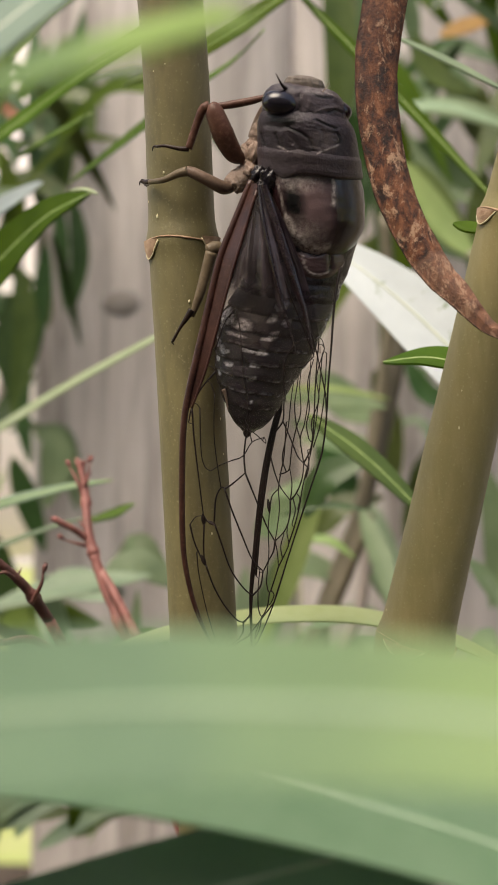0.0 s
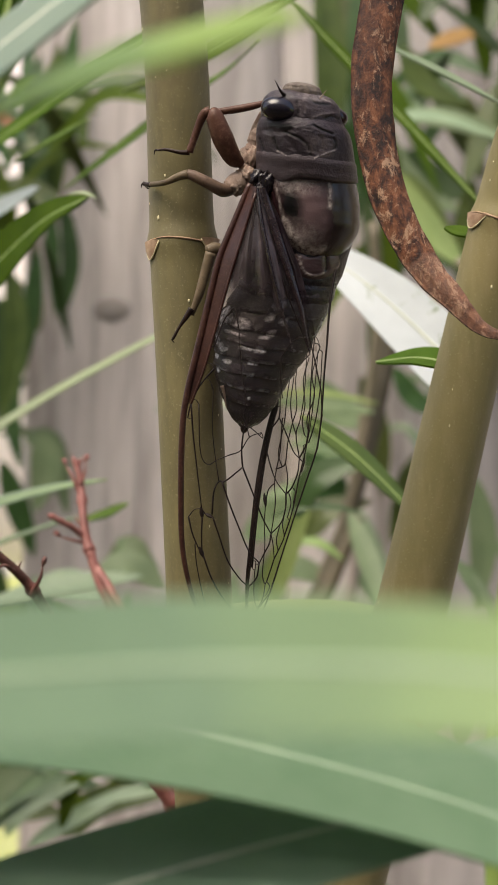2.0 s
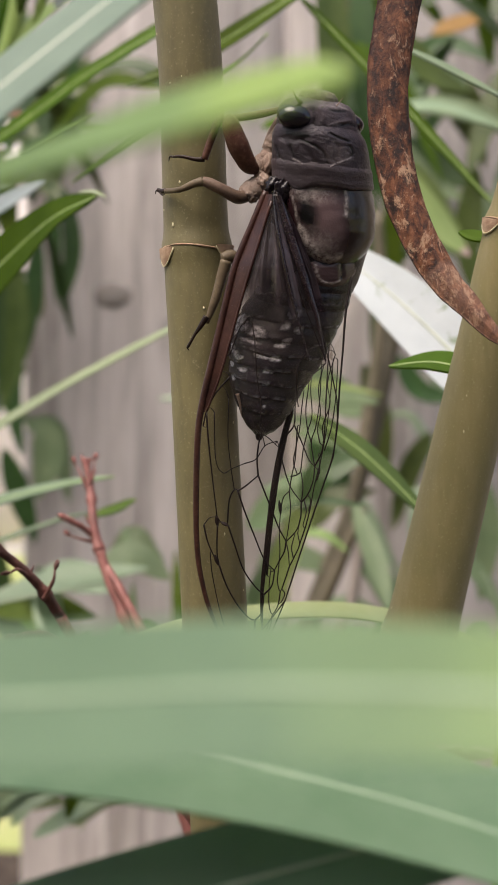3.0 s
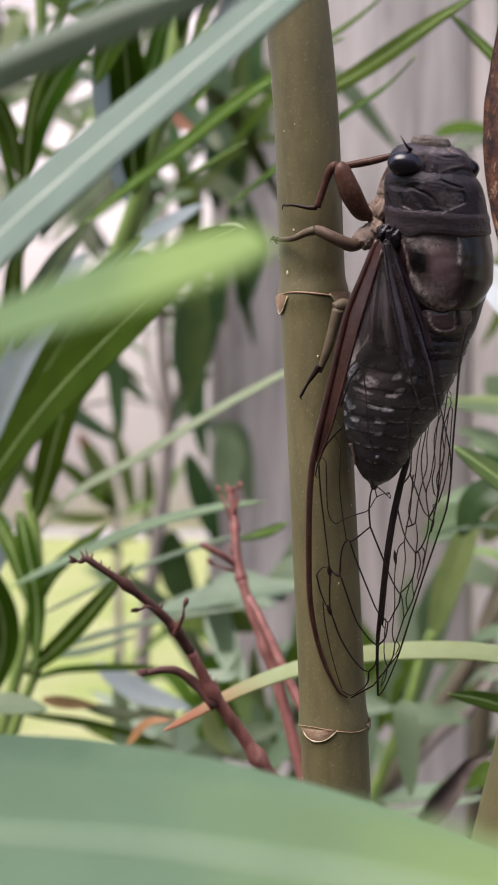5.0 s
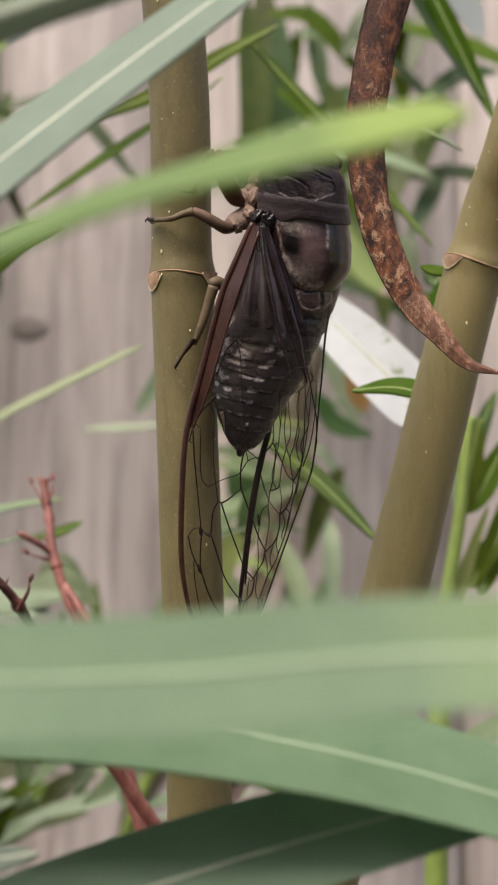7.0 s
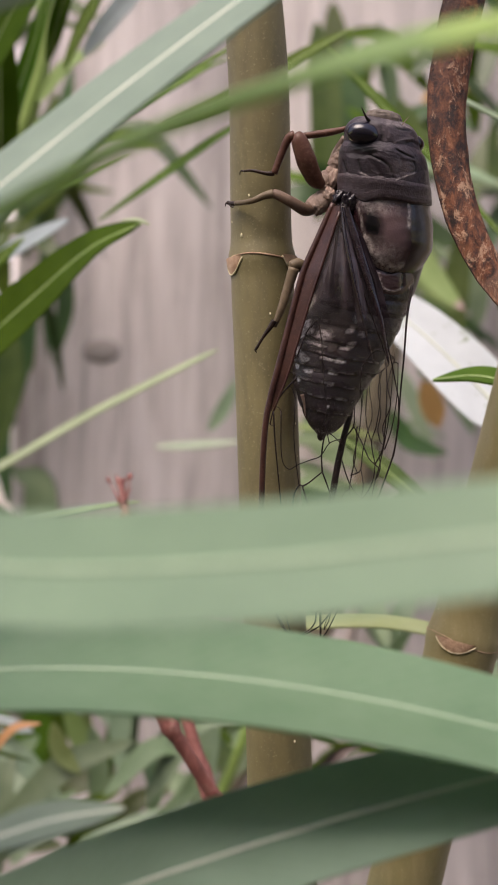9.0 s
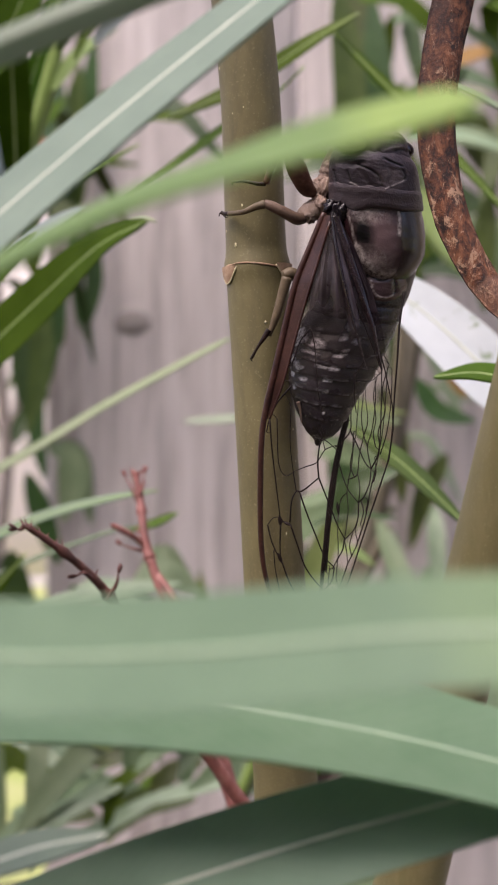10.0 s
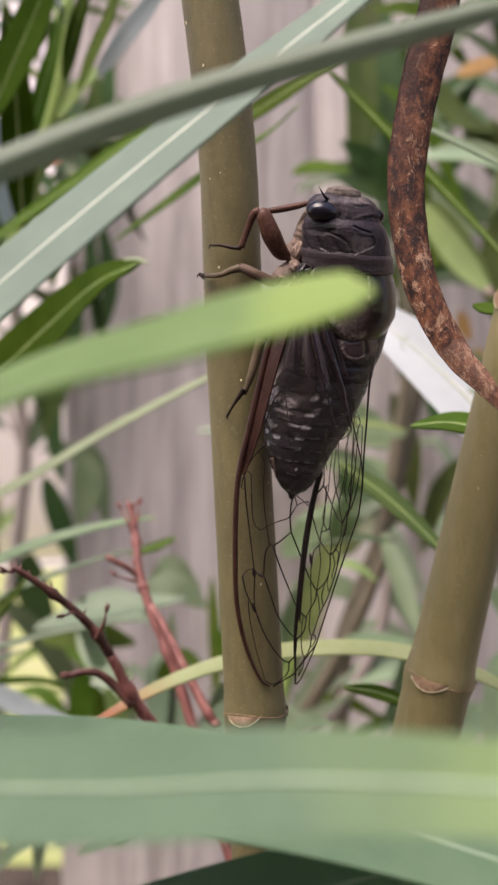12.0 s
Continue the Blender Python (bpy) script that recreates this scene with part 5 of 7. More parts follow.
# foliage low down beneath the near leaves
lf([(-0.0659, 0.2500, 0.5625), (-0.0569, 0.2500, 0.5577), (-0.0480, 0.2500, 0.5491)], 0.00489, LEAF_PALE, plant, (0.1, -0.8, 0.55))
lf([(-0.0490, 0.2400, 0.5658), (-0.0472, 0.2400, 0.5601), (-0.0436, 0.2400, 0.5565)], 0.00363, LEAF_LIME, plant, (0.1, -0.8, 0.55))
lf([(-0.0462, 0.2700, 0.5618), (-0.0444, 0.2700, 0.5525), (-0.0456, 0.2700, 0.5444)], 0.00431, LEAF_MIST, plant, (0.1, -0.8, 0.55))
lf([(-0.0656, 0.2500, 0.5426), (-0.0546, 0.2500, 0.5469), (-0.0458, 0.2500, 0.5518)], 0.00311, LEAF_MIST, plant, (0.1, -0.8, 0.55))
lf([(-0.0623, 0.2600, 0.5373), (-0.0520, 0.2600, 0.5434), (-0.0412, 0.2600, 0.5484)], 0.00392, LEAF_PALE, plant, (0.1, -0.8, 0.55))
lf([(-0.0485, 0.2600, 0.5373), (-0.0457, 0.2600, 0.5462), (-0.0383, 0.2600, 0.5507)], 0.00346, LEAF, plant, (0.1, -0.8, 0.55))
lf([(-0.0391, 0.2800, 0.5582), (-0.0336, 0.2800, 0.5498), (-0.0348, 0.2800, 0.5403)], 0.00422, LEAF_MIST, plant, (0.1, -0.8, 0.55))
lf([(-0.0206, 0.2500, 0.5598), (-0.0239, 0.2500, 0.5523), (-0.0304, 0.2500, 0.5470)], 0.00377, LEAF_MIST, plant, (0.1, -0.8, 0.55))
lf([(-0.0743, 0.2900, 0.5470), (-0.0665, 0.2900, 0.5433), (-0.0588, 0.2900, 0.5358)], 0.00643, LEAF_DARK, plant, (0.1, -0.8, 0.55))
lf([(-0.0621, 0.3000, 0.5493), (-0.0555, 0.3000, 0.5454), (-0.0436, 0.3000, 0.5480)], 0.00665, LEAF_OLIVE, plant, (0.1, -0.8, 0.55))
lf([(-0.0435, 0.2900, 0.5384), (-0.0385, 0.2900, 0.5433), (-0.0309, 0.2900, 0.5458)], 0.00515, LEAF_OLIVE, plant, (0.1, -0.8, 0.55))
lf([(-0.0517, 0.2000, 0.5647), (-0.0482, 0.2000, 0.5691), (-0.0437, 0.2000, 0.5700)], 0.00142, LEAF_ORANGE, plant, (0.1, -0.8, 0.55))
lf([(-0.0172, 0.2700, 0.5583), (-0.0112, 0.2700, 0.5606), (-0.0018, 0.2700, 0.5595)], 0.00479, LEAF_MIST, plant, (0.1, -0.8, 0.55))
lf([(-0.0016, 0.2700, 0.5758), (0.0055, 0.2700, 0.5781), (0.0172, 0.2700, 0.5769)], 0.00312, LEAF_MIST, plant, (0.1, -0.8, 0.55))
lf([(-0.0700, 0.2800, 0.5426), (-0.0589, 0.2800, 0.5404), (-0.0491, 0.2800, 0.5429)], 0.00486, LEAF_MIST, plant, (0.1, -0.8, 0.55))
lf([(-0.0624, 0.2700, 0.5332), (-0.0554, 0.2700, 0.5413), (-0.0460, 0.2700, 0.5438)], 0.00351, LEAF_PALE, plant, (0.1, -0.8, 0.55))
lf([(-0.0600, 0.2800, 0.5285), (-0.0503, 0.2800, 0.5346), (-0.0381, 0.2800, 0.5407)], 0.00413, LEAF_PALE, plant, (0.1, -0.8, 0.55))
lf([(-0.0739, 0.3000, 0.5285), (-0.0674, 0.3000, 0.5324), (-0.0568, 0.3000, 0.5313)], 0.00782, LEAF_OLIVE, plant, (0.1, -0.8, 0.55))
lf([(-0.0589, 0.3100, 0.5238), (-0.0495, 0.3100, 0.5318), (-0.0347, 0.3100, 0.5333)], 0.00808, LEAF_OLIVE, plant, (0.1, -0.8, 0.55))
lf([(0.0318, 0.2000, 0.6415), (0.0297, 0.2000, 0.6397), (0.0281, 0.2000, 0.6424)], 0.00268, LEAF_DARK, plant, (0.1, -0.9, 0.4), rib=RIB)
lf([(0.0317, 0.2000, 0.6333), (0.0294, 0.2000, 0.6355), (0.0283, 0.2000, 0.6383)], 0.00304, LEAF_DEEP, plant, (-0.2, -0.9, 0.3), rib=RIB)
lf([(0.0368, 0.2000, 0.5891), (0.0396, 0.2000, 0.5980), (0.0419, 0.2000, 0.6070)], 0.00411, LEAF, plant, (0.1, -0.95, 0.2), rib=RIB)
lf([(0.0274, 0.2000, 0.6923), (0.0329, 0.2000, 0.6810), (0.0402, 0.2000, 0.6659)], 0.00447, LEAF_DEEP, plant, (0.3, -0.9, 0.2), rib=RIB, rib_w=0.06)
lf([(-0.0057, 0.2000, 0.5551), (-0.0033, 0.2000, 0.5582), (-0.0008, 0.2000, 0.5616), (0.0020, 0.2000, 0.5655), (0.0058, 0.2000, 0.5673)], 0.00353, DRY_GREY, None, (0.4, -0.7, 0.4), label="dark dried leaf among the lower stems", cup=0.5, peak=0.6, blunt=0.9, name="dried_leaf")

# ---------------------------------------------------------------- dry flower stalks
def flower_stalk(name, label, material, main, r0, r1, sides, seed, foot=REDTWIG):
    rng = random.Random(seed)
    ob = tagged(new(name), label, "flower stalk", "dry flower stalks")
    o = Vector(main[0])
    ob.location = o
    sp = [o.lerp(Vector(main[1]), k / 10) - o for k in range(10)] + [p - o for p in spline(main[1:], 50)]
    rad = [(r0 + (r1 - r0) * k / 60) * (1 + 0.5 * max(0, math.sin(k * 0.5 + seed)) ** 8) for k in range(61)]
    cut = 34
    for a, b, mat, nm in ((0, cut + 1, foot, "stalk_foot"), (cut, 61, material, "stalk")):
        bm = bmesh.new()
        add_tube(bm, sp[a:b], rad[a:b], 12, wob=0.16)
        part(nm, bm, mat, ob)
    for pts, ra, rb in sides:
        bm = bmesh.new()
        add_tube(bm, [p - o for p in spline(pts, 14)], [ra + (rb - ra) * k / 14 for k in range(15)], 8, wob=0.15)
        part("side_stalk", bm, material, ob)
        end = Vector(pts[-1]) - o
        way = (Vector(pts[-1]) - Vector(pts[-2])).normalized()
        for k in range(4):
            d = (way + Vector((rng.uniform(-0.6, 0.6), rng.uniform(-0.6, 0.6), rng.uniform(-0.2, 0.8)))).normalized()
            bm = bmesh.new()
            add_tube(bm, [end - way * 0.0002, end + d * 0.0005, end + d * 0.0011], [rb * 0.8, max(rb, 0.00022), 0.00003], 6)
            part("bud_scale", bm, material, ob)
    for k in range(15):
        i = rng.randint(24, 59) if k < 9 else rng.randint(54, 60)
        a = rng.uniform(0, 6.28)
        d = Vector((math.cos(a), math.sin(a) * 0.6, 0.55)).normalized()
        ln = rng.uniform(0.0005, 0.0015)
        bm = bmesh.new()
        add_tube(bm, [sp[i], sp[i] + d * ln * 0.6, sp[i] + d * ln + Vector((0, 0, ln * 0.4))], [r1 * 0.7, r1 * 0.4, r1 * 0.06], 6)
        part("bract", bm, material if i > cut else foot, ob)
    return ob


RB = V((-0.01674, 0.16800, 0.56792))
flower_stalk("flower_stalk", "reddish dry flower stalk with a budded tip", REDTWIG,
             [RB + (RB - V((-0.02169, 0.17000, 0.58276))) * 5, RB, (-0.02169, 0.17000, 0.58276), (-0.02565, 0.17200, 0.59146), (-0.02732, 0.17300, 0.59670), (-0.02824, 0.17500, 0.60203), (-0.02915, 0.17600, 0.60608)], 0.0009, 0.00046,
             [([(-0.02725, 0.17300, 0.59560), (-0.02860, 0.17150, 0.59700), (-0.03070, 0.17000, 0.59830)], 0.00045, 0.00042), ([(-0.02715, 0.17300, 0.59500), (-0.02870, 0.17250, 0.59535), (-0.03040, 0.17200, 0.59590)], 0.00032, 0.00009),
              ([(-0.02824, 0.17500, 0.60087), (-0.02953, 0.17500, 0.60397), (-0.03061, 0.17600, 0.60553)], 0.0003, 0.00008), ([(-0.02840, 0.17500, 0.60126), (-0.02792, 0.17500, 0.60421), (-0.02786, 0.17600, 0.60608)], 0.0003, 0.00008),
              ([(-0.02598, 0.17250, 0.59231), (-0.02332, 0.17000, 0.58894), (-0.01988, 0.16800, 0.58293), (-0.01590, 0.16600, 0.57619)], 0.00055, 0.0007)], 3)
DB = V((-0.01767, 0.15200, 0.57224))
flower_stalk("flower_stalk", "dark brown dry flower stalk with red base", DARKTWIG,
             [DB + (DB - V((-0.02128, 0.15000, 0.57802))) * 8, DB, (-0.02128, 0.15000, 0.57802), (-0.02402, 0.14750, 0.58286), (-0.02636, 0.14500, 0.58825), (-0.02827, 0.14200, 0.59187), (-0.03146, 0.13900, 0.59529), (-0.03532, 0.13600, 0.59848)], 0.00095, 0.00036,
             [([(-0.02368, 0.14750, 0.58125), (-0.02626, 0.14700, 0.58414), (-0.02834, 0.14600, 0.58550), (-0.03109, 0.14500, 0.58521)], 0.0006, 0.0004), ([(-0.03532, 0.13600, 0.59848), (-0.03578, 0.13600, 0.59805), (-0.03630, 0.13600, 0.59804)], 0.0004, 0.0001),
              ([(-0.02827, 0.14200, 0.59187), (-0.02948, 0.14000, 0.59307), (-0.03033, 0.14000, 0.59274)], 0.0003, 0.0001), ([(-0.02744, 0.14300, 0.58971), (-0.02615, 0.14200, 0.59173), (-0.02595, 0.14200, 0.59299)], 0.0003, 0.0001)], 7)

# ---------------------------------------------------------------- leaves close to the camera, on branches beyond the view
near_left = tagged(new("oleander_branch"), "oleander branch with long grey green leaves close by", "branch")
shoot("stem", [(-0.075, 0.03, 0.0), (-0.062, 0.05, 0.3), (-0.056, 0.055, 0.56), (-0.054, 0.056, 0.6), (-0.056, 0.06, 0.64)], 0.004, 0.0022, SHOOT, near_left)
lf([(-0.05520, 0.07210, 0.58724), (-0.04594, 0.07334, 0.59603), (-0.03669, 0.07458, 0.60482), (-0.02743, 0.07582, 0.61361), (-0.01817, 0.07706, 0.62214), (-0.00891, 0.07830, 0.63012), (0.00034, 0.07954, 0.63777), (0.00960, 0.08079, 0.64529)], 0.0090, LEAF_GREY, near_left, (-0.32, -0.64, 0.68), "grey green leaf with a white midrib", rib=RIB_WHITE, n=40, rib_w=0.024, blunt=0.5, fold=0.02)
LIME_PIVOT = V(-0.04000, 0.06562, 0.60000)
lime_leaf = lf([V(p) - LIME_PIVOT for p in ((-0.05795, 0.07383, 0.57632), (-0.05007, 0.06811, 0.58325), (-0.04308, 0.06432, 0.59040), (-0.03696, 0.06112, 0.59595), (-0.03014, 0.05766, 0.60125), (-0.02334, 0.05432, 0.60553), (-0.01654, 0.05112, 0.60882), (-0.01044, 0.04839, 0.61091), (-0.00346, 0.04552, 0.61239), (0.00468, 0.04473, 0.61436))], 0.0084, LEAF_SOFT, near_left, (0.0, -0.5, 0.87), "bright green leaf with a rounded tip", n=72, blunt=0.22, peak=1.15)
lime_leaf.location = LIME_PIVOT
lf([(-0.02444, 0.07200, 0.57700), (-0.01985, 0.07400, 0.57831), (-0.01571, 0.07600, 0.57874)], 0.0028, LEAF_GREY, near_left, (0, -0.6, 0.8), rib=RIB_WHITE, rib_w=0.03)
lf([(-0.05350, 0.05750, 0.60500), (-0.04400, 0.05800, 0.60950), (-0.03400, 0.05850, 0.61480), (-0.02500, 0.05920, 0.61970), (-0.01550, 0.06000, 0.62400), (-0.00600, 0.06000, 0.62730), (0.00340, 0.06000, 0.62980), (0.01200, 0.06000, 0.63180), (0.02150, 0.06050, 0.63420)], 0.0020, LEAF_EDGE, near_left, (0.1, -0.98, 0.12), "long dull green leaf folded along its midrib", n=40, blunt=0.5, fold=-0.5)
lf([(-0.05520, 0.08362, 0.58321), (-0.04217, 0.08245, 0.58468), (-0.02914, 0.08128, 0.58614), (-0.01611, 0.08010, 0.58653), (-0.00309, 0.07893, 0.58530), (0.00994, 0.07776, 0.58252), (0.02297, 0.07659, 0.57826), (0.03600, 0.07542, 0.57339)], 0.0098, LEAF_BROAD, near_left, (0.0, -0.55, 0.83), "broad grey green leaf with a pale midrib", n=48, rib=RIB_SOFT, rib_w=0.018, blunt=0.5)
lf([(-0.05520, 0.08043, 0.55610), (-0.04286, 0.08029, 0.56160), (-0.03051, 0.08016, 0.56709), (-0.01817, 0.08002, 0.57245), (-0.00583, 0.07989, 0.57673), (0.00651, 0.07975, 0.58024), (0.01886, 0.07961, 0.58353), (0.03120, 0.07948, 0.58681)], 0.0075, LEAF_MID, near_left, (0.0, -0.8, 0.6), "dark green leaf shaded by the leaf above", n=48, rib=RIB_WHITE, rib_w=0.03, blunt=0.5)
FRONT_PIVOT = V(0.0026, 0.0389, 0.5927)
front_leaf = lf([V(p) - FRONT_PIVOT for p in ((-0.04800, 0.06332, 0.59820), (-0.03789, 0.05908, 0.59586), (-0.02777, 0.05484, 0.59397), (-0.01766, 0.05060, 0.59256), (-0.00754, 0.04637, 0.59292), (0.00257, 0.04213, 0.59401), (0.01269, 0.03789, 0.59391), (0.02280, 0.03365, 0.59076))],
                0.00488, LEAF_FRONT, None, (0.0, -0.961, 0.276), "broad pale green leaf arching close before the stems", n=48, fold=0.03, rib=RIB_SOFT, rib_w=0.03, blunt=0.5)
front_leaf.location = FRONT_PIVOT


# ---------------------------------------------------------------- crowded foliage farther back
def thicket(lo, hi, deep, count, seed, mats, long=(0.04, 0.075), wide=(0.006, 0.011)):
    rng = random.Random(seed)
    for k in range(count):
        p = Vector((rng.uniform(lo[0], hi[0]), rng.uniform(deep[0], deep[1]), rng.uniform(lo[2], hi[2])))
        a = rng.uniform(-1.2, 1.2)
        d = Vector((math.sin(a), rng.uniform(-0.4, 0.3), math.cos(a) * rng.choice((1, 1, 0.5, -0.3)))).normalized()
        ln = rng.uniform(*long)
        droop = Vector((0, 0, -rng.uniform(0.0, 0.35) * ln))
        lf([p, p + d * ln * 0.5 - droop * 0.4, p + d * ln + droop], rng.uniform(*wide), rng.choice(mats), plant,
           (rng.uniform(-0.4, 0.4), -0.8, rng.uniform(0.1, 0.8)), n=12, across=4)


thicket((0.01155, 0.36000, 0.74281), (0.05394, 0.36000, 0.66699), (0.34, 0.43), 34, 1, [LEAF_DARK, LEAF_DARK, LEAF, LEAF_OLIVE, LEAF_MIST], (0.026, 0.048), (0.005, 0.009))
thicket((0.00747, 0.36000, 0.64435), (0.04931, 0.36000, 0.57016), (0.32, 0.43), 6, 2, [LEAF_MIST, LEAF_PALE], (0.025, 0.045), (0.003, 0.006))
thicket((-0.33430, 0.70000, 0.86083), (-0.17244, 0.70000, 0.63585), (0.6, 1.0), 4, 3, [LEAF, LEAF, LEAF_MIST], (0.05, 0.12), (0.008, 0.014))
thicket((-0.28176, 0.60000, 0.59811), (-0.13948, 0.60000, 0.48564), (0.4, 0.9), 14, 4, [LEAF, LEAF_LIME, LEAF, LEAF_MIST], (0.02, 0.05), (0.003, 0.007))
thicket((-0.07830, 0.28000, 0.56315), (0.03862, 0.28000, 0.52638), (0.22, 0.4), 30, 5, [LEAF, LEAF, LEAF_MIST, LEAF_PALE, LEAF_MIST], (0.022, 0.042), (0.003, 0.0065))
thicket((-0.16965, 0.36000, 0.77486), (-0.09283, 0.36000, 0.67502), (0.29, 0.5), 44, 8, [LEAF, LEAF_OLIVE, LEAF, LEAF_MIST, LEAF_OLIVE, LEAF_LIME, LEAF_DARK], (0.03, 0.06), (0.004, 0.009))
thicket((-0.07967, 0.26000, 0.55550), (-0.02828, 0.26000, 0.53181), (0.22, 0.34), 12, 10, [LEAF, LEAF_MIST, LEAF_PALE, LEAF_MIST], (0.03, 0.05), (0.004, 0.007))
thicket((-0.12371, 0.40000, 0.77878), (-0.10121, 0.40000, 0.60907), (0.33, 0.42), 7, 11, [LEAF_DARK, LEAF, LEAF_MIST], (0.03, 0.06), (0.004, 0.008))
thicket((-0.10433, 0.36000, 0.75542), (-0.07261, 0.36000, 0.67910), (0.31, 0.42), 17, 13, [LEAF_DARK, LEAF_OLIVE, LEAF, LEAF_MIST], (0.03, 0.055), (0.004, 0.008))


# ---------------------------------------------------------------- the cicada
def shell_material(name, a, b, c, rough=0.38, scale=500.0, bump=0.35, spec=0.25):
    m = Mat(name, rough, spec)
    o = m.coords()
    big, fine, mid = m.noise(o, scale * 0.5, 4), m.noise(o, 7000.0, 3), m.noise(o, scale * 3, 5, 0.7)
    col = m.mix(m.ramp(big, (0.35, (0, 0, 0)), (0.65, (1, 1, 1))), a, b)
    col = m.mix(m.math("MULTIPLY", m.ramp(mid, (0.5, (0, 0, 0)), (0.72, (1, 1, 1))), 0.7), col, c)
    m.color(col).rough(fine, rough - 0.1, rough + 0.2).bump(m.math("ADD", m.math("MULTIPLY", mid, 0.8), m.math("MULTIPLY", fine, 0.5)), bump, 0.00012)
    return m.m


C_HEAD = shell_material("cicada head", (0.006, 0.004, 0.0055), (0.012, 0.008, 0.011), (0.034, 0.026, 0.034), 0.24, 900.0, 0.45, 0.45)
C_PALE = shell_material("cicada pale ridge", (0.1, 0.08, 0.068), (0.17, 0.14, 0.12), (0.05, 0.038, 0.033), 0.5, 1500.0, 0.5)
C_LEG = shell_material("cicada leg brown", (0.065, 0.028, 0.019), (0.105, 0.048, 0.032), (0.155, 0.082, 0.06), 0.36, 900.0, 0.3)
C_SHIN = shell_material("cicada shin olive", (0.1, 0.073, 0.045), (0.15, 0.112, 0.07), (0.07, 0.048, 0.03), 0.45, 900.0, 0.3)
C_THIGH = shell_material("cicada thigh pale brown", (0.11, 0.07, 0.05), (0.17, 0.115, 0.085), (0.075, 0.042, 0.03), 0.4, 900.0, 0.3)
C_SIDE = shell_material("cicada flank tan", (0.24, 0.16, 0.125), (0.36, 0.27, 0.22), (0.5, 0.41, 0.35), 0.55, 1000.0, 0.6)
C_CLAW = shell_material("cicada claw dark", (0.0090, 0.0053, 0.0038), (0.0263, 0.0132, 0.0096), (0.0450, 0.0231, 0.0160), 0.35, 900.0, 0.3)
C_EYE = shell_material("cicada eye", (0.008, 0.006, 0.011), (0.013, 0.01, 0.018), (0.022, 0.017, 0.03), 0.16, 900.0, 0.06, 0.6)
C_VEIN = shell_material("cicada wing vein", (0.006, 0.003, 0.003), (0.011, 0.005, 0.004), (0.018, 0.008, 0.007), 0.5, 900.0, 0.2, 0.25)
C_STRAP = shell_material("cicada maroon strap", (0.009, 0.0045, 0.006), (0.02, 0.01, 0.012), (0.042, 0.026, 0.03), 0.2, 700.0, 0.3, 0.7)
C_COSTA = shell_material("cicada red wing edge", (0.026, 0.009, 0.007), (0.052, 0.02, 0.014), (0.09, 0.042, 0.03), 0.32, 900.0, 0.25, 0.4)


def hind_material():
    """Dark smoky wing that thins to clear film where the mesh attribute "mark" says."""
    m = Mat("cicada folded hind wing", 0.3, 0.6)
    o = m.coords()
    mid = m.noise(o, 420.0, 4, 0.6)
    dull = m.ramp(mid, (0.35, (0.007, 0.004, 0.006)), (0.52, (0.018, 0.011, 0.016)), (0.66, (0.034, 0.024, 0.032)), (0.78, (0.09, 0.072, 0.085)))
    m.rough(m.noise(o, 1600.0, 3), 0.2, 0.42).bump(m.noise(o, 800.0, 3), 0.35, 0.0003)
    at = m.n("VertexColor")
    at.layer_name = "mark"
    sep = m.n("SeparateColor")
    m.link(at.outputs[0], sep.inputs[0])
    clear = m.n("BsdfTransparent")
    # green mark lightens the fold crests: gloss streaks put into the colour
    m.color(m.mix(m.math("MULTIPLY", sep.outputs[1], 0.3), dull, (0.13, 0.1, 0.112)))
    clear.inputs[0].default_value = (0.8, 0.76, 0.74, 1)
    ms = m.n("MixShader")
    m.link(m.math("MULTIPLY_ADD", sep.outputs[0], 0.86, 0.03), ms.inputs[0])
    m.link(m.b.outputs[0], ms.inputs[1])
    m.link(clear.outputs[0], ms.inputs[2])
    m.link(ms.outputs[0], m.t.nodes["Material Output"].inputs[0])
    return m.m


C_HIND = hind_material()


def marked_material(name, base, dark, pale, brown, rough, bump, spec=0.5, deep=0.00012):
    """Shell whose colour marks follow the mesh attribute "mark": red dark marks and painted groove shade, green pale
    dust and painted highlights, blue brown.
    """
    m = Mat(name, rough, spec)
    o = m.coords()
    at = m.n("VertexColor")
    at.layer_name = "mark"
    sep = m.n("SeparateColor")
    m.link(at.outputs[0], sep.inputs[0])
    mid, fine = m.noise(o, 1600.0, 6, 0.7), m.noise(o, 8000.0, 3)
    col = m.mix(m.ramp(mid, (0.35, (0, 0, 0)), (0.7, (1, 1, 1))), tuple(v * 0.7 for v in base), tuple(v * 1.35 for v in base))
    col = m.mix(sep.outputs[2], col, brown)
    col = m.mix(sep.outputs[0], col, dark)
    dust_glint = m.math("MULTIPLY", sep.outputs[1], m.ramp(m.noise(o, 2600.0, 6, 0.7), (0.36, (0, 0, 0)), (0.62, (1, 1, 1))))
    col = m.mix(dust_glint, col, pale)
    m.color(col)
    r = m.math("ADD", m.math("MULTIPLY_ADD", fine, 0.25, rough - 0.1), m.math("MULTIPLY", sep.outputs[1], 0.25))
    m.link(r, m.b.inputs["Roughness"])
    m.bump(m.math("ADD", m.math("MULTIPLY", mid, 0.7), m.math("MULTIPLY", fine, 0.25)), bump, deep)
    return m.m


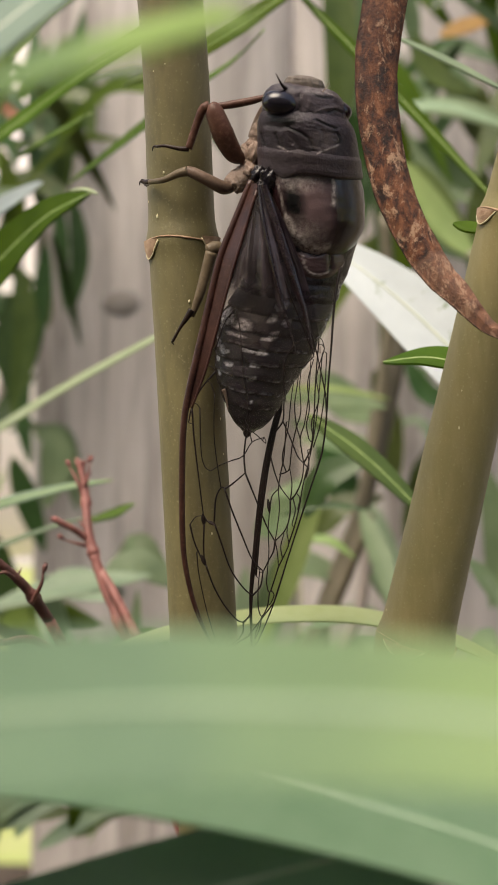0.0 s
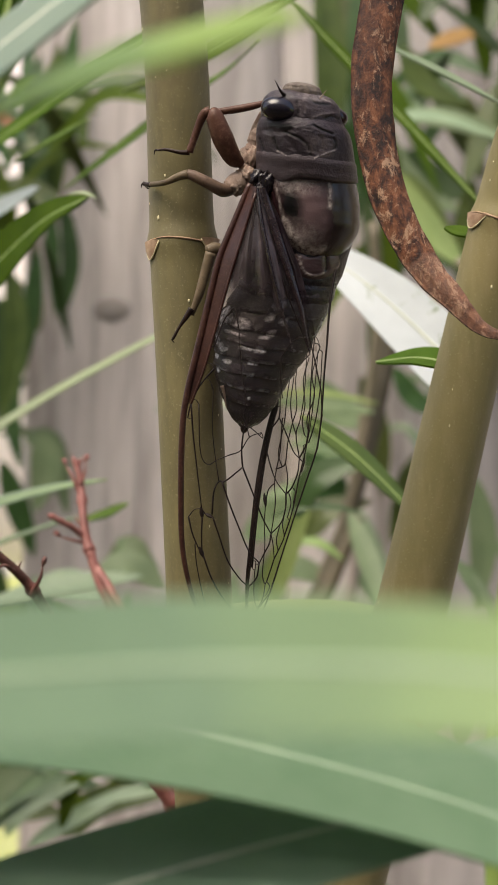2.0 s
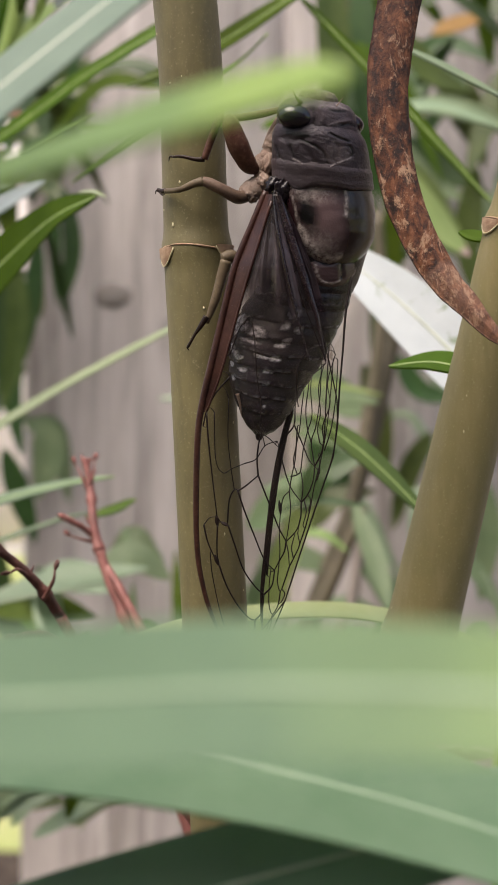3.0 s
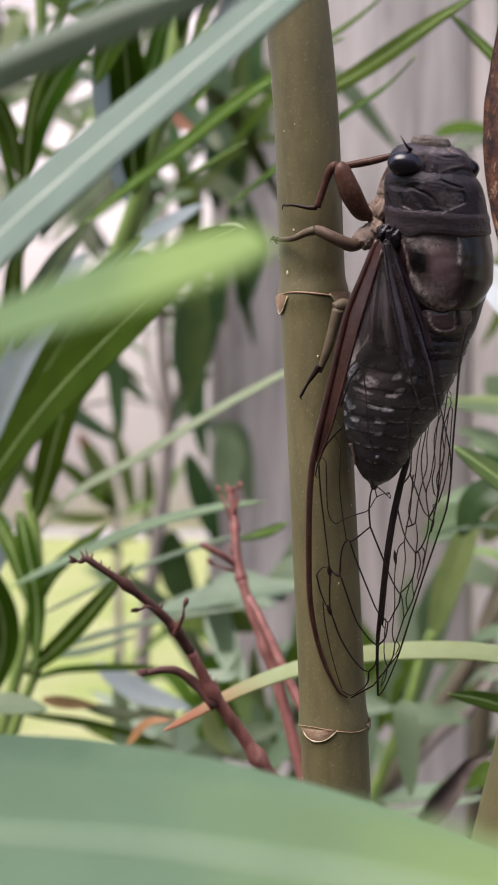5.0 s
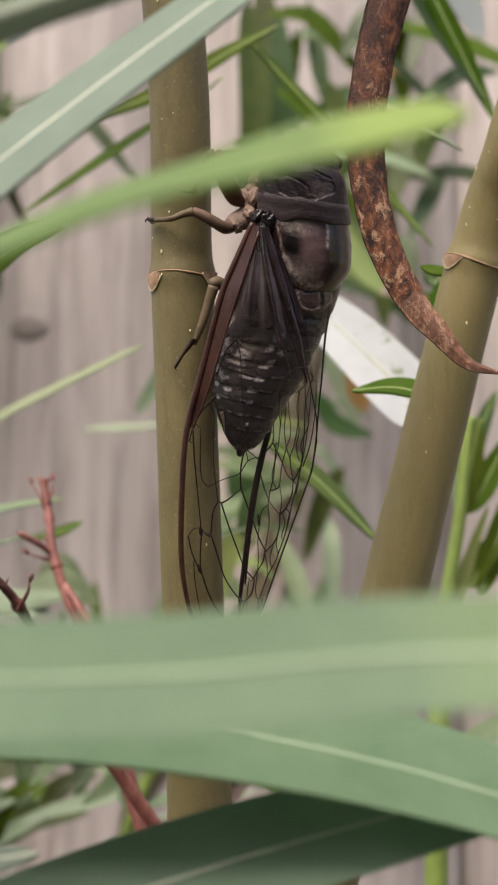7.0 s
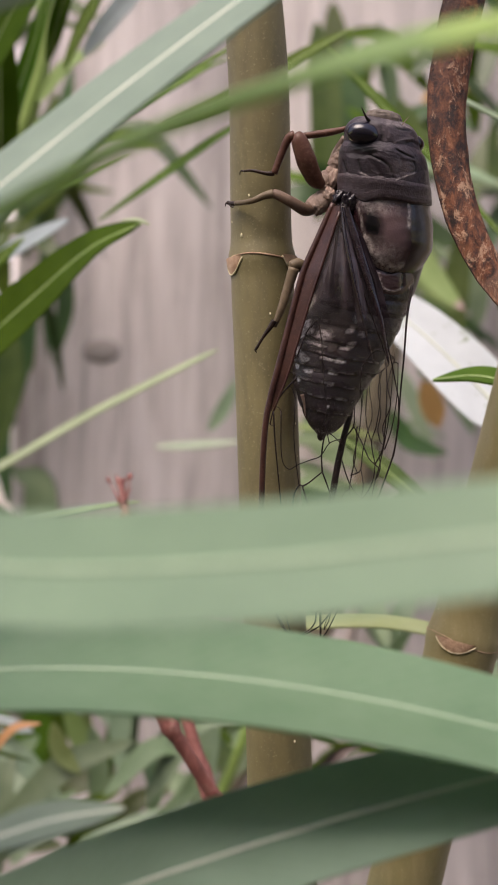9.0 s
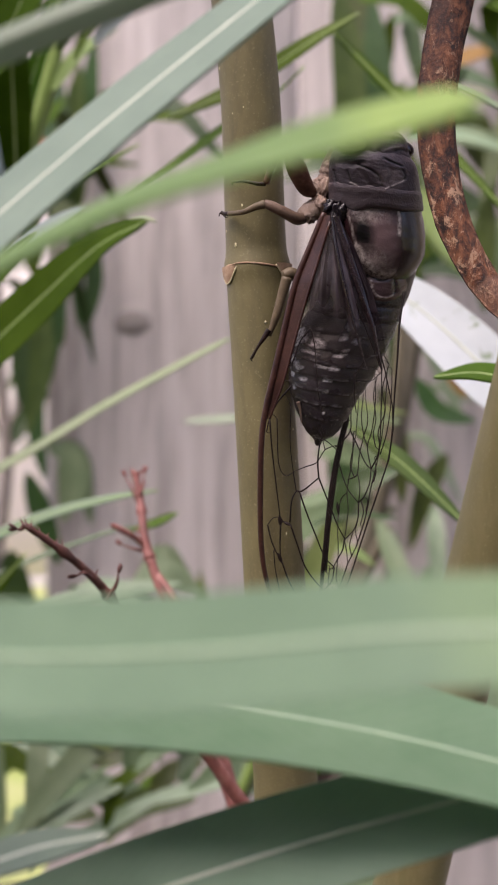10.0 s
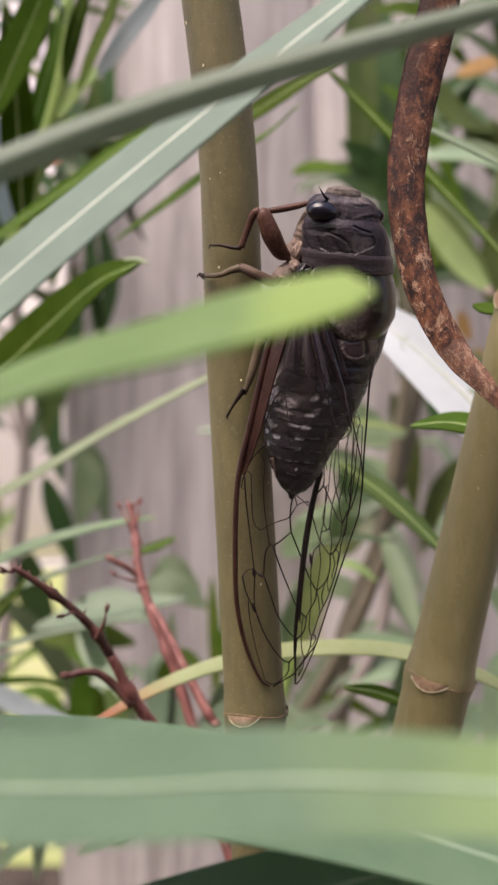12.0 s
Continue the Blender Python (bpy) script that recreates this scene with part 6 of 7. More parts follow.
C_PRON = marked_material("cicada pronotum", (0.036, 0.026, 0.033), (0.004, 0.003, 0.004), (0.45, 0.39, 0.38), (0.072, 0.053, 0.06), 0.36, 1.0, 0.4, 0.0002)
C_MESO = marked_material("cicada back", (0.026, 0.011, 0.013), (0.003, 0.002, 0.003), (0.56, 0.49, 0.45), (0.125, 0.08, 0.082), 0.18, 0.35, 0.7, 0.00016)
C_ABD = marked_material("cicada abdomen", (0.011, 0.0075, 0.0115), (0.0015, 0.001, 0.0015), (0.8, 0.81, 0.9), (0.026, 0.018, 0.027), 0.2, 0.8, 0.7, 0.0003)


def membrane_material():
    """Clear, slightly smoky film: mostly see-through, with a thin gloss."""
    m = Mat("cicada wing membrane", 0.16, 0.6)
    o = m.coords()
    m.color(m.ramp(m.noise(o, 900.0, 4), (0.3, (0.06, 0.052, 0.048)), (0.7, (0.12, 0.105, 0.095))))
    m.bump(m.noise(o, 1400.0, 3), 0.6, 0.0003)
    clear = m.n("BsdfTransparent")
    clear.inputs[0].default_value = (0.96, 0.945, 0.92, 1)
    ms = m.n("MixShader")
    ms.inputs[0].default_value = 0.07
    m.link(clear.outputs[0], ms.inputs[1])
    m.link(m.b.outputs[0], ms.inputs[2])
    m.link(ms.outputs[0], m.t.nodes["Material Output"].inputs[0])
    return m.m


C_FILM = membrane_material()

CICADA_AT = Matrix(((0.997435, -0.071166, 0.007709, 0.002430), (0.071495, 0.995741, -0.058209, 0.120000), (-0.003533, 0.058611, 0.998275, 0.620670), (0, 0, 0, 1)))
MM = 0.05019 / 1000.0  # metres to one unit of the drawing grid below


def C(x, y, w):
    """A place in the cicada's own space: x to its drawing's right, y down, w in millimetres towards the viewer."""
    k = 1.0 - w * 0.001 / 0.11391
    return Vector(((x - 441) * k * MM - (540 - 441) * MM, -w * 0.001, -(y - 784) * k * MM + (500 - 784) * MM))


SPINE_Y = [165, 205, 260, 340, 420, 500, 600, 690, 790]
SPINE_X = [547, 545, 549, 556, 560, 541, 486, 456, 443]
SPINE_W = [2.6, 1.6, 0.4, -1.2, -2.0, -2.7, -3.0, -3.2, -3.3]
AXIS = (C(444, 790, -3.3) - C(553, 165, 2.6)).normalized()
TOWARD = Vector((math.sin(radians(27)), -math.cos(radians(27)), 0.0))
DORSAL = (TOWARD - AXIS * TOWARD.dot(AXIS)).normalized()
LEFT = AXIS.cross(DORSAL)
if LEFT.x > 0:
    LEFT = -LEFT


LEVEL = Vector((LEFT.x, LEFT.y, 0.0)).normalized()


def spine_at(y):
    return C(interp(y, SPINE_Y, SPINE_X), y, interp(y, SPINE_Y, SPINE_W))


def on_body(y, ang, a, bu, bd, lift=0.0):
    """A point of the body's skin: ang 0 is the ridge of the back, positive to the cicada's left side."""
    c, s = math.cos(ang), math.sin(ang)
    side = LEVEL.lerp(LEFT, interp(y, [430, 560], [0, 1])).normalized()
    return spine_at(y) + side * (s * (a + lift)) + DORSAL * (c * ((bu if c > 0 else bd) + lift))


def drawn(p):
    """Back from the cicada's space to the drawing grid."""
    k = 1.0 + p.y / 0.11391
    return 441 + (p.x + 99 * MM) / (k * MM), 784 - (p.z + 284 * MM) / (k * MM)


def on_skin(x, y, dims):
    """The (height, angle) of the skin that shows at x, y of the drawing."""
    best, yy, ang = 1e9, y, 0.0
    for a0 in np.linspace(-1.5, 1.6, 63):
        y1 = y
        for _ in range(3):
            a, bu, bd = dims(y1)
            gx, gy = drawn(on_body(y1, float(a0), a / 1000, bu / 1000, bd / 1000))
            y1 += y - gy
        d = abs(gx - x) + 0.3 * abs(gy - y)
        if d < best:
            best, yy, ang = d, y1, float(a0)
    return yy, ang


def traced(lines, dims):
    return [[on_skin(x, y, dims) for x, y in pts] for pts in lines]


def loft(rows, seg=40, cap=True, bulge=None, relief=None, mark=None):
    """rows of (y, a, b_up, b_down) in millimetres; relief(y, angle) raises the skin in mm, mark(y, angle) gives its pigment."""
    bm = bmesh.new()
    layer = bm.verts.layers.float_color.new("mark") if mark else None
    rings = []
    for y, a, bu, bd in rows:
        ring = []
        for j in range(seg):
            ang = 2 * math.pi * j / seg
            if ang > math.pi:
                ang -= 2 * math.pi
            yy = y + (bulge(ang, y) if bulge else 0.0)
            v = bm.verts.new(on_body(yy, ang, a / 1000, bu / 1000, bd / 1000, relief(y, ang) / 1000 if relief else 0.0))
            if mark:
                v[layer] = (*mark(y, ang), 1.0)
            ring.append(v)
        rings.append(ring)
    for p, q in zip(rings, rings[1:]):
        for j in range(seg):
            bm.faces.new((p[j], p[(j + 1) % seg], q[(j + 1) % seg], q[j]))
    if cap:
        bm.faces.new(rings[0][::-1])
        bm.faces.new(rings[-1])
    return bm


def groove_field(lines, wide, unit=90.0):
    """How near (y, angle) lies to any of the polylines: 1 on it, fading over wide."""
    segs = []
    for pts in lines:
        sp = spline([Vector((p[0], p[1] * unit, 0)) for p in pts], 8 * (len(pts) - 1))
        segs += [(a, b) for a, b in zip(sp, sp[1:])]

    def field(y, ang):
        p, best = Vector((y, ang * unit, 0)), 1e9
        for a, b in segs:
            d = b - a
            u = min(max((p - a).dot(d) / max(d.length_squared, 1e-9), 0.0), 1.0)
            best = min(best, (p - a - d * u).length_squared)
        return math.exp(-best / (wide * wide))

    return field


def blob(y, ang, y0, a0, ry, ra, soft=0.35):
    d = math.hypot((y - y0) / ry, (ang - a0) / ra) + 0.25 * noise.noise(Vector((y * 0.09, ang * 9, y0)))
    return min(max((1.0 + soft - d) / (2 * soft), 0.0), 1.0)


def smooth_rows(keys, step):
    """Rows every step units down the body, through the keys with no kinks."""
    ys = np.array([k[0] for k in keys], float)
    n = max(2, int(round((ys[-1] - ys[0]) / step)))
    out = [np.linspace(ys[0], ys[-1], n + 1)]
    for c in range(1, len(keys[0])):
        v = np.array([k[c] for k in keys], float)
        slope = np.gradient(v, ys)
        k = np.clip(np.searchsorted(ys, out[0], "right") - 1, 0, len(ys) - 2)
        h = ys[k + 1] - ys[k]
        u = (out[0] - ys[k]) / h
        out.append((2 * u**3 - 3 * u**2 + 1) * v[k] + (u**3 - 2 * u**2 + u) * h * slope[k] + (3 * u**2 - 2 * u**3) * v[k + 1] + (u**3 - u**2) * h * slope[k + 1])
    return [tuple(float(c[q]) for c in out) for q in range(n + 1)]


def ball(center, rx, ry, rz, seg=20, rugged=0.0):
    """An ellipsoid laid along the cicada's left, back and length."""
    bm = bmesh.new()
    bmesh.ops.create_uvsphere(bm, u_segments=seg, v_segments=seg // 2 + 2, radius=1.0)
    if rugged:
        for v in bm.verts:
            v.co *= 1 + rugged * noise.noise(v.co * 2.1 + center * 3000) + 0.5 * rugged * noise.noise(v.co * 5.3 + center * 2000)
    m = Matrix((LEFT * rx, DORSAL * ry, AXIS * rz)).transposed().to_4x4()
    m.translation = center
    bmesh.ops.transform(bm, matrix=m, verts=bm.verts)
    return bm


def dims_from(keys):
    ys = [k[0] for k in keys]
    return lambda y: tuple(interp(y, ys, [k[c] for k in keys]) for c in (1, 2, 3))


def grid_tube(bm, pts, r0, r1, seg=8, n=16):
    sp = spline([C(*p) for p in pts], n)
    add_tube(bm, sp, [r0 + (r1 - r0) * k / n for k in range(n + 1)], seg)


def build_cicada():
    root = tagged(new("cicada"), "dark brown cicada clinging head up to the stem, wings folded", "insect")
    root.matrix_world = CICADA_AT
    # head: broad between the eyes, blunt face
    hk = [(177, 1.7, 1.1, 1.2), (181, 2.6, 1.7, 1.9), (190, 3.3, 2.4, 2.6), (205, 3.75, 2.9, 3.1), (225, 3.9, 3.2, 3.4), (248, 4.1, 3.5, 3.5)]
    hd = dims_from(hk)
    hf = groove_field(traced([[(530, 241), (545, 236), (560, 226)], [(536, 196), (540, 212), (530, 232)], [(560, 190), (572, 198), (592, 200)], [(586, 226), (600, 222), (612, 226)]], hd), 2.4)
    hr = groove_field(traced([[(533, 244), (555, 230), (578, 219), (600, 216)], [(548, 190), (553, 206), (546, 224)], [(575, 186), (585, 192), (600, 197)]], hd), 1.8)
    part("head", loft(smooth_rows(hk, 2), 110, True, None, lambda y, a: -0.1 * hf(y, a) + 0.07 * hr(y, a) + 0.03 * noise.noise(Vector((y * 0.25, a * 9, 0))),
         lambda y, a: (hf(y, a), 0.25 * hr(y, a) + 0.35 * blob(y, a, 186, -0.1, 8, 0.5), 0.7 * blob(y, a, 205, 0.05, 18, 0.7))), C_PRON, root)
    # ridged plate between the eyes
    fp = loft(smooth_rows([(161, 0.7, 0.6, 0.8), (164, 1.3, 1.1, 1.3), (171, 1.65, 1.5, 1.7), (184, 1.8, 1.8, 1.9)], 1.5), 60, True, None,
              lambda y, a: 0.06 * math.sin(a * 13) * min(1, (y - 161) / 6) + 0.05 * noise.noise(Vector((y * 0.3, a * 3, 1))))
    part("face_plate", fp, C_PALE, root, "pale ridged face plate")
    for s, grow, up in ((1, 1.05, 0.0012), (-1, 0.8, 0.0008)):
        c = spine_at(216) + LEVEL * (s * 0.0029) + DORSAL * up
        part("eye", ball(c, 0.00165 * grow, 0.0014 * grow, 0.00112 * grow, 32), C_EYE, root, "glossy black bulging eye")
        part("eye_socket", ball(spine_at(220) + LEVEL * (s * 0.0027) + DORSAL * (up - 0.0003), 0.0015, 0.0013, 0.00125, 24), C_PRON, root)
    bm = bmesh.new()
    grid_tube(bm, [(513, 184, 4.4), (506, 176, 4.8), (496, 157, 5.3)], 0.0002, 0.00002)
    part("antenna", bm, C_CLAW, root)
    bm = bmesh.new()
    grid_tube(bm, [(578, 190, 4.4), (584, 182, 4.6), (590, 174, 4.8)], 0.00006, 0.00002)
    part("antenna", bm, C_SIDE, root)
    # pronotum: fine grooves, pale rim, then its smooth collar
    pk = [(226, 3.7, 3.2, 3.0), (236, 4.15, 3.65, 3.2), (246, 4.4, 3.92, 3.4), (262, 4.58, 4.12, 3.6), (285, 4.68, 4.24, 3.7), (300, 4.74, 4.32, 3.8)]
    pd = dims_from(pk)
    pf = groove_field(traced([[(512, 250), (526, 256), (540, 262), (557, 273)], [(566, 239), (582, 246), (600, 254)], [(496, 262), (497, 276), (503, 286)], [(557, 273), (563, 287), (560, 298)],
                              [(604, 262), (608, 274), (604, 284)], [(470, 262), (474, 280), (480, 296)]], pd), 2.3)
    soft = groove_field(traced([[(476, 246), (500, 251), (528, 247)], [(520, 262), (530, 276), (540, 292)], [(575, 252), (580, 268), (574, 288)]], pd), 5.0)
    rf = groove_field(traced([[(499, 285), (510, 291), (522, 296), (544, 302), (559, 301)], [(567, 299), (585, 292), (605, 282)]], pd), 1.3)
    # mark darkens the grooves and paints the shadow under the eye
    part("pronotum", loft(smooth_rows(pk, 1.3), 170, True, None, lambda y, a: -0.13 * pf(y, a) - 0.1 * soft(y, a) + 0.05 * rf(y, a) + 0.028 * noise.noise(Vector((y * 0.2, a * 8, 4))),
         lambda y, a: (min(1.0, 1.1 * pf(y, a) + 0.25 * soft(y, a) + blob(y, a, 246, 0.95, 5, 0.35)), min(1.0, 1.2 * rf(y, a) + 0.14 * blob(y, a, 276, 0.15, 16, 0.3)), blob(y, a, 276, 0.12, 18, 0.3) * 0.9 + 0.3 * soft(y, a))), C_PRON, root, "grooved front shield")
    ck = [(293, 4.66, 4.24, 3.8), (297, 4.76, 4.35, 3.8), (318, 4.84, 4.44, 3.9), (330, 4.88, 4.46, 3.9), (334, 4.84, 4.4, 3.9), (337, 4.6, 4.2, 3.9)]

    def collar_edge(a, y):
        u = (y - 293) / 44
        return u * (13 * math.exp(-(((a - 0.98) / 0.24) ** 2)) + 2.5 * math.exp(-(((a + 0.1) / 0.2) ** 2)) - 3)

    part("collar", loft(smooth_rows(ck, 1.5), 120, True, collar_edge,
         lambda y, a: 0.02 * noise.noise(Vector((a * 2, y * 0.7, 0))) + 0.008 * noise.noise(Vector((a * 9, y * 0.2, 5))),
         lambda y, a: (0.35 * max(0.0, noise.noise(Vector((a * 3, y * 0.5, 2)))), 0.12 * max(0.0, noise.noise(Vector((a * 5, y * 0.7, 6)))) + 0.25 * max(0.0, 1 - abs(y - 332) / 2.5), 0.7)), C_PRON, root, "smooth grey brown collar")
    # mesonotum: glossy dome, black side patch, brown middle, dusty rear rim; ridge highlight and satin sheen painted
    # pale
    mk = [(320, 4.6, 3.9, 3.7), (345, 4.85, 4.2, 3.9), (385, 4.92, 4.5, 4.0), (425, 4.65, 4.35, 4.0), (452, 4.1, 3.85, 3.9), (470, 3.3, 3.15, 3.7), (480, 2.5, 2.5, 3.5)]
    md = dims_from(mk)
    mf = groove_field(traced([[(594, 340), (598, 362), (596, 388)]], md), 3.0)
    me_ = groove_field(traced([[(500, 352), (502, 368), (512, 402), (518, 414)], [(648, 350), (650, 372), (648, 396)]], md), 1.8)
    ef = groove_field(traced([[(518, 414), (526, 434), (534, 448), (545, 460), (566, 468), (584, 463)]], md), 7.0)
    (dy, da), (by, ba_), (cy, ca) = [on_skin(x, y, md) for x, y in ((526, 384), (560, 410), (622, 400))]
    part("mesonotum", loft(smooth_rows(mk, 2), 140, True, None, lambda y, a: 0.04 * mf(y, a) + 0.08 * ef(y, a) + 0.05 * noise.noise(Vector((y * 0.06, a * 3, 8))),
         lambda y, a: (blob(y, a, dy, da, 32, 0.2, 0.5) + 0.75 * blob(y, a, cy, ca, 62, 0.3), min(1.0, 0.9 * mf(y, a) + 0.8 * me_(y, a) + ef(y, a) * (1.1 + 0.4 * noise.noise(Vector((y * 0.2, a * 12, 1)))) + 0.4 * blob(y, a, 346, da - 0.1, 16, 0.4, 0.6) + 0.4 * blob(y, a, 440, ba_ + 0.1, 24, 0.3, 0.6)),
                       0.95 * blob(y, a, by, ba_, 75, 0.4, 0.5))), C_MESO, root, "glossy dark brown back shield")
    # raised cross behind the shield
    xk = [(452, 2.9, 3.0, 3.0), (464, 3.6, 3.3, 3.2), (480, 3.95, 3.42, 3.4), (497, 3.9, 3.36, 3.4), (506, 3.6, 3.2, 3.4), (513, 3.0, 2.8, 3.2)]
    xd = dims_from(xk)
    xf = groove_field(traced([[(545, 470), (562, 476), (580, 470)], [(589, 470), (592, 484), (590, 500)]], xd), 3.0)
    xr = groove_field(traced([[(541, 480), (545, 496), (556, 506), (572, 509), (586, 505)]], xd), 2.0)
    def ridge_edge(a, y):
        return (y - 452) / 61 * (3 - 16 * min(abs(a) / 0.75, 1.6) ** 2)

    part("cross_ridge", loft(smooth_rows(xk, 1.3), 100, True, ridge_edge, lambda y, a: -0.16 * xf(y, a) + 0.08 * xr(y, a) + 0.05 * noise.noise(Vector((y * 0.2, a * 6, 2))),
         lambda y, a: (xf(y, a), 0.9 * xr(y, a), 0.55)), C_MESO, root, "brown cross shaped ridge")
    part("hind_back", loft(smooth_rows([(470, 4.0, 2.6, 3.4), (490, 4.3, 2.9, 3.6), (520, 4.4, 3.3, 3.9), (548, 4.62, 3.55, 4.1), (556, 4.6, 3.5, 4.1)], 3), 80, True, None,
         lambda y, a: 0.05 * noise.noise(Vector((y * 0.12, a * 5, 6))) - 0.12 * math.exp(-(((y - 520) / 3) ** 2))), C_HEAD, root)
    # flanks and belly side of the thorax
    tk = [(240, 3.0, 2.0, 3.4), (300, 4.2, 2.4, 4.2), (360, 4.5, 2.8, 4.6), (430, 4.6, 3.2, 4.6), (500, 4.5, 3.0, 4.2), (540, 4.4, 2.8, 3.8)]
    part("thorax", loft(smooth_rows(tk, 10), 48, True, None, lambda y, a: 0.15 * noise.noise(Vector((y * 0.05, a * 3, 2)))), C_HEAD, root)
    bm = bmesh.new()
    add_tube(bm, spline([C(472, 228, -0.3), C(464, 252, -0.9), C(456, 280, -1.3), C(450, 306, -1.5), C(443, 330, -1.6), C(430, 348, -1.6)], 60),
             [interp(k / 60, [0, 0.3, 0.6, 0.85, 1], [0.0003, 0.0006, 0.00085, 0.0009, 0.0006]) * (1 + 0.3 * noise.noise(Vector((k * 0.22, 3, 1)))) for k in range(61)], 24, wob=0.22)
    part("flank", bm, C_SIDE, root, "craggy pinkish tan side of the body")
    for x, y, w, rx, ry, rz in ((484, 236, 1.6, 0.35, 0.4, 0.35), (455, 296, -0.7, 0.5, 0.6, 1.0), (447, 328, -0.8, 0.6, 0.7, 0.7), (424, 352, -1.4, 0.7, 0.8, 0.7)):
        part("flank_plate", ball(C(x, y, w), rx * 1e-3, ry * 1e-3, rz * 1e-3, 28, 0.4), C_SIDE, root, "craggy tan plate above the leg")
    for x, y, w, r in ((466, 336, 1.0, 0.75), (482, 343, 2.0, 0.8), (474, 356, 2.0, 0.6)):
        part("wing_hinge", ball(C(x, y, w), r * 1e-3, r * 0.7e-3, r * 1.2e-3, 28, 0.45), C_HEAD, root, "glossy black wing joint")
    # abdomen: overlapping rings; pale spots and ring edges paint waxy bloom and white glints
    ak = [(500, 3.9, 2.7, 3.8), (540, 4.5, 3.4, 4.1), (590, 4.75, 3.8, 4.1), (640, 4.45, 3.75, 3.9), (690, 3.65, 3.1, 3.2), (730, 2.75, 2.45, 2.4), (760, 1.95, 1.8, 1.7), (776, 1.3, 1.2, 1.1), (784, 0.6, 0.6, 0.6)]
    ad = dims_from(ak)
    cuts = [502, 545, 580, 610, 636, 662, 688, 714, 742, 784]
    glints = [(396, 588, 15, 0.18), (385, 594, 10, 0.1), (414, 592, 9, 0.1), (440, 600, 9, 0.16), (490, 617, 5, 0.07), (488, 590, 5, 0.09), (506, 566, 8, 0.1), (516, 596, 7, 0.07), (560, 540, 5, 0.05), (530, 528, 8, 0.06),
              (384, 630, 8, 0.1), (386, 660, 5, 0.09), (424, 618, 3, 0.24), (405, 646, 4, 0.14), (446, 646, 3, 0.16), (410, 668, 3, 0.14), (480, 624, 3, 0.1), (470, 648, 4, 0.14), (395, 686, 5, 0.1), (455, 672, 4, 0.1), (452, 694, 3, 0.08), (452, 733, 3, 0.035), (402, 640, 6, 0.08)]
    wax_glints = [(*on_skin(x, y, ad), ry, ra) for x, y, ry, ra in glints]
    for k, (y0, y1) in enumerate(zip(cuts, cuts[1:])):
        rows = []
        for q in range(13):
            u = q / 12
            y = y0 - 4 + (y1 - y0 + 6) * u
            a, bu, bd = ad(y)
            g = 1.0 + 0.045 * math.sin(math.pi * min(u * 0.6, 1)) - (0.05 * max(0.0, (u - 0.86) / 0.14) ** 2)
            rows.append((y, a * g, bu * g, bd * g))
        ph = k * 1.7
        part("abdomen_ring", loft(rows, 90, True, lambda a, y: -5 * (1 - math.cos(a)) * 0.5 + 1.2 * math.sin(a * 5 + ph),
             lambda y, a: 0.05 * noise.noise(Vector((y * 0.12, a * 7, ph))),
             lambda y, a: (0.7 * max(0.0, 1 - abs(y - y0) / 6), min(1.0, 1.2 * sum(blob(y, a, *w, 0.2) for w in wax_glints) + 0.8 * max(0.0, 1 - abs(y - y1 + 4) / 3) * max(0.0, noise.noise(Vector((a * 5, ph, 3))) + 0.1)),
                           0.6 + 0.5 * noise.noise(Vector((y * 0.05, a * 3, ph))))), C_ABD, root)
    part("tail_tip", ball(spine_at(786), 0.0004, 0.0004, 0.0006, 12), C_CLAW, root)
    bm = bmesh.new()
    grid_tube(bm, [(402, 712, -1.2), (407, 730, -1.5), (410, 752, -1.9)], 0.0002, 0.00004)
    part("side_flap", bm, C_SIDE, root)

    # legs
    def leg(label, segs, claws):
        lg = new("leg")
        lg.parent = root
        lg["label"] = label
        for name, pts, rr, mat in segs:
            bm = bmesh.new()
            sp = spline([C(*p) for p in pts], 20)
            add_tube(bm, sp, [interp(k / 20, np.linspace(0, 1, len(rr)), rr) * 1e-3 for k in range(21)], 14, wob=0.03)
            part(name, bm, mat, lg)
        for pts in claws:
            bm = bmesh.new()
            grid_tube(bm, pts, 0.00013, 0.00003)
            part("claw", bm, C_CLAW, lg)
        return lg

    leg("reddish brown fore leg with a thick thigh", [
        ("coxa", [(448, 292, -1.6), (440, 300, -1.4), (430, 303, -1.2)], [0.9, 0.85, 0.6], C_SIDE),
        ("femur", [(436, 306, -1.2), (420, 296, -0.6), (402, 262, 0.2), (386, 222, 0.6), (378, 213, 0.6)], [0.5, 0.85, 1.0, 0.8, 0.45], C_LEG),
        ("tibia", [(378, 213, 0.6), (366, 220, 0.4), (354, 250, -0.1), (341, 288, -0.5)], [0.5, 0.42, 0.36, 0.34], C_LEG),
        ("tarsus", [(341, 288, -0.5), (325, 288, -0.4), (300, 283, -0.6), (284, 284, -1.2)], [0.26, 0.2, 0.15, 0.1], C_CLAW)],
        [[(286, 284, -1.2), (279, 284, -1.4), (277, 292, -1.6)]])
    leg("thin reddish brown far fore leg", [
        ("femur", [(392, 214, 0.3), (420, 210, 0.2), (452, 204, 0.2), (478, 197, 0.2)], [0.3, 0.36, 0.34, 0.25], C_LEG),
        ("coxa", [(474, 214, 0.2), (462, 240, -0.9), (455, 268, -1.6)], [0.25, 0.35, 0.5], C_SIDE)], [])
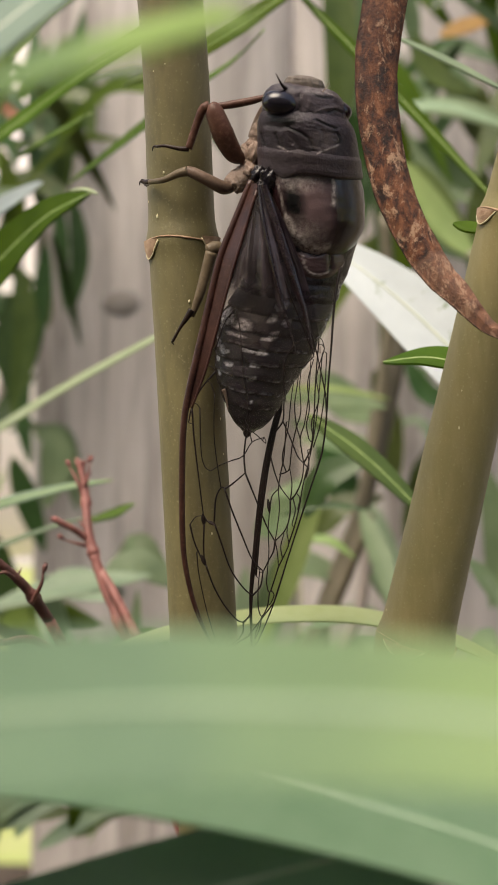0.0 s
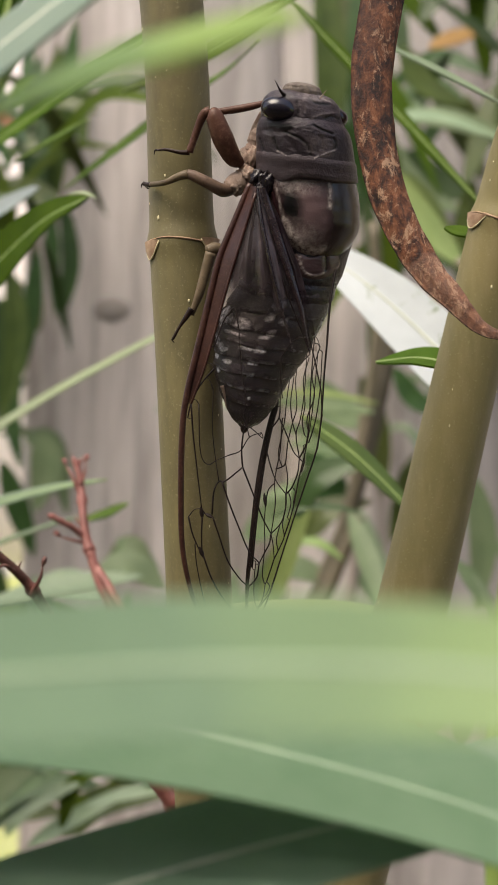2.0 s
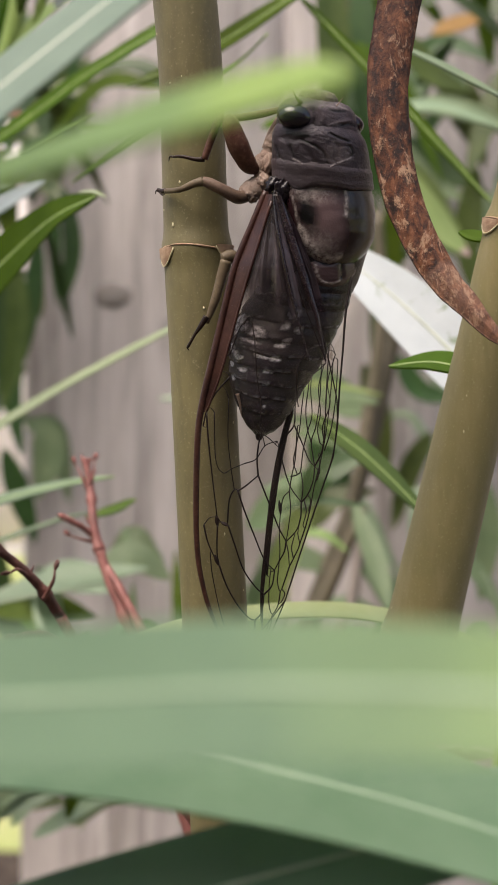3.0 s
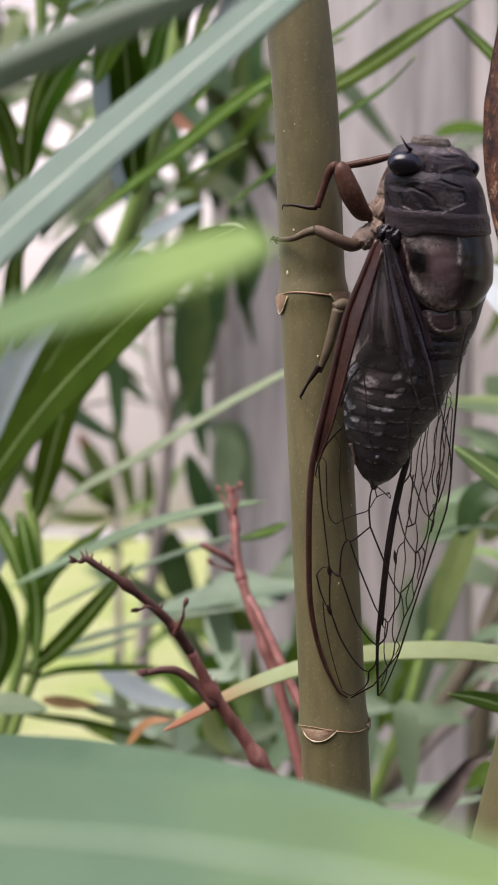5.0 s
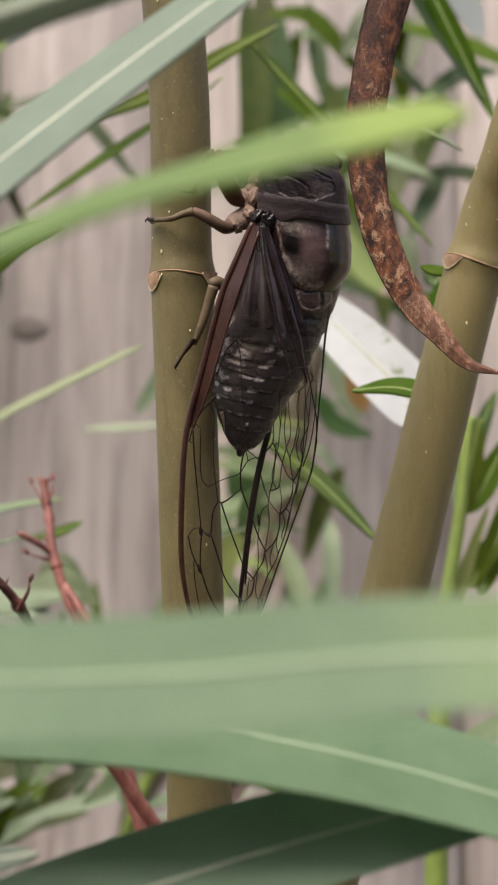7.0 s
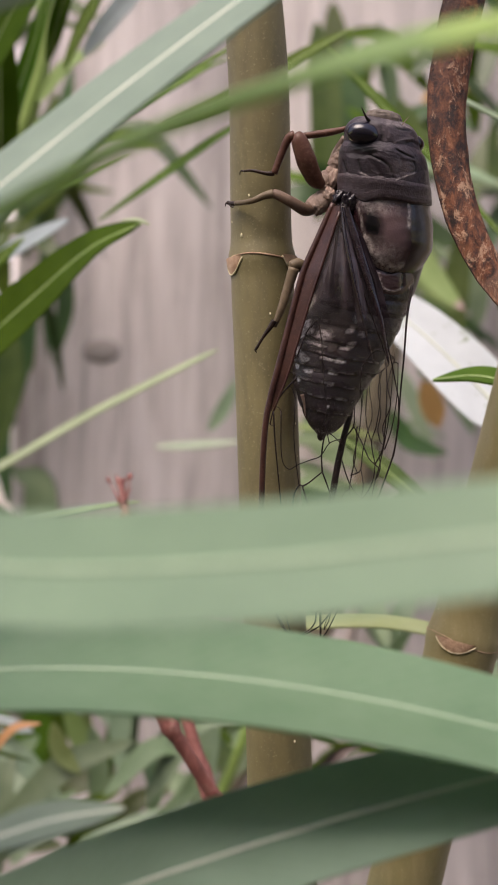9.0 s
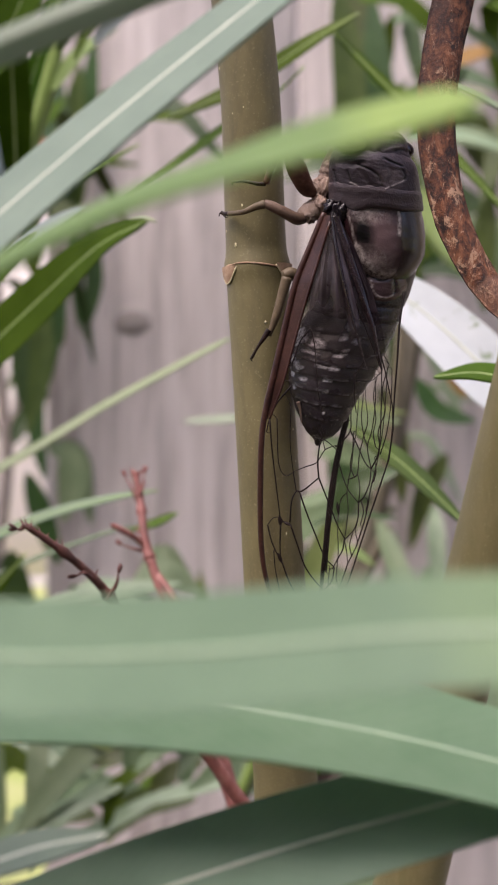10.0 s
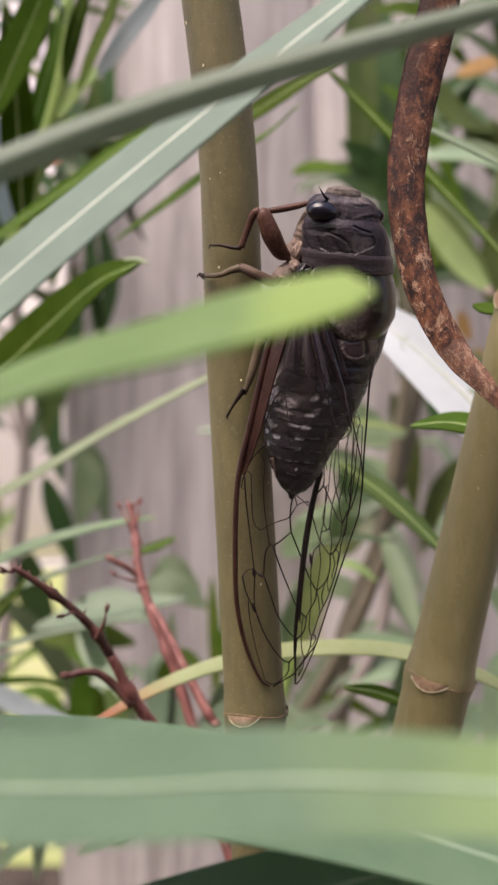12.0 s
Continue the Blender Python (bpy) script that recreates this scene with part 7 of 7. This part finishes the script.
    leg("pale brown middle leg", [
        ("coxa", [(440, 338, -1.6), (424, 345, -1.5), (412, 352, -1.2)], [1.1, 1.0, 0.7], C_SIDE),
        ("femur", [(414, 356, -1.2), (400, 356, -0.6), (376, 344, 0.1), (350, 331, 0.2), (337, 327, 0.2)], [0.55, 0.62, 0.55, 0.5, 0.42], C_THIGH),
        ("tibia", [(338, 328, 0.2), (322, 332, 0.2), (300, 342, -0.3), (284, 345, -1.4), (272, 346, -2.4)], [0.45, 0.36, 0.27, 0.25, 0.24], C_SHIN),
        ("tarsus", [(272, 346, -2.4), (264, 346, -2.9), (258, 344, -3.1)], [0.26, 0.22, 0.2], C_CLAW)],
        [[(260, 344, -3.0), (255, 346, -3.1), (254, 352, -3.2)], [(262, 348, -2.9), (266, 353, -2.6), (270, 352, -2.4)]])
    leg("greenish brown hind leg lying against the stem", [
        ("femur", [(400, 468, -0.5), (388, 463, -0.2), (374, 468, 0.0)], [0.6, 0.62, 0.55], C_SHIN),
        ("tibia", [(381, 470, 0.0), (371, 506, -0.3), (360, 545, -0.5), (346, 584, -0.8)], [0.55, 0.48, 0.42, 0.22], C_SHIN),
        ("tarsus", [(346, 572, -0.5), (336, 588, -0.6), (324, 606, -0.8), (312, 628, -1.1)], [0.3, 0.24, 0.13, 0.14], C_CLAW)],
        [[(316, 620, -1.0), (311, 628, -1.2), (315, 634, -1.2)]])

    # wings: each surface runs between two edges given down the drawing
    LY = [345, 410, 480, 570, 655, 720, 780, 880, 990, 1060, 1115, 1158, 1172]
    LX = [452, 425, 397, 375, 355, 340, 331, 328, 330, 341, 358, 380, 398]
    LW = [1.6, 1.2, 0.8, 0.3, 0.0, -0.4, -0.7, -1.2, -1.7, -2.1, -2.5, -2.9, -3.1]
    RY = [345, 410, 480, 570, 655, 720, 766, 825, 884, 944, 1009, 1088, 1148, 1172]
    RX = [470, 492, 516, 546, 568, 582, 584, 576, 556, 536, 515, 490, 444, 404]
    RW = [2.6, 2.8, 2.7, 2.4, 1.9, 1.4, 1.0, 0.5, 0.0, -0.6, -1.3, -2.2, -2.8, -3.1]
    # far wing: from the ridge back to its own thick edge
    FY = [520, 600, 660, 732, 795, 890, 1004, 1078, 1168]
    FX = [612, 592, 560, 504, 487, 469, 456, 449, 450]
    FW = [-3.6, -4.2, -4.4, -4.3, -4.2, -4.2, -4.4, -4.7, -5.0]
    GY = [500, 560, 640, 700, 766, 825, 884, 944, 1009, 1088, 1150, 1168]
    GX = [608, 598, 592, 587, 583, 575, 556, 536, 515, 490, 464, 452]
    GW = [0.6, 1.0, 1.2, 1.0, 0.6, 0.2, -0.3, -0.9, -1.7, -2.9, -4.4, -5.0]

    def near_film(x, y, lift=0.0):
        xl, xr = interp(y, LY, LX), interp(y, RY, RX)
        v = (x - xl) / max(xr - xl, 1.0)
        w = interp(y, LY, LW) * (1 - v) + interp(y, RY, RW) * v + 0.9 * math.sin(math.pi * min(max(v, 0), 1)) * interp(y, [345, 480, 760, 1172], [0.6, 1.4, 0.6, 0.1])
        return C(x, y, w + lift)

    def far_film(x, y, lift=0.0):
        xl, xr = interp(y, FY, FX), interp(y, GY, GX)
        v = (x - xl) / (xr - xl) if abs(xr - xl) > 1 else 0.5
        v = min(max(v, -0.1), 1.1)
        return C(x, y, interp(y, FY, FW) * (1 - v) + interp(y, GY, GW) * v + lift)

    def film(fn, y0, y1, xs_l, xs_r, n=60, m=14):
        bm = bmesh.new()
        g = []
        for i in range(n + 1):
            y = y0 + (y1 - y0) * i / n
            a, b = xs_l(y), xs_r(y)
            g.append([(bm.verts.new(fn(a + (b - a) * j / m, y))) for j in range(m + 1)])
        for p, q in zip(g, g[1:]):
            for j in range(m):
                bm.faces.new((p[j], p[j + 1], q[j + 1], q[j]))
        return bm

    def fan(edge_l, edge_r, y0, y1, folds, depth, seed, lift, clear_from):
        """A folded wing lobe: pleats fan out from the hinge; it thins to clear film at its ragged end."""
        bm = bmesh.new()
        layer = bm.verts.layers.float_color.new("mark")
        n, m, g = 60, 90, []
        for i in range(n + 1):
            u = i / n
            row = []
            for j in range(m + 1):
                v = j / m
                y = y0 + (y1 + 14 * noise.noise(Vector((v * 6, seed, 0))) - y0) * u
                a, b = edge_l(y), edge_r(y)
                wob = v + 0.03 * noise.noise(Vector((v * 4, u * 2.5, seed)))
                h = math.sin(wob * folds) * 0.6 + math.sin(wob * folds * 1.9 + seed) * 0.4 + 0.7 * noise.noise(Vector((v * 7, u * 3, seed + 3))) + 0.25 * noise.noise(Vector((v * 18, u * 7, seed + 6)))
                at = bm.verts.new(near_film(a + (b - a) * v, y, lift + depth * h * min(1, u * 2.5)))
                thin = min(1.0, max(0.0, (y - clear_from + 30 * noise.noise(Vector((v * 7, u * 3, seed + 9)))) / 45))
                at[layer] = (thin, min(1.0, max(0.0, h * 0.9 + 0.25)), 0, 1)
                row.append(at)
            g.append(row)
        for p, q in zip(g, g[1:]):
            for j in range(m):
                bm.faces.new((p[j], p[j + 1], q[j + 1], q[j]))
        return bm

    part("folded_hind_wing", fan(lambda y: interp(y, [352, 420, 500, 570, 640], [456, 438, 413, 394, 380]), lambda y: interp(y, [352, 420, 500, 570, 640], [466, 474, 486, 498, 506]),
         352, 640, 8.5, 0.22, 1.0, -0.25, 515), C_HIND, root, "dark pleated hind wing folded beneath the fore wing")
    part("folded_hind_wing", fan(lambda y: interp(y, [352, 420, 500, 570, 640], [460, 470, 484, 497, 505]), lambda y: interp(y, [352, 420, 500, 570, 640], [478, 512, 543, 562, 574]),
         352, 650, 7.0, 0.3, 5.0, -0.1, 540), C_HIND, root, "crumpled inner lobe of the hind wing")
    def strap(x0, x1, lift):
        bm = bmesh.new()
        g = []
        for i in range(41):
            y = 352 + 300 * i / 40
            a, b = x0(y), x1(y)
            g.append([bm.verts.new(near_film(a + (b - a) * j / 8, y, lift + 0.22 * math.sin(math.pi * j / 8) + 0.05 * noise.noise(Vector((j * 0.6, y * 0.03, 2))))) for j in range(9)])
        for p, q in zip(g, g[1:]):
            for j in range(8):
                bm.faces.new((p[j], p[j + 1], q[j + 1], q[j]))
        return bm

    part("wing_strap", strap(lambda y: interp(y, [352, 420, 500, 570, 652], [468, 486, 514, 540, 560]), lambda y: interp(y, [352, 420, 500, 570, 652], [479, 502, 528, 549, 563]), 0.25), C_STRAP, root, "maroon strap along the wing's inner edge")
    part("wing_strap", strap(lambda y: interp(y, [352, 420, 500, 570, 652], [462, 470, 487, 506, 530]), lambda y: interp(y, [352, 420, 500, 570, 652], [467, 477, 494, 511, 533]), 0.3), C_STRAP, root, "maroon strap along the wing's inner edge")
    near = new("near_wing")
    near.parent = root
    near["label"] = "clear fore wing with dark veins and a red front edge"
    part("membrane", film(near_film, 345, 1172, lambda y: interp(y, LY, LX), lambda y: interp(y, RY, RX)), C_FILM, near)
    far = new("far_wing")
    far.parent = root
    far["label"] = "far fore wing with a dense net of dark veins"
    part("membrane", film(far_film, 522, 1168, lambda y: interp(y, FY, FX), lambda y: interp(y, GY, GX)), C_FILM, far)

    net = {"near_wing": [], "far_wing": []}

    def veins(wing, fn, name, lists, r, mat=C_VEIN, taper=0.7):
        for pts in lists:
            net[wing.name].append(pts)
            bm = bmesh.new()
            n = max(6, 6 * (len(pts) - 1))
            sp = spline([Vector((p[0], p[1], 0)) for p in pts], n)
            q = [fn(p.x, p.y, 0.02) for p in sp]
            add_tube(bm, q, [r * (1 + (taper - 1) * k / n) for k in range(n + 1)], 6)
            part(name, bm, mat, wing)

    bm = bmesh.new()
    sp = spline([C(x, y, w) for x, y, w in zip(LX, LY, LW)], 90)
    add_tube(bm, sp, [interp(k / 90, [0, 0.25, 0.6, 0.8, 1], [0.0003, 0.00034, 0.0003, 0.00022, 0.00008]) for k in range(91)], 10)
    part("front_edge", bm, C_COSTA, near, "dark red front edge of the wing")
    veins(near, near_film, "vein", [[(462, 362), (438, 440), (414, 520), (392, 600), (370, 680), (346, 745)]], 0.00016, C_COSTA)
    bm = film(lambda x, y: near_film(x, y, 0.0), 350, 745, lambda y: interp(y, LY, LX), lambda y: interp(y, [350, 362, 440, 520, 600, 680, 745], [462, 462, 438, 414, 392, 370, 343]), 50, 6)
    part("front_cell", bm, C_COSTA, near, "dark red cell along the front edge")
    veins(near, near_film, "vein", [
        [(388, 681), (361, 713), (346, 745), (340, 770)], [(346, 745), (350, 800), (358, 870), (366, 935)], [(385, 945), (388, 905), (397, 886), (404, 887)], [(404, 887), (416, 880), (440, 860)],
        [(440, 860), (438, 830), (441, 800), (446, 783), (440, 768)], [(440, 860), (452, 890), (464, 920), (478, 955), (492, 980)], [(403, 887), (416, 925), (434, 970), (452, 1012), (471, 1033)],
        [(367, 950), (366, 985), (367, 1012)], [(386, 950), (398, 985), (414, 1030), (436, 1062), (452, 1076)], [(370, 1022), (384, 1060), (404, 1095), (424, 1118), (436, 1123)],
        [(436, 1123), (448, 1108), (452, 1076)], [(436, 1123), (435, 1140), (428, 1152)], [(452, 1076), (466, 1060), (471, 1033)], [(342, 950), (350, 982), (364, 1014)]], 0.00009)
    veins(near, near_film, "vein", [
        [(397, 886), (390, 840), (385, 790), (386, 720)], [(446, 783), (460, 793), (476, 808)], [(354, 1000), (358, 1040), (372, 1105), (388, 1158)], [(388, 1160), (405, 1167), (428, 1152)],
        [(416, 838), (436, 830), (452, 806), (474, 797)], [(452, 806), (447, 785)], [(360, 745), (363, 830), (376, 855), (392, 848)], [(366, 935), (376, 948), (386, 950)]], 0.00006)
    veins(near, near_film, "vein", [
        [(455, 370), (480, 440), (510, 520), (545, 610), (562, 655)], [(412, 586), (424, 572), (432, 610), (434, 640), (438, 690), (444, 720)], [(388, 640), (404, 596), (416, 578)],
        [(510, 660), (508, 700), (512, 735)]], 0.00007)
    for x, y, dx, dy, r in ((366, 942, 3, 22, 0.00022), (380, 948, 16, 8, 0.00018), (366, 1014, 8, 20, 0.00022), (481, 918, 3, 26, 0.00018)):
        wing, fn = (near, near_film) if x < 400 else (far, far_film)
        bm = bmesh.new()
        sp = spline([fn(x - dx * 0.5, y - dy * 0.5, 0.02), fn(x, y, 0.02), fn(x + dx * 0.5, y + dy * 0.5, 0.02)], 10)
        add_tube(bm, sp, [r * (0.25 + 0.75 * math.sin(math.pi * k / 10)) for k in range(11)], 8, 0.4)
        part("wing_spot", bm, C_VEIN, wing, "dark smoky spot")
    part("rear_edge", (lambda b: (add_tube(b, [C(x, y, w) for x, y, w in zip(RX, RY, RW)], 0.00007, 6), b)[1])(bmesh.new()), C_VEIN, near)
    bm = bmesh.new()
    sp = spline([C(x, y, w) for x, y, w in zip(FX[3:], FY[3:], FW[3:])], 50)
    add_tube(bm, sp, [interp(k / 50, [0, 0.05, 0.3, 0.7, 1], [0.0001, 0.0003, 0.00034, 0.00022, 0.00009]) for k in range(51)], 10)
    part("front_edge", bm, C_VEIN, far)
    veins(far, far_film, "vein", [[(495, 752), (478, 860), (466, 950), (458, 1040)]], 0.00014)
    veins(far, far_film, "vein", [
        [(490, 790), (506, 768), (508, 735), (512, 690)], [(506, 768), (520, 800), (532, 830), (543, 843)], [(543, 843), (556, 815), (561, 770), (563, 720), (566, 670), (570, 620)],
        [(484, 830), (492, 860), (502, 885), (519, 908)], [(519, 908), (530, 895), (540, 870), (543, 843)], [(519, 908), (518, 935), (510, 960), (492, 980)], [(492, 980), (489, 998), (480, 1015), (471, 1033)]], 0.00008)
    veins(far, far_film, "vein", [
        [(512, 770), (508, 830), (502, 860), (498, 890), (500, 920), (496, 955), (492, 980)], [(500, 862), (512, 858), (518, 850), (522, 815), (530, 780), (538, 750), (536, 700), (543, 650)], [(519, 908), (522, 880), (518, 850)],
        [(543, 843), (537, 800), (545, 770), (552, 720), (556, 650)], [(492, 980), (496, 1000), (498, 1025)], [(498, 1025), (508, 1005), (516, 985), (513, 965), (516, 945)], [(516, 985), (526, 955), (535, 920), (542, 880), (552, 840), (560, 800), (566, 760), (572, 700), (576, 650)],
        [(498, 1025), (490, 1050), (482, 1070), (477, 1055), (478, 1035), (481, 1000), (480, 960), (482, 925)], [(482, 1070), (478, 1095), (468, 1112), (462, 1095), (462, 1060), (465, 1030)], [(468, 1112), (464, 1135), (456, 1152)], [(482, 925), (487, 900), (498, 888)],
        [(512, 858), (505, 835), (510, 805), (516, 775), (520, 735), (526, 690)], [(537, 800), (530, 775), (527, 740), (532, 700), (536, 660)], [(552, 800), (548, 775), (553, 745), (550, 700), (560, 660)], [(560, 800), (557, 770), (570, 730), (566, 690), (580, 640)],
        [(560, 815), (572, 775), (580, 720), (584, 650)], [(530, 895), (536, 905), (532, 925)], [(543, 843), (550, 852), (548, 868)], [(524, 905), (528, 925), (522, 950)], [(545, 870), (552, 850), (550, 820)], [(505, 1010), (502, 990), (508, 965)], [(484, 1066), (490, 1075), (484, 1090)]], 0.000066)
    # close the cells: loose ends run on to the nearest other vein
    for wing, fn in ((near, near_film), (far, far_film)):
        runs = [[(p.x, p.y) for p in spline([Vector((q[0], q[1], 0)) for q in pts], 8 * (len(pts) - 1))] for pts in net[wing.name]]
        ties = []
        for k, run in enumerate(runs):
            for end, before in ((run[0], run[2]), (run[-1], run[-3])):
                dx, dy = end[0] - before[0], end[1] - before[1]
                size = math.hypot(dx, dy) + 1e-6
                best, where = 1e9, None
                for j, other in enumerate(runs):
                    for q in other if j != k else []:
                        d = math.hypot(q[0] - end[0], q[1] - end[1])
                        ahead = ((q[0] - end[0]) * dx + (q[1] - end[1]) * dy) / size / max(d, 1e-6)
                        cost = d * (1.6 - 0.6 * ahead)
                        if cost < best:
                            best, where, gap = cost, q, d
                if where and 3.0 < gap < 55.0:
                    ties.append([end, ((end[0] + where[0]) / 2 + dx / size * gap * 0.2, (end[1] + where[1]) / 2 + dy / size * gap * 0.2), where])
        veins(wing, fn, "vein", ties, 0.00005)
    bm = bmesh.new()
    add_tube(bm, spline([C(x, y, w) for x, y, w in zip(GX, GY, GW)], 60), [interp(k / 60, [0, 0.2, 1], [0.00014, 0.00009, 0.00006]) for k in range(61)], 6)
    part("rear_edge", bm, C_VEIN, far)
    return root


cicada = build_cicada()


# ---------------------------------------------------------------- what moves: two near leaves sway
def motions():
    rows = []
    for t, dz, roll in ((0, -0.22, 0.22), (0.3, -2.00, 1.3), (0.5, -1.90, 1.21), (1, -1.61, -0.48), (1.5, -0.35, 0.33), (2, -0.72, 0.69), (2.5, -0.05, -0.14), (4.5, 1.30, 1.16), (5, 1.26, 0.27), (5.5, 0.59, -0.34), (6, 0.55, 1.45), (6.5, -0.29, -0.73), (7, -0.50, -0.76), (7.5, -0.51, 0.29), (9.5, -0.06, 0.62), (10, -0.26, -0.19), (10.5, 0.10, -0.53), (10.7, -0.70, -0.7), (11, 0.35, -0.84), (11.5, 0.16, -0.89), (12, -0.17, -1.37)):
        m = pose(0, 0, dz / 1000, 0, roll, 0)
        m.translation += FRONT_PIVOT
        rows.append((t, m))
    walk(front_leaf, rows)
    rows = []
    for t, dx, dz, roll in ((0, -1.1, -0.65, 0.07), (0.5, -1.3, -0.7, 0.07), (1.5, 0.0, -0.6, 0.07), (2.5, 0.04, -0.5, -0.01), (4.5, -0.6, -1.2, -0.77), (5, -0.55, -1.15, -0.20), (6, -0.2, -0.45, -1.05), (6.5, -0.3, -0.6, -0.56), (7, -0.2, -0.75, -0.3), (7.5, 0.1, -0.8, 0.07), (9.5, -0.73, 0.05, 1.24), (10, -0.26, -0.35, 0.15), (10.5, 0.6, -0.75, 0.05), (11, 0.5, -0.95, 0.3), (11.5, 0.4, -0.6, 0.60), (12, 0.2, -0.3, 0.51)):
        m = pose(dx / 1000, 0, dz / 1000, 0, roll, 0)
        m.translation += LIME_PIVOT
        rows.append((t, m))
    walk(lime_leaf, rows)


motions()
